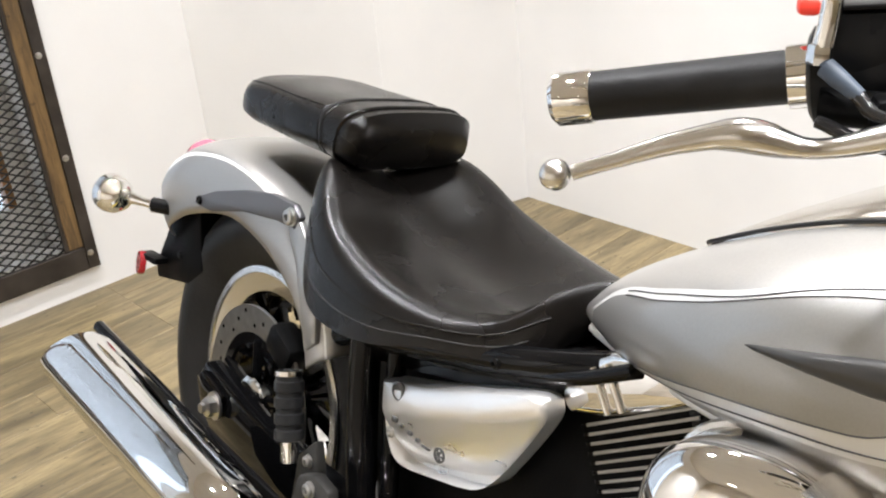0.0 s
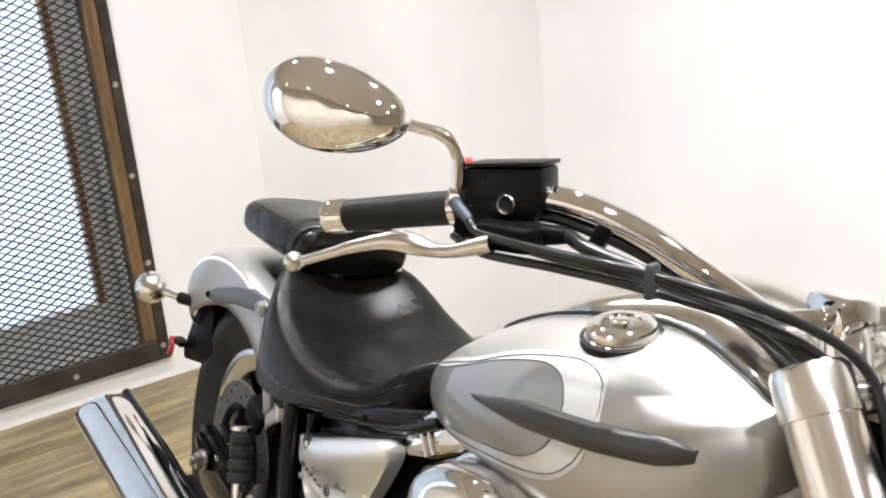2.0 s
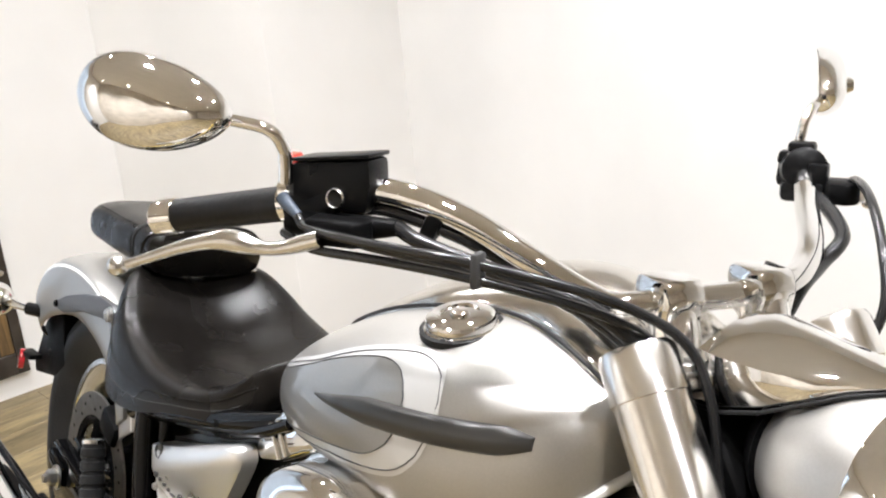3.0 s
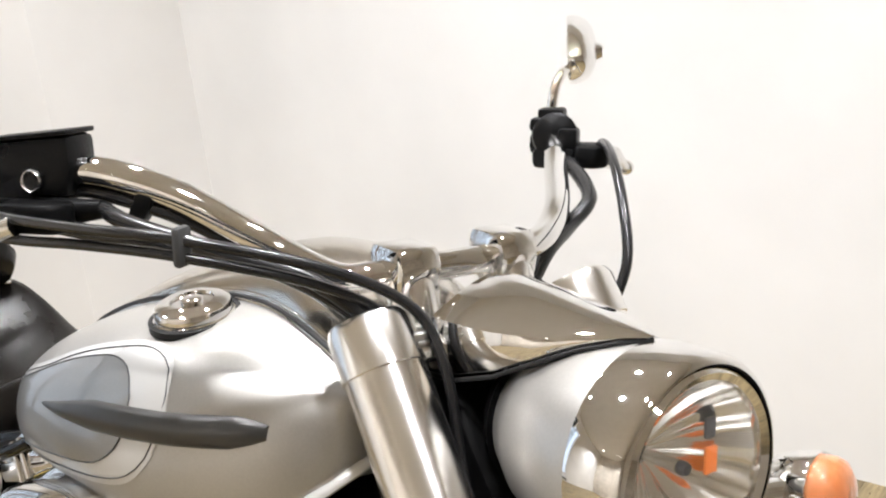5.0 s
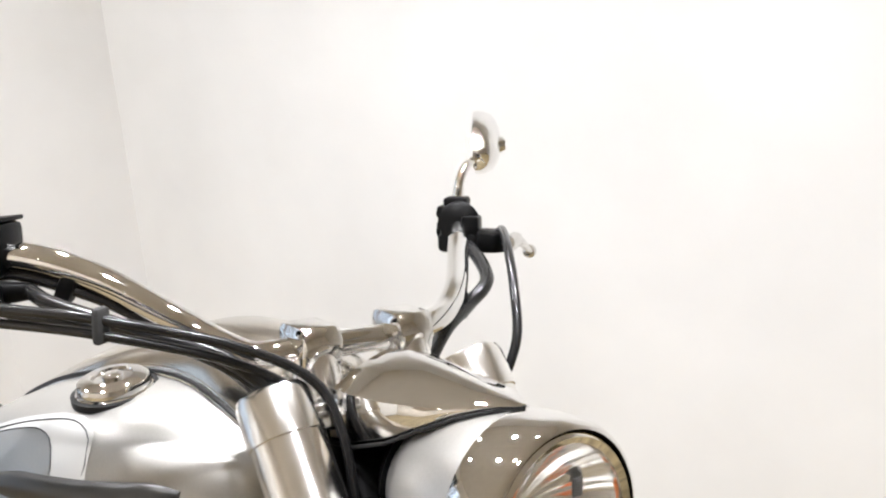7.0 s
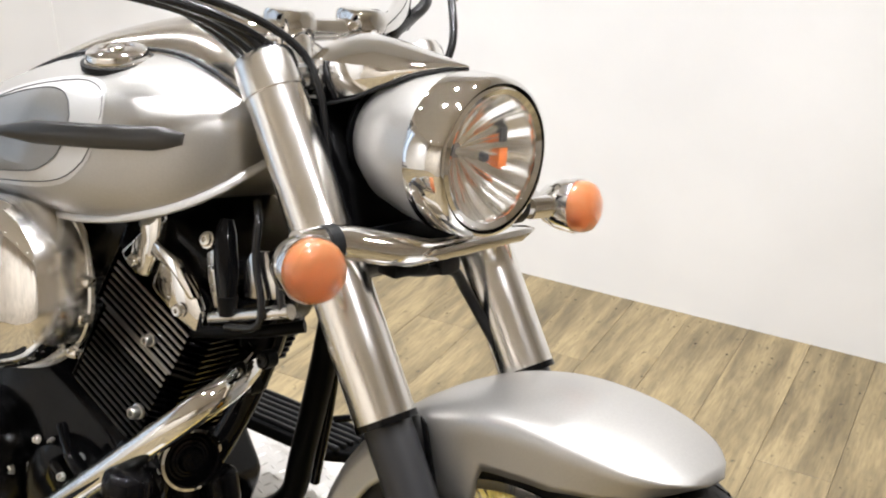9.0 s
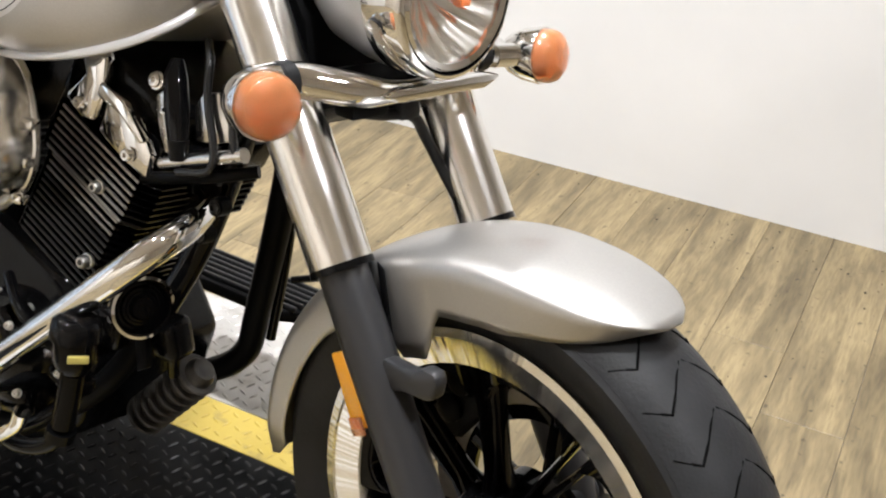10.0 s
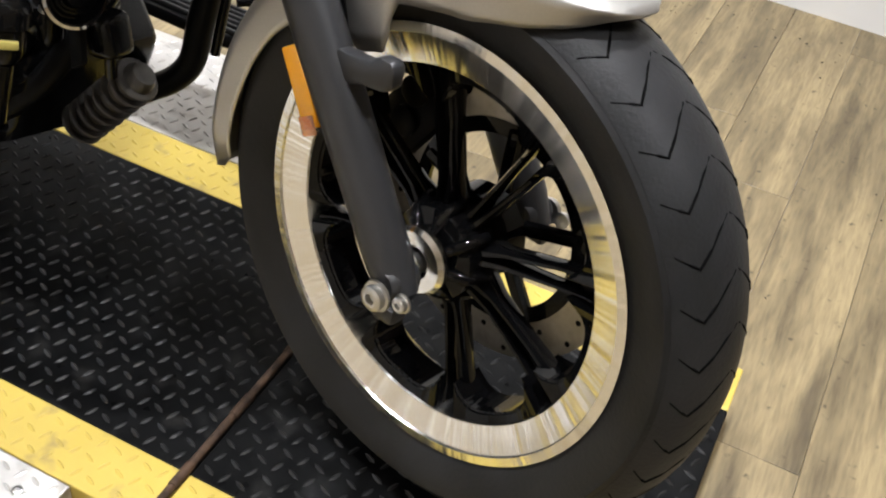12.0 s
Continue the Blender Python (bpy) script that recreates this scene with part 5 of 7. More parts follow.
def console():
    """The chrome console along the top of the tank."""
    bm = bmesh.new()
    rings = []
    for i in range(33):
        t = i / 32
        x = CON_X[0] + (CON_X[-1] - CON_X[0]) * t
        r, l = cubic(x, CON_X, CON_R), cubic(x, CON_X, CON_L)
        ring = []
        for k in range(21):
            u = k / 20
            y = r + (l - r) * u
            e = math.sin(math.pi * min(max(u, 0.0), 1.0))
            ring.append(V(x, y, tank_top(x, y) * (1 - e * 0.5) + cubic(x, TX, TZT) * e * 0.5 + 0.002 + cubic(x, CON_X, CON_H) * e ** 0.55))
        ring += [V(x, l, tank_top(x, l) - 0.02), V(x, r, tank_top(x, r) - 0.02)]
        rings.append(ring)
    ring_loft(bm, rings)
    return bm


con = bpart("tank_console", console(), M_CONSOLE, tank, "bright silver tank console")
for edge in (CON_R, CON_L):
    pts = []
    for i in range(33):
        x = CON_X[0] + (CON_X[-1] - CON_X[0] + 0.006) * i / 32
        xx = min(max(x, CON_X[0]), CON_X[-1])
        y = cubic(xx, CON_X, edge)
        pts.append(V(x, y, tank_top(x, y) + 0.004))
    bpart("console_strip", tube(pts, [0.0012] + [0.0022] * 31 + [0.002], 8), M_RUBBER, con, "black console edge strip")
bpart("console_trim", tube([V(x, cubic(x, CON_X, CON_R) + 0.005, tank_top(x, cubic(x, CON_X, CON_R)) + 0.007) for x in [1.03 + 0.0105 * k for k in range(20)]], 0.0032, 10), M_CHROME, con, "chrome console trim")


# ---- seats ----
def seat_loft(st, name, label, dish, roll=0.55, crown=0.0):
    """Stations: x, centre height, half width, lower edge."""
    xs = [s[0] for s in st]
    zc, hws, zl = ([s[k] for s in st] for k in (1, 2, 3))
    bm = bmesh.new()
    rings = []
    for i in range(45):
        x = xs[0] + (xs[-1] - xs[0]) * i / 44
        c, w, l = cubic(x, xs, zc) - 0.009 * min(1.0, cubic(x, xs, hws) / 0.15), cubic(x, xs, hws), cubic(x, xs, zl)
        ring = []
        for k in range(33):
            u = k / 32 * 2 - 1
            a = abs(u)
            if a < 0.66:
                f = a / 0.66
                y, z = w * 0.78 * f, c + dish * f * f * (3 - 2 * f) * min(1, w / 0.15) - crown * f ** 2
            else:
                f = (a - 0.66) / 0.34
                zt = c + dish * min(1, w / 0.15) - crown
                th = f * math.pi / 2
                y = w * 0.78 + w * 0.22 * math.sin(th) ** 0.85
                z = zt - (zt - l) * (1 - math.cos(th)) ** 1.05
            ring.append(V(x, math.copysign(y, u), z))
        ring += [V(x, w * 0.7, l + 0.004), V(x, -w * 0.7, l + 0.004)]
        rings.append(ring)
    ring_loft(bm, rings)
    return bpart(name, bm, M_LEATHER, label=label, angle=60), rings


SEAT = [(0.165, 0.731, 0.085, 0.665), (0.19, 0.733, 0.128, 0.634), (0.235, 0.712, 0.160, 0.603), (0.29, 0.676, 0.184, 0.584), (0.36, 0.652, 0.195, 0.580), (0.44, 0.636, 0.193, 0.590), (0.52, 0.632, 0.175, 0.611),
        (0.57, 0.641, 0.154, 0.616), (0.60, 0.660, 0.138, 0.620), (0.622, 0.684, 0.118, 0.630), (0.642, 0.702, 0.090, 0.646), (0.660, 0.710, 0.060, 0.668), (0.676, 0.706, 0.040, 0.682)]
seat, srings = seat_loft(SEAT, "rider_seat", "black vinyl rider seat, dished, with stitched edge", 0.027)
for idx in (2, 30):
    bpart("seam_welt", tube([r[idx] + V(0, 0, 0.0006) for r in srings[5:41]], 0.0013, 6), M_LEATHER, seat, "raised seat seam")
    bpart("stitching", tube([r[idx + (1 if idx > 16 else -1)] + V(0, 0, 0.0003) for r in srings[6:40]], 0.0006, 5), M_THREAD, seat, "grey seat stitching")

pil_rings = []
bm = bmesh.new()
for i in range(33):
    t = i / 32
    x = -0.115 + 0.345 * t
    e = min(1, t * 7 + 0.05) ** 0.5 * min(1, (1 - t) * 26 + 0.25) ** 0.5
    w = interp(t, [0, 0.2, 0.6, 1], [0.085, 0.103, 0.109, 0.103]) * (0.82 + 0.18 * e)
    zl = interp(t, [0, 0.5, 1], [0.748, 0.740, 0.735])
    zt = zl + (interp(t, [0, 0.3, 0.8, 1], [0.072, 0.082, 0.085, 0.082])) * (0.35 + 0.65 * e)
    ring = []
    for k in range(36):
        a = 2 * math.pi * k / 36
        cx, cz = math.cos(a), math.sin(a)
        ring.append(V(x + (0.018 * cz if t > 0.9 else 0), w * math.copysign(abs(cx) ** 0.58, cx), (zl + zt) / 2 + (zt - zl) / 2 * math.copysign(abs(cz) ** 0.68, cz)))
    pil_rings.append(ring)
ring_loft(bm, pil_rings)
pillion = bpart("pillion_seat", bm, M_LEATHER, label="black vinyl pillion pad with piped front edge", angle=60)
for i, r in ((29, 0.0036), (26, 0.0012), (25, 0.0010)):
    pr = pil_rings[i]
    bpart("piping", tube([pr[k] for k in range(-5, 24)], r, 6), M_LEATHER, pillion, "black piping")
bpart("pillion_stitching", tube([pil_rings[26][k] * 0.4 + pil_rings[25][k] * 0.6 + V(0, 0, 0.0006) for k in range(-5, 24)], 0.0006, 5), M_THREAD, pillion)
for k in (4, 14):
    bpart("pillion_seam", tube([r[k] for r in pil_rings[3:26]], 0.0011, 6), M_LEATHER, pillion, "long side seam")
bpart("pillion_buckle", block((0.205, 0.085, 0.745), (0.02, 0.03, 0.006), 0.002), M_CHROME, pillion)

# ---- rear fender ----
RX = [-0.358, -0.346, -0.305, -0.22, -0.10, 0.02, 0.12, 0.19, 0.235, 0.25]
RZT = [0.560, 0.594, 0.646, 0.691, 0.706, 0.693, 0.652, 0.595, 0.535, 0.49]
RLX = [-0.305, -0.295, -0.255, -0.185, -0.06, 0.05, 0.13, 0.165, 0.182, 0.19]
RLZ = [0.505, 0.520, 0.548, 0.577, 0.605, 0.588, 0.548, 0.512, 0.48, 0.45]


def fender_ring(s, hw):
    i = s * (len(RX) - 1)
    idx = list(range(len(RX)))
    top = V(cubic(i, idx, RX), 0, cubic(i, idx, RZT))
    low = V(cubic(i, idx, RLX), 0, cubic(i, idx, RLZ))
    ring = []
    for k in range(29):
        u = k / 28 * 2 - 1
        a = abs(u)
        if a > 0.5:
            f = (a - 0.5) / 0.5
            p = top.lerp(low, 0.26 + 0.74 * f)
            y = hw + 0.004 * math.sin(f * math.pi)
        else:
            f = a / 0.5
            p = top.lerp(low, 0.26 * (1 - math.cos(f * math.pi / 2)))
            y = hw * math.sin(f * math.pi / 2) ** 0.9
        ring.append(V(p.x, math.copysign(y, u), p.z))
    return ring


frs = [fender_ring(i / 40, interp(i / 40, [0, 0.15, 0.4, 1], [0.085, 0.105, 0.112, 0.112])) for i in range(41)]
bm = bmesh.new()
ring_loft(bm, frs, cap=False, closed=False)
rf = bpart("rear_fender", bm, M_SILVER, label="silver painted rear fender with pale pinstripe", angle=60)
md = rf.modifiers.new("thick", "SOLIDIFY")
md.thickness, md.offset = 0.003, 1
for k0 in (8, 20):
    bm = bmesh.new()
    a = [r[k0] + (r[k0] - V(r[k0].x, 0, 0.45)).normalized() * 0.0042 for r in frs[1:]]
    b = [r[k0 + 1 if k0 > 14 else k0 - 1] * 1.0 for r in frs[1:]]
    b = [q + (q - V(q.x, 0, 0.45)).normalized() * 0.0042 for q in b]
    m_ = [p.lerp(q, 0.75) for p, q in zip(a, b)]
    ring_loft(bm, [a, m_], cap=False, closed=False)
    bpart("pale_stripe", bm, M_STRIPE, rf, "pale pinstripe band")
for sgn in (-1, 1):
    y = sgn * 0.119
    st = bpart("fender_strut", slab([(-0.160, 0.602), (-0.145, 0.617), (-0.09, 0.638), (0.0, 0.661), (0.08, 0.675), (0.142, 0.674), (0.160, 0.660), (0.150, 0.640), (0.10, 0.640), (0.0, 0.628), (-0.10, 0.602)],
                                    -0.007, 0.005, origin=(0, y, 0), bevel=0.003), M_STRUT, label="dark grey satin fender strut")
    bpart("strut_arm", slab([(0.130, 0.640), (0.158, 0.655), (0.190, 0.622), (0.214, 0.565), (0.222, 0.50), (0.195, 0.48), (0.175, 0.54), (0.155, 0.595), (0.138, 0.622)], -0.006, 0.006, origin=(0, y, 0), bevel=0.003), M_GREY, st, "grey silver strut arm")
    bpart("strut_bolt", bolt((0.140, y + sgn * 0.007, 0.656), (0, sgn, 0), 0.011, 0.009), M_BOLT, st, "zinc strut bolt")
    bpart("strut_bolt", bolt((-0.138, y + sgn * 0.007, 0.612), (0, sgn, 0), 0.006, 0.005), M_BLACK, st)
    # rear indicator
    stem = bpart("rear_indicator", tube([(-0.285, sgn * 0.105, 0.560), (-0.315, sgn * 0.125, 0.560)], 0.013, 14), M_PLASTIC, label="chrome round rear indicator")
    bpart("stem", tube([(-0.31, sgn * 0.12, 0.560), (-0.335, sgn * 0.133, 0.560), (-0.375, sgn * 0.148, 0.561)], [0.009, 0.0075, 0.012], 14), M_CHROME, stem, "chrome stem")
    bpart("housing", lathe([(0, 0.045), (0.014, 0.042), (0.026, 0.032), (0.033, 0.016), (0.035, 0.0), (0.034, -0.004), (0, -0.004)], (-0.402, sgn * 0.165, 0.562), (1, -sgn * 0.12, 0), 32), M_CHROME, stem, "chrome bowl")
    bpart("lens", lathe([(0, -0.024), (0.016, -0.021), (0.028, -0.012), (0.033, -0.004), (0, -0.004)], (-0.402, sgn * 0.165, 0.562), (1, -sgn * 0.12, 0), 32), M_ORANGE, stem, "amber lens")
tl = bpart("tail_lamp", lathe([(0.0, 0.038), (0.020, 0.033), (0.034, 0.020), (0.040, 0.0), (0.038, -0.012), (0.0, -0.014)], (-0.372, 0, 0.622), (-0.80, 0, 0.55), 32), M_TAIL, label="red tail lamp lens")
bpart("lamp_base", lathe([(0.0, -0.03), (0.043, -0.03), (0.046, -0.01), (0.041, -0.004), (0.0, -0.004)], (-0.366, 0, 0.628), (-0.75, 0, 0.60), 32), M_CHROME, tl, "chrome lamp base")
flap = bpart("plate_bracket", slab([(-0.275, 0.565), (-0.22, 0.575), (-0.20, 0.47), (-0.25, 0.432), (-0.375, 0.408), (-0.385, 0.43), (-0.325, 0.53)], -0.085, 0.085, bevel=0.005), M_MATT, label="black plastic inner fender and plate bracket")
bpart("reflector_arm", slab([(-0.40, 0.442), (-0.33, 0.446), (-0.33, 0.456), (-0.40, 0.452)], -0.112, -0.086, bevel=0.001), M_MATT, flap)
bpart("rear_reflector", lathe([(0, 0.005), (0.020, 0.005), (0.022, 0.0), (0.021, -0.006), (0, -0.006)], (-0.388, -0.112, 0.434), (-0.25, -1, 0.1), 28), M_RED, flap, "red round reflector")
bpart("flap_bolt", bolt((-0.285, -0.085, 0.475), (0, -1, 0), 0.006, 0.004), M_GREYCAP, flap)

# ---- frame ----
frame_part = bpart("frame", tube(smooth_path([(0.30, -0.135, 0.545), (0.345, -0.137, 0.562), (0.45, -0.138, 0.585), (0.60, -0.132, 0.622), (0.72, -0.11, 0.655), (0.85, -0.06, 0.70)], 6), 0.0165, 14), M_BLACK, label="gloss black tubular steel frame")
for pts, r in (([(0.30, 0.135, 0.545), (0.345, 0.137, 0.562), (0.60, 0.132, 0.622), (0.85, 0.06, 0.70)], 0.0165),
               ([(0.355, -0.136, 0.57), (0.36, -0.138, 0.50), (0.372, -0.138, 0.40), (0.39, -0.135, 0.28)], 0.020),
               ([(0.41, -0.130, 0.57), (0.418, -0.13, 0.45), (0.43, -0.13, 0.28)], 0.012),
               ([(0.355, 0.136, 0.57), (0.372, 0.138, 0.40), (0.39, 0.135, 0.28)], 0.020),
               ([(0.62, -0.128, 0.612), (0.70, -0.132, 0.640), (0.765, -0.13, 0.672)], 0.008),
               ([(1.295, -0.035, 0.76), (1.275, -0.045, 0.62), (1.245, -0.055, 0.50), (1.20, -0.075, 0.385)], 0.0165),
               ([(1.285, 0.045, 0.76), (1.255, 0.075, 0.56), (1.218, 0.098, 0.38), (1.195, 0.11, 0.305), (1.12, 0.12, 0.245), (1.0, 0.12, 0.19)], 0.0175),
               ([(1.262, 0.085, 0.60), (1.24, 0.115, 0.46), (1.22, 0.13, 0.33)], 0.007),
               ([(1.20, -0.075, 0.385), (1.15, -0.095, 0.30), (1.06, -0.10, 0.225), (0.95, -0.10, 0.18), (0.5, -0.10, 0.16)], 0.0150),
               ([(1.0, 0.12, 0.19), (0.90, 0.12, 0.17), (0.5, 0.12, 0.16)], 0.0165)):
    bpart("frame_tube", tube(smooth_path(pts, 6), r, 14), M_MATT if pts[-1][2] < 0.2 else M_BLACK, frame_part)
for at in ((0.40, -0.152, 0.574), (0.345, -0.157, 0.566), (0.60, -0.146, 0.620)):
    bpart("frame_bolt", bolt(at, (0, -1, 0), 0.006, 0.006), M_BLACK, frame_part)
bpart("seat_pan_rail", slab([(0.30, 0.552), (0.45, 0.575), (0.62, 0.618), (0.76, 0.67), (0.76, 0.645), (0.62, 0.585), (0.44, 0.545), (0.31, 0.52)], -0.125, -0.115, bevel=0.003), M_BLACK, frame_part)
bpart("inner_panel", slab([(0.28, 0.56), (0.80, 0.68), (0.85, 0.60), (0.80, 0.35), (0.45, 0.30), (0.27, 0.45)], -0.10, 0.10, bevel=0.01), M_MATT, frame_part, "black inner panel")

# swing arm and axle
sw = bpart("swing_arm", slab([(-0.075, 0.345), (-0.06, 0.372), (0.02, 0.360), (0.12, 0.345), (0.45, 0.335), (0.48, 0.25), (0.40, 0.215), (0.10, 0.235), (-0.03, 0.262), (-0.07, 0.295)], -0.142, -0.112, bevel=0.006), M_BLACK, label="gloss black swing arm")
bpart("swing_arm_rib", slab([(-0.07, 0.345), (-0.05, 0.362), (0.02, 0.345), (0.0, 0.30), (-0.05, 0.30)], -0.150, -0.142, bevel=0.003), M_BLACK, sw)
bpart("axle_washer", lathe([(0, 0), (0.022, 0), (0.022, 0.004), (0, 0.004)], (0, -0.150, 0.322), (0, -1, 0), 24), M_BOLT, sw)
bpart("axle_nut", lathe([(0, 0), (0.016, 0), (0.016, 0.012), (0.013, 0.015), (0.008, 0.016), (0.008, 0.022), (0, 0.022)], (0, -0.154, 0.322), (0, -1, 0), 6), M_BOLT, sw, "zinc axle nut")
bpart("swing_arm_left", slab([(-0.075, 0.345), (-0.06, 0.372), (0.12, 0.335), (0.45, 0.33), (0.48, 0.27), (0.10, 0.275), (-0.07, 0.295)], 0.112, 0.142, bevel=0.006), M_BLACK, sw)
bpart("hub_cap", lathe([(0.014, 0), (0.034, 0), (0.036, 0.006), (0.030, 0.012), (0.016, 0.012)], (0, -0.086, 0.322), (0, -1, 0), 28, close=True), M_SATIN, rear_wheel)
bpart("rear_calliper", block((0.075, -0.075, 0.435), (0.07, 0.045, 0.05), 0.012, m=turn(0, 25, 0)), M_MATT, label="black rear brake calliper")

# passenger peg, folded up
P0, P1 = V(0.256, -0.182, 0.480), V(0.278, -0.188, 0.398)
pd = (P1 - P0).normalized()
peg = bpart("passenger_peg", tube([P0, P0 + pd * 0.004, P1], [0.0165, 0.0175, 0.0165], 20), M_RUBBER, label="black ribbed rubber passenger peg, folded up")
for k in range(4):
    bm = tube([P0 + pd * (0.008 + 0.021 * k), P0 + pd * (0.010 + 0.021 * k), P0 + pd * (0.022 + 0.021 * k), P0 + pd * (0.024 + 0.021 * k)], [0.0168, 0.0195, 0.0195, 0.0168], 20)
    bpart("peg_rib", bm, M_RUBBER, peg)
bpart("peg_cap", tube([P0 - pd * 0.004, P0 + pd * 0.002], 0.0185, 20), M_SATIN, peg, "alloy peg end")
bpart("peg_stem", tube([P1, P1 + pd * 0.03], 0.011, 14), M_CHROME, peg, "chrome peg stem")
bpart("peg_bracket", slab([(0.282, 0.375), (0.318, 0.410), (0.331, 0.375), (0.328, 0.295), (0.34, 0.245), (0.29, 0.235), (0.272, 0.295)], -0.176, -0.160, bevel=0.004), M_CAST_DARK, peg, "dark grey peg bracket")
for at in ((0.312, -0.177, 0.380), (0.318, -0.177, 0.330)):
    bpart("bracket_bolt", bolt(at, (0, -1, 0), 0.007, 0.007), M_BOLT, peg)
bpart("muffler_hanger", slab([(0.33, 0.375), (0.365, 0.392), (0.40, 0.385), (0.415, 0.33), (0.41, 0.26), (0.30, 0.25), (0.315, 0.32)], -0.205, -0.187, bevel=0.005), M_CAST_DARK, peg, "dark grey muffler hanger")
bpart("hanger_bolt", bolt((0.365, -0.206, 0.372), (0, -1, 0), 0.009, 0.008), M_BOLT, peg)

# ---- side cover ----
def side_cover(sgn):
    """A plate with rounded rim; a soft crease runs across it, the lower part falls inward."""
    out = [(0.420, 0.532), (0.50, 0.556), (0.60, 0.590), (0.668, 0.612), (0.684, 0.602), (0.678, 0.580), (0.648, 0.530), (0.618, 0.490), (0.588, 0.468), (0.53, 0.452), (0.466, 0.439), (0.440, 0.450), (0.424, 0.485)]
    edge = smooth_path([V(x, 0, z) for x, z in out + out[:1]], 4)[:-1]
    c = V(0.555, 0, 0.528)
    bm = bmesh.new()
    rings = []
    for k, y in ((1.0, 0.125), (1.0, 0.148), (0.985, 0.1535), (0.955, 0.1575), (0.90, 0.160), (0.80, 0.1625), (0.65, 0.1645), (0.5, 0.166), (0.35, 0.167), (0.2, 0.1675), (0.04, 0.168)):
        ring = []
        for p in edge:
            q = c + (p - c) * k
            d = q.z - (0.497 + (q.x - 0.43) * 0.40)
            yy = y - (0.45 * (math.sqrt(d * d + 0.00002) - d) * 0.5 if y > 0.15 else 0)
            ring.append(V(q.x, sgn * yy, q.z))
        rings.append(ring)
    ring_loft(bm, rings)
    return bm


cov = bpart("side_cover", side_cover(-1), M_PLATE, label="satin silver side cover with raised lettering", angle=25)
bpart("side_cover", side_cover(1), M_PLATE, label="satin silver side cover", angle=25)
bpart("cover_bolt", lathe([(0, 0.0), (0.011, 0), (0.012, 0.004), (0.009, 0.006), (0.008, 0.003), (0, 0.003)], (0.462, -0.1592, 0.535), (0, -1, 0), 20), M_BADGE, cov, "dark countersunk cover bolt")
bpart("cover_bolt", bolt((0.452, -0.158, 0.478), (0, -1, 0), 0.005, 0.005), M_BOLT, cov)
bm = bmesh.new()
lathe([(0.0072, 0), (0.0088, 0), (0.0088, 0.0022), (0.0072, 0.0022)], (0.548, -0.163, 0.494), (0, -1, 0), 24, bm, close=True)
for k in range(6):
    a = math.pi * k / 3
    tube([(0.548, -0.165, 0.494), (0.548 + 0.007 * math.cos(a), -0.165, 0.494 + 0.007 * math.sin(a))], 0.0012, 6, bm)
bpart("round_badge", bm, M_BADGE, cov, "dark round badge")
bm = bmesh.new()
for k, (w, h) in enumerate(((0.010, 0.007), (0.007, 0.005), (0.008, 0.005), (0.007, 0.0045), (0.016, 0.002))):
    block((0.465 + 0.0150 * k, -0.1655, 0.502 - 0.0022 * k), (w, 0.004, h), 0.0015, bm=bm)
bpart("badge_bar_row", bm, M_BADGE, cov, "dark raised badge bars")

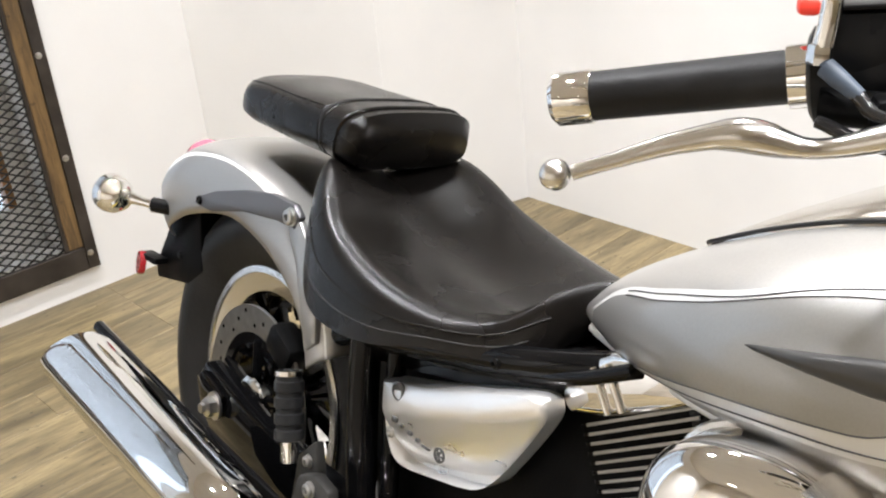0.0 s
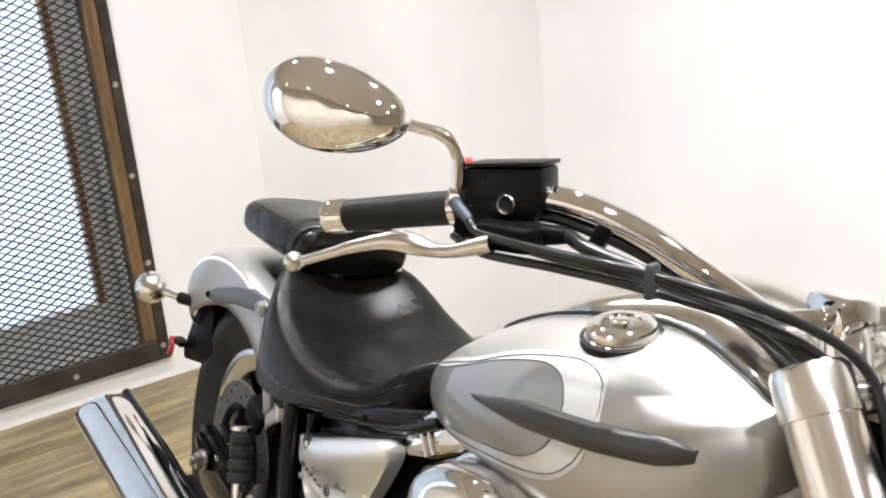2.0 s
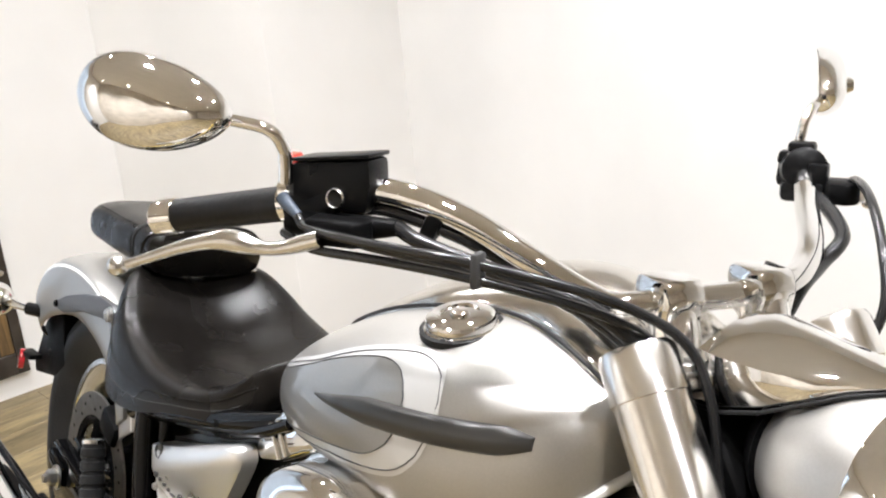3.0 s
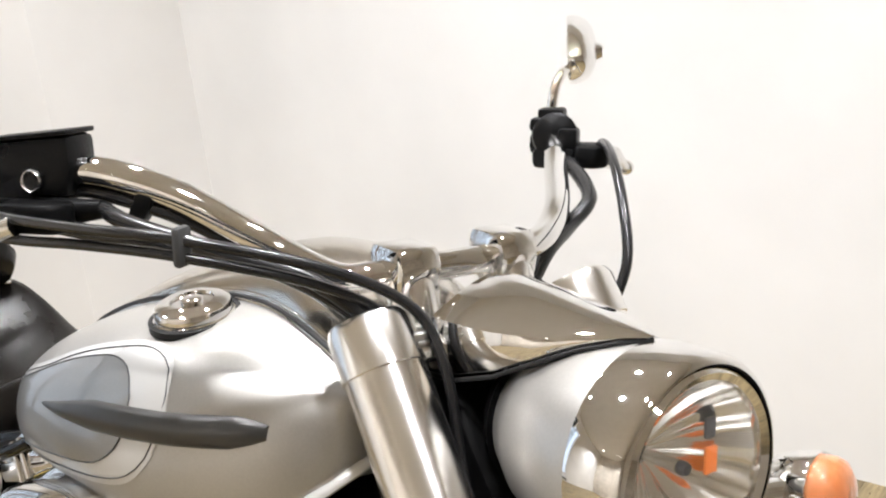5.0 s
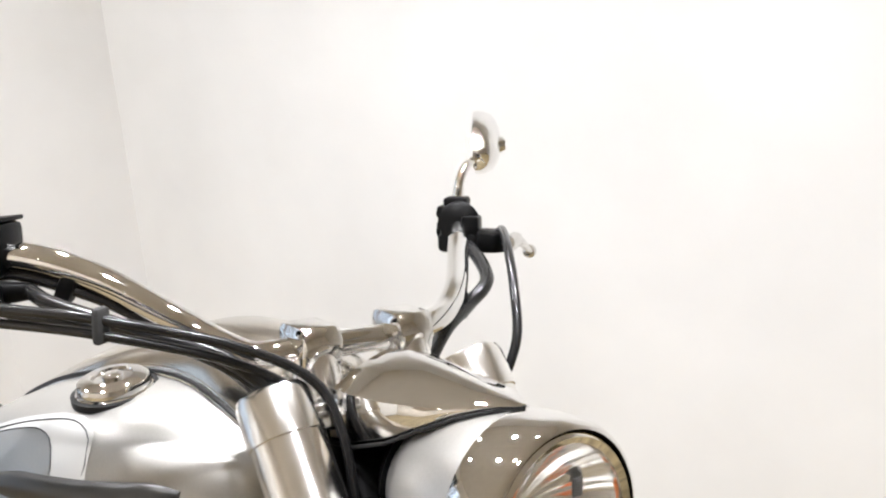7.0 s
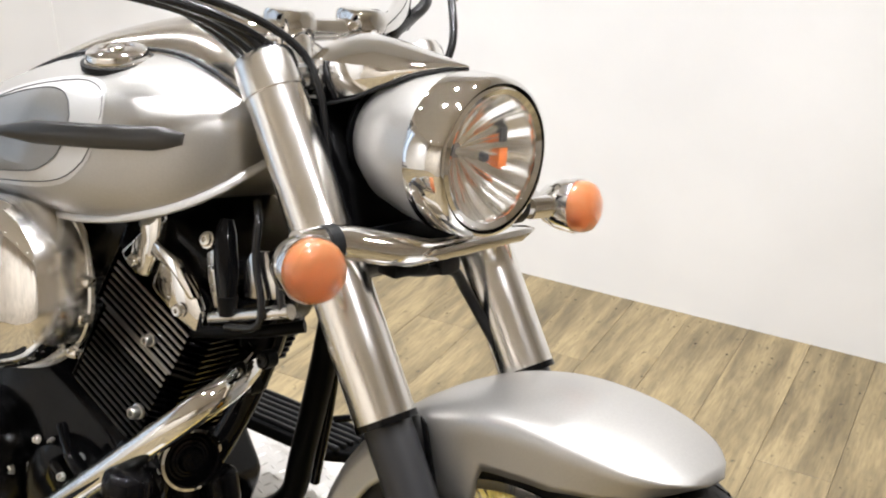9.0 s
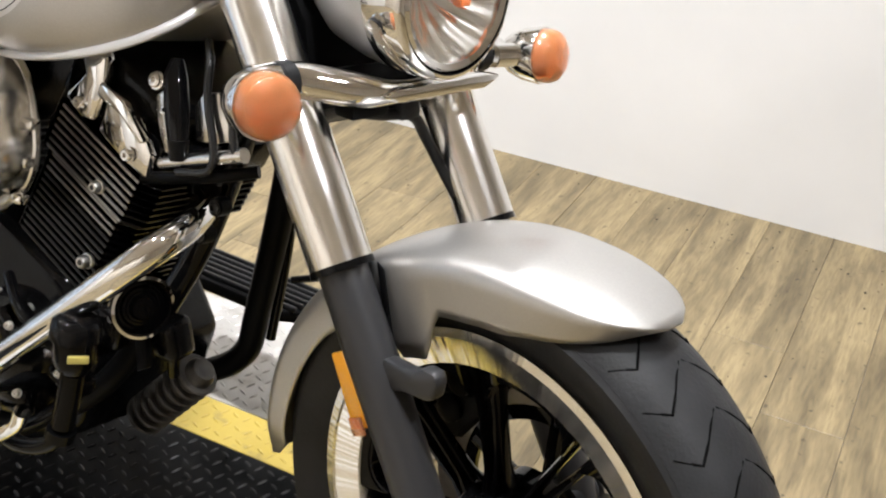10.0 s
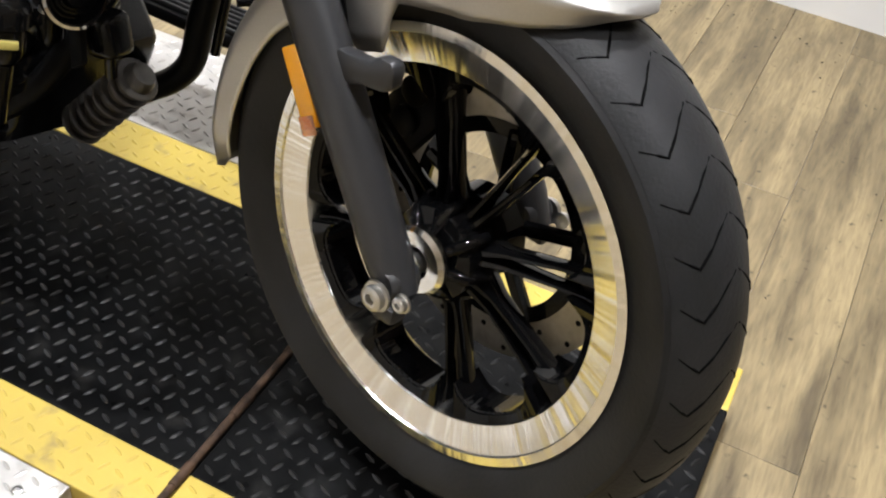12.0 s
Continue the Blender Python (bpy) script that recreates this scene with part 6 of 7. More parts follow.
# ---- engine ----
def cylinder(tilt, base, name, front):
    ax = V(math.sin(radians(tilt)), 0, math.cos(radians(tilt)))
    cr = V(ax.z, 0, -ax.x)                       # along the fins
    o = Vector(base)
    core = bpart(name, tube([o, o + ax * 0.29], 0.068, 28), M_ENGINE, label="black finned engine cylinder")
    nf = 20 if front else 25
    for k in range(nf):
        h = 0.060 + 0.0096 * k
        w = 0.084 + (0.010 if k > 12 else 0)
        dy = 0.096 + (0.006 if k > 12 else 0)
        poly = [(-w, -dy * 0.8), (-w * 0.8, -dy), (w * 0.8, -dy), (w, -dy * 0.8), (w, dy * 0.8), (w * 0.8, dy), (-w * 0.8, dy), (-w, dy * 0.8)]
        bpart("fin", slab(poly, -0.0014, 0.0014, origin=o + ax * h, u=cr, v=(0, 1, 0), w=ax, bevel=0), M_ENGINE, core, smooth=False)
        # right side edge: machined on upper fins, near-black below and at the rear
        e = [(-w * 0.72, -dy - 0.0012), (w * 0.80, -dy - 0.0012), (w * 0.80, -dy + 0.001), (-w * 0.72, -dy + 0.001)]
        bpart("fin_edge", slab(e, -0.0016, 0.0016, origin=o + ax * h, u=cr, v=(0, 1, 0), w=ax, bevel=0), M_FIN if k > 9 else M_FIN_DARK, core, smooth=False)
        e = [(-w * 0.80, -dy - 0.0008), (-w - 0.0008, -dy * 0.8), (-w + 0.001, -dy * 0.8), (-w * 0.80, -dy + 0.001)]
        bpart("fin_edge", slab(e, -0.0016, 0.0016, origin=o + ax * h, u=cr, v=(0, 1, 0), w=ax, bevel=0), M_FIN_DARK, core, smooth=False)
    hd = bpart("cylinder_head", slab([(-0.082, -0.10), (0.082, -0.10), (0.098, -0.075), (0.098, 0.075), (0.082, 0.10), (-0.082, 0.10), (-0.098, 0.075), (-0.098, -0.075)], 0.255, 0.30, origin=o, u=cr, v=(0, 1, 0), w=ax, bevel=0.006), M_ENGINE, core, "black cylinder head")
    rk = bpart("rocker_cover", slab([(-0.060, -0.102), (0.055, -0.102), (0.088, -0.06), (0.088, 0.06), (0.055, 0.102), (-0.06, 0.102), (-0.082, 0.06), (-0.082, -0.06)], 0.301, 0.345, origin=o, u=cr, v=(0, 1, 0), w=ax, bevel=0.012, seg=3), M_ENGINE, core, "black rocker cover")
    if front:
        bpart("head_cover", slab([(0.005, 0.262), (0.05, 0.258), (0.092, 0.262), (0.085, 0.29), (0.055, 0.312), (0.02, 0.318), (0.0, 0.30)], -0.116, -0.103, origin=o, u=cr, v=ax, w=(0, 1, 0), bevel=0.005), M_CHROME, core, "chrome head side cover")
        bpart("head_cover", slab([(-0.055, 0.268), (-0.02, 0.262), (-0.002, 0.27), (-0.006, 0.31), (-0.02, 0.345), (-0.045, 0.352), (-0.065, 0.335), (-0.04, 0.31)], -0.122, -0.104, origin=o, u=cr, v=ax, w=(0, 1, 0), bevel=0.006), M_CHROME, core, "chrome head side cover")
        bpart("head_ridge", slab([(-0.01, 0.30), (0.03, 0.305), (0.07, 0.295), (0.075, 0.302), (0.03, 0.322), (-0.012, 0.318)], -0.124, -0.110, origin=o, u=cr, v=ax, w=(0, 1, 0), bevel=0.003), M_CHROME, core)
    else:
        wide = bpart("head_cover", slab([(-0.072, 0.306), (-0.02, 0.296), (0.05, 0.292), (0.094, 0.292), (0.092, 0.312), (0.066, 0.340), (0.01, 0.356), (-0.045, 0.352), (-0.074, 0.330)], -0.126, -0.103, origin=o, u=cr, v=ax, w=(0, 1, 0), bevel=0.010, seg=3), M_CHROME, core, "wide chrome head cover")
        for a in (-0.012, 0.006):
            bpart("cover_rib", tube([o + cr * a + ax * 0.298 + V(0, -0.126, 0), o + cr * (a - 0.004) + ax * 0.345 + V(0, -0.127, 0)], 0.0045, 10), M_CHROME, wide)
    for a, b in ((-0.03, 0.275), (0.06, 0.272)) if front else ():
        bpart("head_bolt", bolt(o + cr * a + ax * b + V(0, -0.117, 0), (0, -1, 0), 0.007, 0.008), M_CHROME, core)
    bpart("side_bolt", bolt(o + cr * 0.03 + ax * 0.20 + V(0, -0.104, 0), (0, -1, 0), 0.007, 0.012), M_BOLT, core)
    bpart("side_bolt", bolt(o + cr * 0.055 + ax * 0.105 + V(0, -0.098, 0), (0, -1, 0), 0.008, 0.014), M_BOLT, core)
    return core


cylinder(24, (1.022, 0, 0.378), "front_cylinder", True)
cylinder(-30, (0.90, 0, 0.365), "rear_cylinder", False)
case = bpart("crankcase", slab([(0.62, 0.42), (0.75, 0.47), (0.95, 0.47), (1.08, 0.42), (1.15, 0.33), (1.12, 0.22), (1.0, 0.16), (0.65, 0.16), (0.55, 0.26)], -0.105, 0.115, bevel=0.02, seg=3), M_ENGINE, label="black engine crankcase")
bpart("clutch_cover", lathe([(0, 0.055), (0.05, 0.055), (0.085, 0.048), (0.098, 0.03), (0.10, 0.0), (0, 0)], (0.84, -0.10, 0.30), (0, -1, 0), 40), M_ENGINE, case, "black round clutch cover")
bpart("timing_cover", lathe([(0, 0.04), (0.04, 0.04), (0.065, 0.034), (0.072, 0.02), (0.074, 0.0), (0, 0)], (1.02, -0.10, 0.315), (0, -1, 0), 36), M_ENGINE, case, "black round timing cover")
for k in range(7):
    a = 2 * math.pi * k / 7 + 0.2
    bpart("case_bolt", bolt((0.84 + 0.09 * math.cos(a), -0.135, 0.30 + 0.09 * math.sin(a)), (0, -1, 0), 0.006, 0.006), M_BOLT, case)
    bpart("case_bolt", bolt((1.02 + 0.066 * math.cos(a), -0.124, 0.315 + 0.066 * math.sin(a)), (0, -1, 0), 0.0055, 0.006), M_BOLT, case)
bpart("front_rib_block", block((1.10, -0.04, 0.33), (0.07, 0.14, 0.16), 0.012, m=turn(0, 20, 0)), M_ENGINE, case)

# intake between the cylinders
bpart("intake_body", block((0.895, -0.05, 0.62), (0.10, 0.14, 0.10), 0.02), M_ENGINE, label="black intake body")


# ---- air cleaner ----
AC, AU, AV = V(0.968, -0.150, 0.590), V(0.97, 0.10, 0.22).normalized(), V(-0.22, 0.0, 0.97).normalized()


def cover_edge(a, k=1.0):
    """The outline of the air cleaner cover at the angle a: squarish, fuller towards the rear."""
    c, s_ = math.cos(a), math.sin(a)
    x = math.copysign(abs(c) ** 0.74, c) * (0.100 + 0.006 * (c < 0))
    y = math.copysign(abs(s_) ** 0.74, s_) * (0.104 - 0.014 * c)
    return AU * x * k + AV * y * k


def air_cleaner():
    bm = bmesh.new()
    rings = []
    for h, k in ((0.0, 0.95), (0.005, 1.0), (0.046, 1.0), (0.057, 0.985), (0.066, 0.94), (0.073, 0.86), (0.078, 0.74), (0.082, 0.55), (0.084, 0.3), (0.085, 0.06)):
        rings.append([AC + cover_edge(2 * math.pi * i / 64, k) + V(0, -h, 0) for i in range(64)])
    ring_loft(bm, rings)
    return bm


ac = bpart("air_cleaner", air_cleaner(), M_CHROME, label="large rounded chrome air cleaner cover", angle=60)
bpart("cover_edge", tube([AC + cover_edge(2 * math.pi * i / 48, 1.02) + V(0, -0.008, 0) for i in range(49)], 0.006, 8), M_SATIN, ac)
# two bands that wrap the front shoulder of the cover
for a0, a1, k0 in ((-0.75, 0.55, 1.045), (0.05, 1.15, 1.03)):
    bm = bmesh.new()
    rings = []
    for i in range(19):
        a = a0 + (a1 - a0) * i / 18
        e, o = cover_edge(a, k0), AC + V(0, 0, 0)
        t = cover_edge(a, k0 - 0.11)
        rings.append([o + e + V(0, -0.014, 0), o + e + V(0, -0.050, 0), o + t + V(0, -0.071, 0), o + t * 0.99 + V(0, -0.066, 0), o + e * 0.97 + V(0, -0.046, 0), o + e * 0.97 + V(0, -0.014, 0)])
    ring_loft(bm, rings)
    bpart("cover_band", bm, M_COVER, ac, "bright band along the cover", angle=50)
for k in range(3):
    bpart("cover_clip", block((1.074 - 0.006 * k, -0.158, 0.612 - 0.045 * k), (0.02, 0.014, 0.012), 0.003), M_CHROME, ac)
bpart("cover_stay", slab([(-0.040, 0.0), (-0.030, 0.030), (0.0, 0.040), (0.030, 0.028), (0.034, 0.0)], -0.014, 0.014, origin=(0.890, -0.150, 0.690), u=(1, 0, 0.1), v=(0, -0.25, 0.97), w=(0, 1, 0), bevel=0.008, seg=3), M_CHROME, ac, "chrome stay over the cover")
bpart("stay_bolt", bolt((0.905, -0.172, 0.712), (0.1, -0.9, 0.4), 0.008, 0.010), M_BOLT, ac)

# ---- exhaust ----
ex = bpart("muffler", tube([V(-0.252, -0.292, 0.3495), V(-0.250, -0.292, 0.3495), V(-0.244, -0.292, 0.349), V(-0.215, -0.2915, 0.348), V(0.26, -0.286, 0.322), V(0.325, -0.285, 0.318), V(0.345, -0.284, 0.317)], [0.043, 0.048, 0.052, 0.0545, 0.0545, 0.051, 0.041], 48), M_CHROME, label="long chrome muffler with slash-cut end")
# slash the rear end
for vtx in ex.data.vertices:
    if vtx.co.x < -0.205:
        vtx.co.x += (vtx.co.z - 0.30) * 0.75 - 0.005
bpart("clamp_band", tube([(0.340, -0.284, 0.3175), (0.342, -0.284, 0.3175), (0.374, -0.283, 0.316), (0.376, -0.283, 0.316)], [0.041, 0.0435, 0.0435, 0.041], 36), M_CHROME, ex, "chrome clamp band")
bpart("clamp_bolt", bolt((0.368, -0.312, 0.348), (0, -0.7, 0.7), 0.008, 0.012), M_CHROME, ex)
bpart("clamp_bolt", bolt((0.346, -0.312, 0.349), (0, -0.7, 0.7), 0.007, 0.010), M_CHROME, ex)
bpart("clamp_strap", tube([(0.379, -0.283, 0.3158), (0.389, -0.283, 0.3152)], 0.0400, 36), M_BLACK, ex)
bpart("muffler_stay", slab([(0.02, 0.30), (0.06, 0.322), (0.30, 0.312), (0.36, 0.26), (0.30, 0.20), (0.10, 0.205), (0.03, 0.24)], -0.200, -0.190, bevel=0.003), M_MATT, ex, "black muffler stay plate")
bpart("muffler_trim", tube([(-0.26, -0.235, 0.372), (0.0, -0.228, 0.348), (0.19, -0.226, 0.33), (0.30, -0.215, 0.29)], 0.010, 10), M_BLACK, ex, "black muffler bracket")
pipe = bpart("exhaust_pipe", tube(smooth_path([(0.37, -0.283, 0.316), (0.44, -0.279, 0.304), (0.57, -0.264, 0.270), (0.75, -0.250, 0.245), (0.92, -0.235, 0.250), (1.02, -0.212, 0.278), (1.09, -0.200, 0.341), (1.218, -0.192, 0.459), (1.278, -0.170, 0.522), (1.288, -0.125, 0.548), (1.270, -0.08, 0.562), (1.235, -0.05, 0.570)], 7), [0.034] * 29 + [0.0165] * 49, 28), M_CHROME, label="chrome exhaust pipe with heat shields")
bpart("rear_pipe_shield", tube(smooth_path([(0.40, -0.262, 0.322), (0.48, -0.258, 0.352), (0.60, -0.245, 0.405), (0.72, -0.225, 0.455), (0.80, -0.19, 0.49)], 7), [0.020, 0.030, 0.032, 0.031, 0.026], 24), M_CHROME, pipe, "chrome rear pipe heat shield")
for at in ((0.665, -0.262, 0.452), (0.70, -0.255, 0.468), (0.73, -0.246, 0.478)):
    bpart("shield_clamp", bolt(at, (0, -0.8, 0.6), 0.009, 0.007), M_CHROME, pipe)
bpart("pipe_flange", lathe([(0.0185, 0), (0.026, 0), (0.026, 0.007), (0.0185, 0.007)], (1.262, -0.06, 0.580), (1, -0.5, 0), 24, close=True), M_MATT, pipe)
bpart("rear_head_pipe", tube(smooth_path([(0.745, -0.10, 0.50), (0.74, -0.17, 0.485), (0.76, -0.2, 0.46)], 5), 0.022, 16), M_SATIN, pipe)

# ---- small parts in front of the engine ----
coil = bpart("coil_bracket", slab([(1.269, 0.637), (1.262, 0.672), (1.272, 0.690), (1.294, 0.695), (1.310, 0.668), (1.318, 0.648), (1.295, 0.640)], -0.104, -0.096, bevel=0.002), M_SATIN, label="bright alloy coil bracket between hoses")
bpart("bracket_arm", slab([(1.205, 0.672), (1.212, 0.640), (1.226, 0.612), (1.238, 0.618), (1.232, 0.652), (1.222, 0.684)], -0.104, -0.094, bevel=0.002), M_SATIN, coil)
bpart("bracket_rail", tube([(1.222, -0.100, 0.600), (1.278, -0.104, 0.619), (1.335, -0.100, 0.638)], 0.0085, 14), M_SATIN, coil, "bright alloy rail")
bpart("ignition_coil", tube([(1.226, -0.098, 0.715), (1.230, -0.102, 0.698), (1.242, -0.108, 0.665), (1.250, -0.110, 0.632)], [0.008, 0.013, 0.014, 0.011], 16), M_BLACK, coil, "black ignition coil")
bpart("coil_cap", tube([(1.250, -0.110, 0.634), (1.253, -0.110, 0.612)], [0.012, 0.009], 16), M_PLASTIC, coil)
bpart("plug_lead", tube(smooth_path([(1.255, -0.085, 0.74), (1.274, -0.100, 0.725), (1.282, -0.108, 0.700), (1.288, -0.110, 0.675), (1.302, -0.112, 0.640), (1.298, -0.112, 0.612), (1.255, -0.112, 0.60)], 6), 0.0045, 10), M_CABLE, coil, "black plug lead")
bpart("plug_lead", tube(smooth_path([(1.325, -0.10, 0.70), (1.318, -0.104, 0.665), (1.328, -0.104, 0.63)], 6), 0.0045, 10), M_CABLE, coil, "black plug lead")
bpart("clip_screw", bolt((1.214, -0.112, 0.690), (0, -1, 0.2), 0.008, 0.007), M_CHROME, coil)
bpart("clip_screw", bolt((1.232, -0.112, 0.662), (0, -1, 0.2), 0.006, 0.006), M_CHROME, coil)
for p in ((1.290, -0.086, 0.567), (1.272, -0.086, 0.530)):
    bpart("frame_lug", tube([(p[0], -0.070, p[2]), p], 0.0105, 16), M_MATT, coil)
    bpart("frame_bolt", bolt(p, (0.3, -1, 0.1), 0.007, 0.007), M_CAST_DARK, coil)
bpart("loom", tube(smooth_path([(1.20, -0.105, 0.578), (1.25, -0.108, 0.592), (1.30, -0.10, 0.606), (1.34, -0.08, 0.62)], 6), 0.007, 10), M_MATT, coil)
# grimy small parts under the pipe
for c, sz, rz in (((1.16, -0.15, 0.33), (0.05, 0.04, 0.03), 20), ((1.10, -0.16, 0.29), (0.06, 0.05, 0.04), -15), ((1.19, -0.12, 0.40), (0.04, 0.03, 0.05), 10), ((1.06, -0.15, 0.36), (0.05, 0.04, 0.045), 30), ((1.25, -0.09, 0.40), (0.04, 0.04, 0.05), -10)):
    bpart("small_casting", block(c, sz, 0.010, m=turn(10, rz, 0), seg=3), M_ENGINE, label="black oily casting")
for c in ((1.165, -0.172, 0.345), (1.115, -0.187, 0.305), (1.075, -0.172, 0.372), (1.205, -0.137, 0.418), (1.02, -0.168, 0.40)):
    bpart("casting_bolt", bolt(c, (0.2, -1, 0.3), 0.0045, 0.006), M_BOLT)
for pts in ([(1.04, -0.15, 0.42), (1.09, -0.17, 0.395), (1.14, -0.165, 0.37), (1.18, -0.15, 0.355)], [(1.17, -0.16, 0.31), (1.15, -0.185, 0.285), (1.10, -0.19, 0.25)], [(1.24, -0.11, 0.43), (1.26, -0.10, 0.40), (1.25, -0.08, 0.35)]):
    bpart("hose", tube(smooth_path(pts, 6), 0.007, 10), M_BLACK)
HORN, HORN_AX = V(1.252, -0.142, 0.450), V(0.93, -0.36, 0.10)
horn = bpart("horn", lathe([(0, -0.026), (0.020, -0.026), (0.030, -0.014), (0.0335, 0.004), (0.030, 0.004), (0.027, -0.002), (0.015, 0.001), (0.012, 0.006), (0, 0.006)], HORN, HORN_AX, 40), M_ENGINE, label="black horn with chrome rim")
bpart("horn_rim", lathe([(0.0320, -0.008), (0.0350, -0.010), (0.0368, -0.002), (0.0358, 0.005), (0.0325, 0.0055)], HORN, HORN_AX, 40, close=True), M_CHROME, horn, "chrome horn rim")
for r in (0.018, 0.023):
    bpart("horn_ridge", lathe([(r - 0.0012, -0.001), (r, 0.0015), (r + 0.0012, -0.001)], HORN, HORN_AX, 36, close=True), M_ENGINE, horn)
bpart("horn_stay", slab([(1.222, 0.43), (1.24, 0.425), (1.25, 0.37), (1.235, 0.36)], -0.125, -0.115, bevel=0.002), M_MATT, horn)
mcyl = bpart("rear_master_cylinder", lathe([(0, 0.056), (0.018, 0.056), (0.025, 0.051), (0.027, 0.044), (0.027, 0.030), (0.024, 0.028), (0, 0.028)], (1.222, -0.203, 0.388), (0, 0, 1), 32), M_ENGINE, label="black capped brake reservoir")
bpart("reservoir_cup", lathe([(0, 0.028), (0.023, 0.028), (0.023, 0.004), (0.016, -0.008), (0, -0.008)], (1.222, -0.203, 0.388), (0, 0, 1), 28), M_ENGINE, mcyl, "dark reservoir cup")
bpart("level_window", block((1.243, -0.216, 0.404), (0.006, 0.022, 0.009), 0.002, m=turn(0, 0, -35)), M_OIL, mcyl, "yellowed level window")
bpart("reservoir_foot", tube([(1.222, -0.203, 0.378), (1.213, -0.204, 0.31)], 0.013, 14), M_ENGINE, mcyl)
bpart("hose", tube(smooth_path([(1.213, -0.204, 0.32), (1.20, -0.205, 0.285), (1.16, -0.21, 0.265), (1.10, -0.21, 0.262)], 6), 0.010, 10), M_ENGINE, mcyl)
bpart("hose_clip", tube([(1.212, -0.204, 0.306), (1.209, -0.204, 0.294)], 0.0165, 16), M_ENGINE, mcyl)
reg = bpart("regulator", tube([(1.262, -0.042, 0.350), (1.257, -0.042, 0.344), (1.172, -0.042, 0.250), (1.167, -0.042, 0.244)], [0.0145, 0.019, 0.019, 0.0145], 24), M_REG, label="grey grimy finned voltage regulator")
for k in range(8):
    q = V(1.252, -0.042, 0.339).lerp(V(1.175, -0.042, 0.254), k / 7)
    bpart("regulator_fin", lathe([(0.014, -0.0022), (0.026, -0.0016), (0.0275, 0.0), (0.026, 0.0016), (0.014, 0.0022)], q, (0.67, 0, 0.74), 24, close=True), M_REG, reg)
bpart("brake_pedal", tube(smooth_path([(1.02, -0.20, 0.23), (1.10, -0.225, 0.25), (1.17, -0.235, 0.30), (1.19, -0.24, 0.33)], 6), 0.009, 12), M_CHROME, label="chrome brake pedal arm")
fb = bpart("left_footboard", slab([(0.83, 0.31), (1.09, 0.31), (1.132, 0.345), (1.132, 0.395), (1.10, 0.432), (0.83, 0.432)], 0.262, 0.283, u=(1, 0, 0), v=(0, 1, 0), w=(0, 0, 1), bevel=0.006), M_MATT, label="black footboard with ribbed rubber")
for k in range(6):
    bpart("board_rib", block((0.975, 0.325 + 0.019 * k, 0.286), (0.27, 0.009, 0.010), 0.003), M_RUBBER, fb)
bpart("board_edge", tube([(0.83, 0.435, 0.268), (1.10, 0.435, 0.268), (1.135, 0.395, 0.268), (1.135, 0.345, 0.268)], 0.005, 8), M_CHROME, fb, "chrome board edge")
bpart("shift_lever", tube([(1.09, 0.33, 0.33), (1.17, 0.38, 0.355), (1.215, 0.40, 0.375)], 0.006, 10), M_BLACK, label="black shift lever")
rfb = bpart("right_footboard", slab([(0.80, -0.30), (1.05, -0.30), (1.085, -0.34), (1.085, -0.38), (1.05, -0.415), (0.80, -0.415)], 0.225, 0.245, u=(1, 0, 0), v=(0, 1, 0), w=(0, 0, 1), bevel=0.006), M_MATT, label="black right footboard")
bpart("side_stand", tube([(0.62, 0.13, 0.17), (0.70, 0.24, 0.09), (0.76, 0.30, 0.084)], 0.012, 12), M_BLACK, label="black side stand, folded out")

# ---------------- the floor ----------------
setting("floor", prism([(-1.9, -4.2), (4.75, -3.9), (4.75, 2.1), (-1.9, 1.7)], FLOOR - 0.1, FLOOR - 0.006), M_SLAB, "floor slab under oak-look planks", "floor")
floor_ob = bpy.data.objects["floor"]
PW, PL = 0.152, 1.22
rng = random.Random(5)
plank_meshes = {}


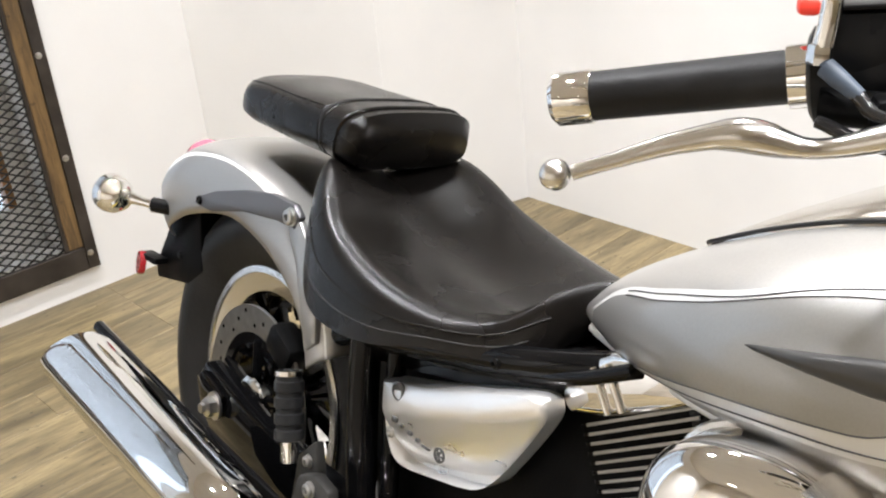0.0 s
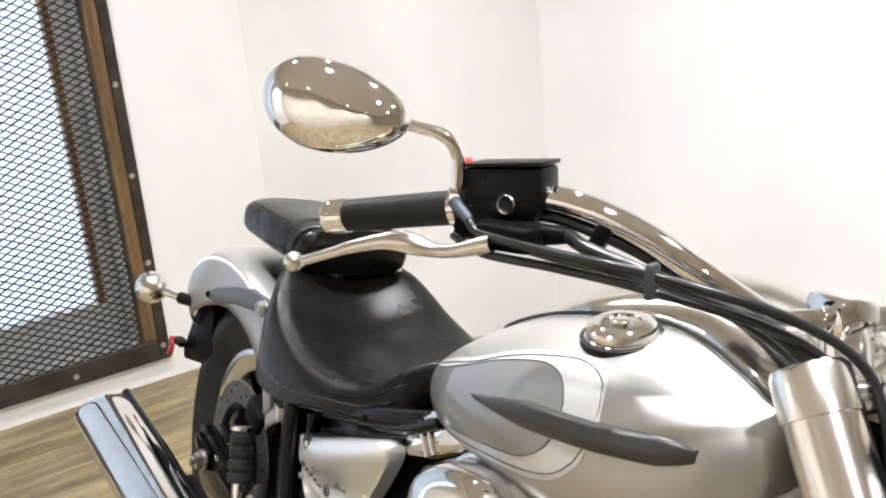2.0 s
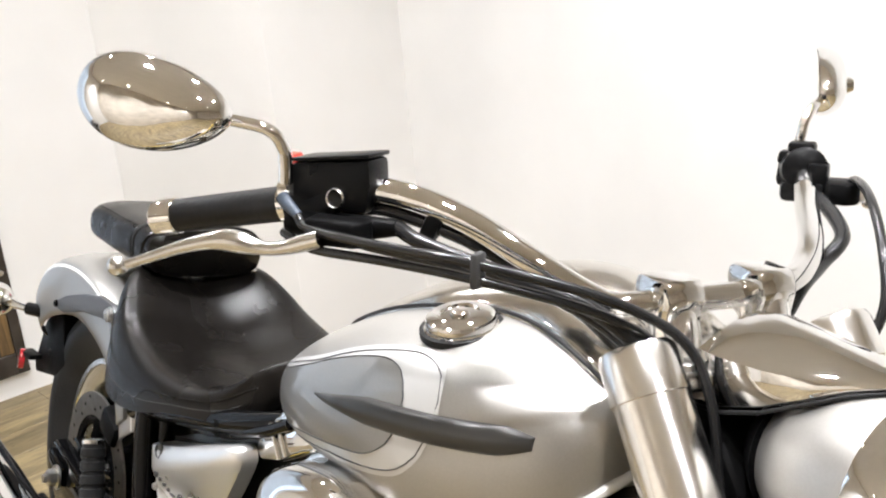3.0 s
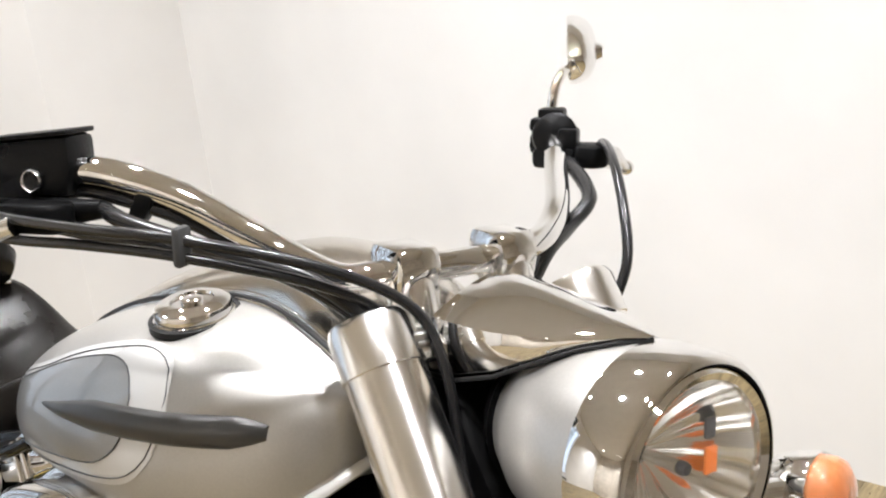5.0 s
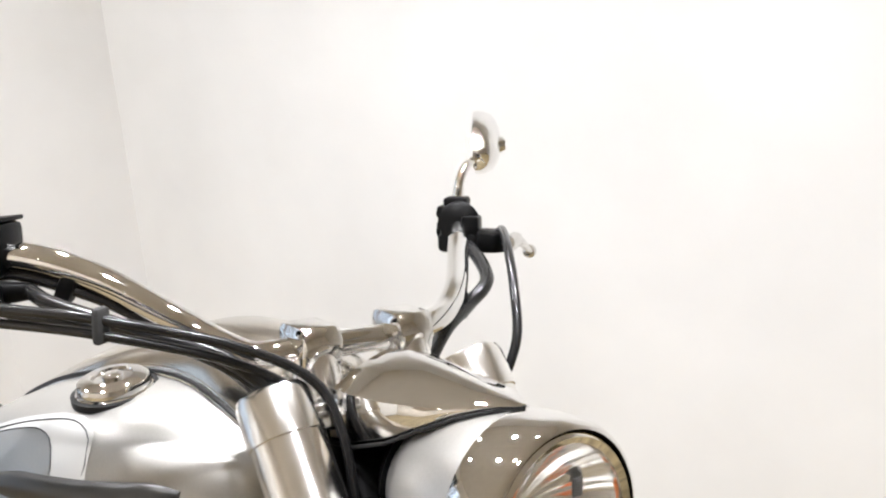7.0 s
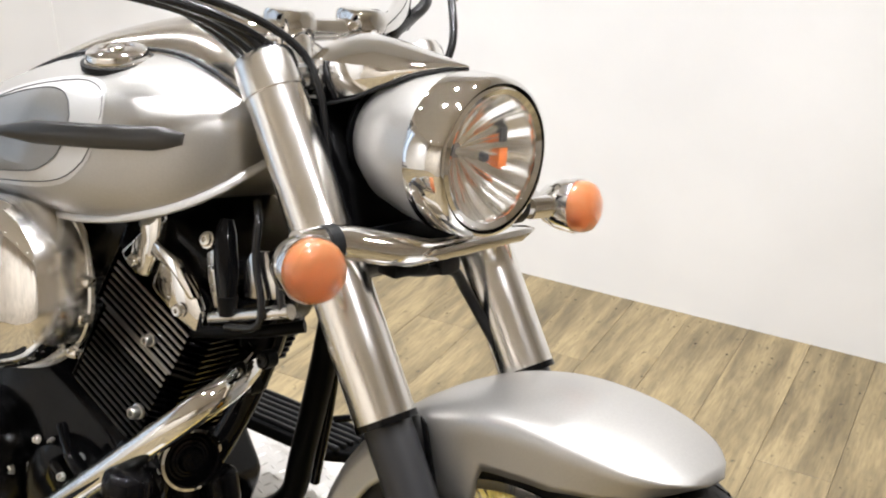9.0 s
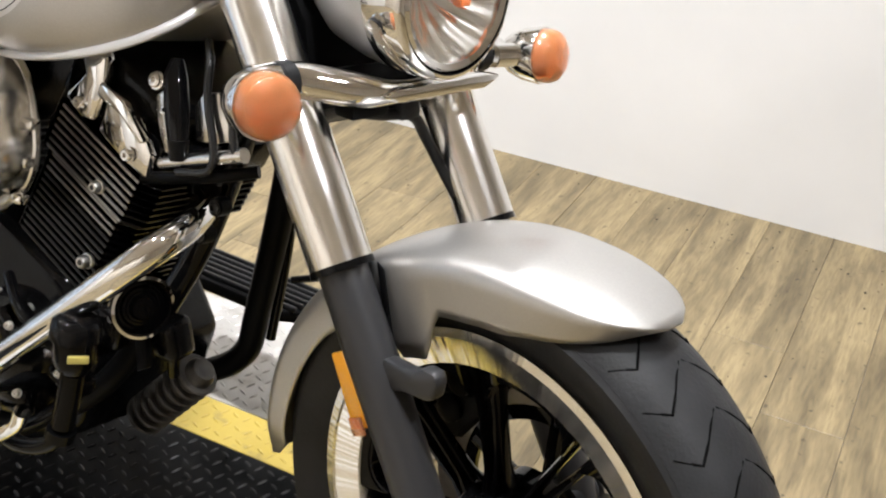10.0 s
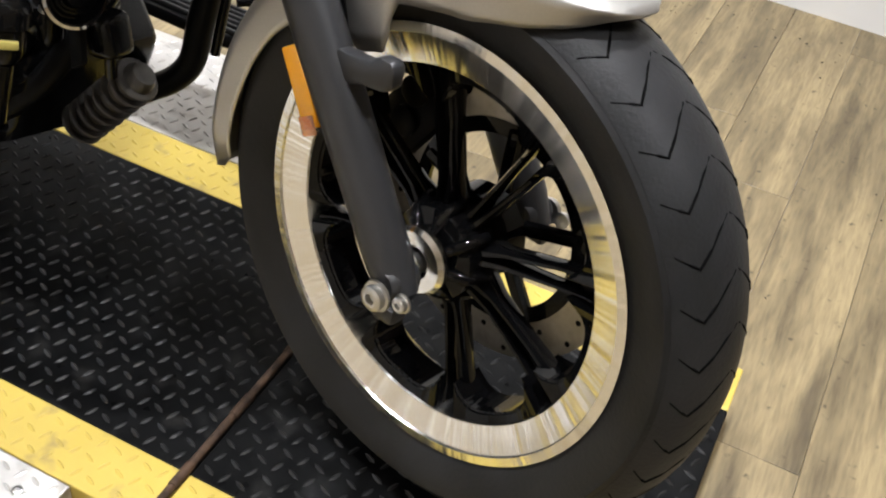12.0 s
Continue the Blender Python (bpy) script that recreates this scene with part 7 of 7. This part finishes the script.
def plank_mesh(length):
    key = round(length, 3)
    if key not in plank_meshes:
        bm = bmesh.new()
        w, l, c, zt, zb = PW / 2 - 0.0004, length / 2 - 0.0004, 0.0010, 0.0, -0.005
        r0 = [bm.verts.new((x, y, zb)) for x, y in ((-w, -l), (w, -l), (w, l), (-w, l))]
        r1 = [bm.verts.new((x, y, zt - c * 0.6)) for x, y in ((-w, -l), (w, -l), (w, l), (-w, l))]
        r2 = [bm.verts.new((x, y, zt)) for x, y in ((-w + c, -l + c), (w - c, -l + c), (w - c, l - c), (-w + c, l - c))]
        for a, b in ((r0, r1), (r1, r2)):
            for i in range(4):
                bm.faces.new((a[i], a[(i + 1) % 4], b[(i + 1) % 4], b[i]))
        bm.faces.new(r2)
        me = bpy.data.meshes.new("plank")
        bm.to_mesh(me)
        bm.free()
        me.materials.append(M_PLANK)
        plank_meshes[key] = me
    return plank_meshes[key]


FT = Matrix.Translation((0, 0, FLOOR)) @ Matrix.Rotation(radians(5.0), 4, "Z")
ROOM_IN = (B1 - BD * 1.27, pe, q0 + WN * 6.4, q0)


def inside(p):
    """True between the four walls."""
    n = len(ROOM_IN)
    for k in range(n):
        a, b = ROOM_IN[k], ROOM_IN[(k + 1) % n]
        if (b.x - a.x) * (p.y - a.y) - (b.y - a.y) * (p.x - a.x) > 0.06 * (b - a).length:
            return False
    return True


for i in range(-14, 36):
    off = rng.choice([0.0, 0.41, 0.81, 0.2, 0.6, 1.0])
    for j in range(-5, 3):
        x, y0 = i * PW + 0.05, j * PL + off - PL / 2
        cut = [y0 + PL * k / 24 for k in range(25) if any(inside(FT @ Vector((x + e, y0 + PL * k / 24, 0))) for e in (-PW / 2, PW / 2))]
        if len(cut) < 2:
            continue
        ob = new("plank", plank_mesh(cut[-1] - cut[0]))
        ob.parent = floor_ob
        ob.matrix_local = FT @ Matrix.Translation((x, (cut[0] + cut[-1]) / 2, 0))

# dark crumbs that lie along the foot of the wall and about the floor
rng = random.Random(11)
verts, faces = [], []
for k in range(230):
    along = rng.uniform(0.2, 4.2)
    away = abs(rng.gauss(0, 0.16)) + 0.012 if k < 150 else rng.uniform(0.05, 1.1)
    q = P2 + W2 * along - N2 * away
    r, a = rng.uniform(0.0012, 0.0042), rng.uniform(0, 6.28)
    base = len(verts)
    for j in range(5):
        rr = r * rng.uniform(0.5, 1.2)
        verts.append((q.x + rr * math.cos(a + j * 1.257), q.y + rr * math.sin(a + j * 1.257), FLOOR + 0.0003))
    verts.append((q.x, q.y, FLOOR + r * 0.5))
    faces += [(base + j, base + (j + 1) % 5, base + 5) for j in range(5)]
me = bpy.data.meshes.new("floor_debris")
me.from_pydata(verts, [], faces)
me.materials.append(M_CRUMB)
tagged(new("floor_debris", me), "small dark crumbs scattered along the foot of the wall", "debris", kind="stuff")
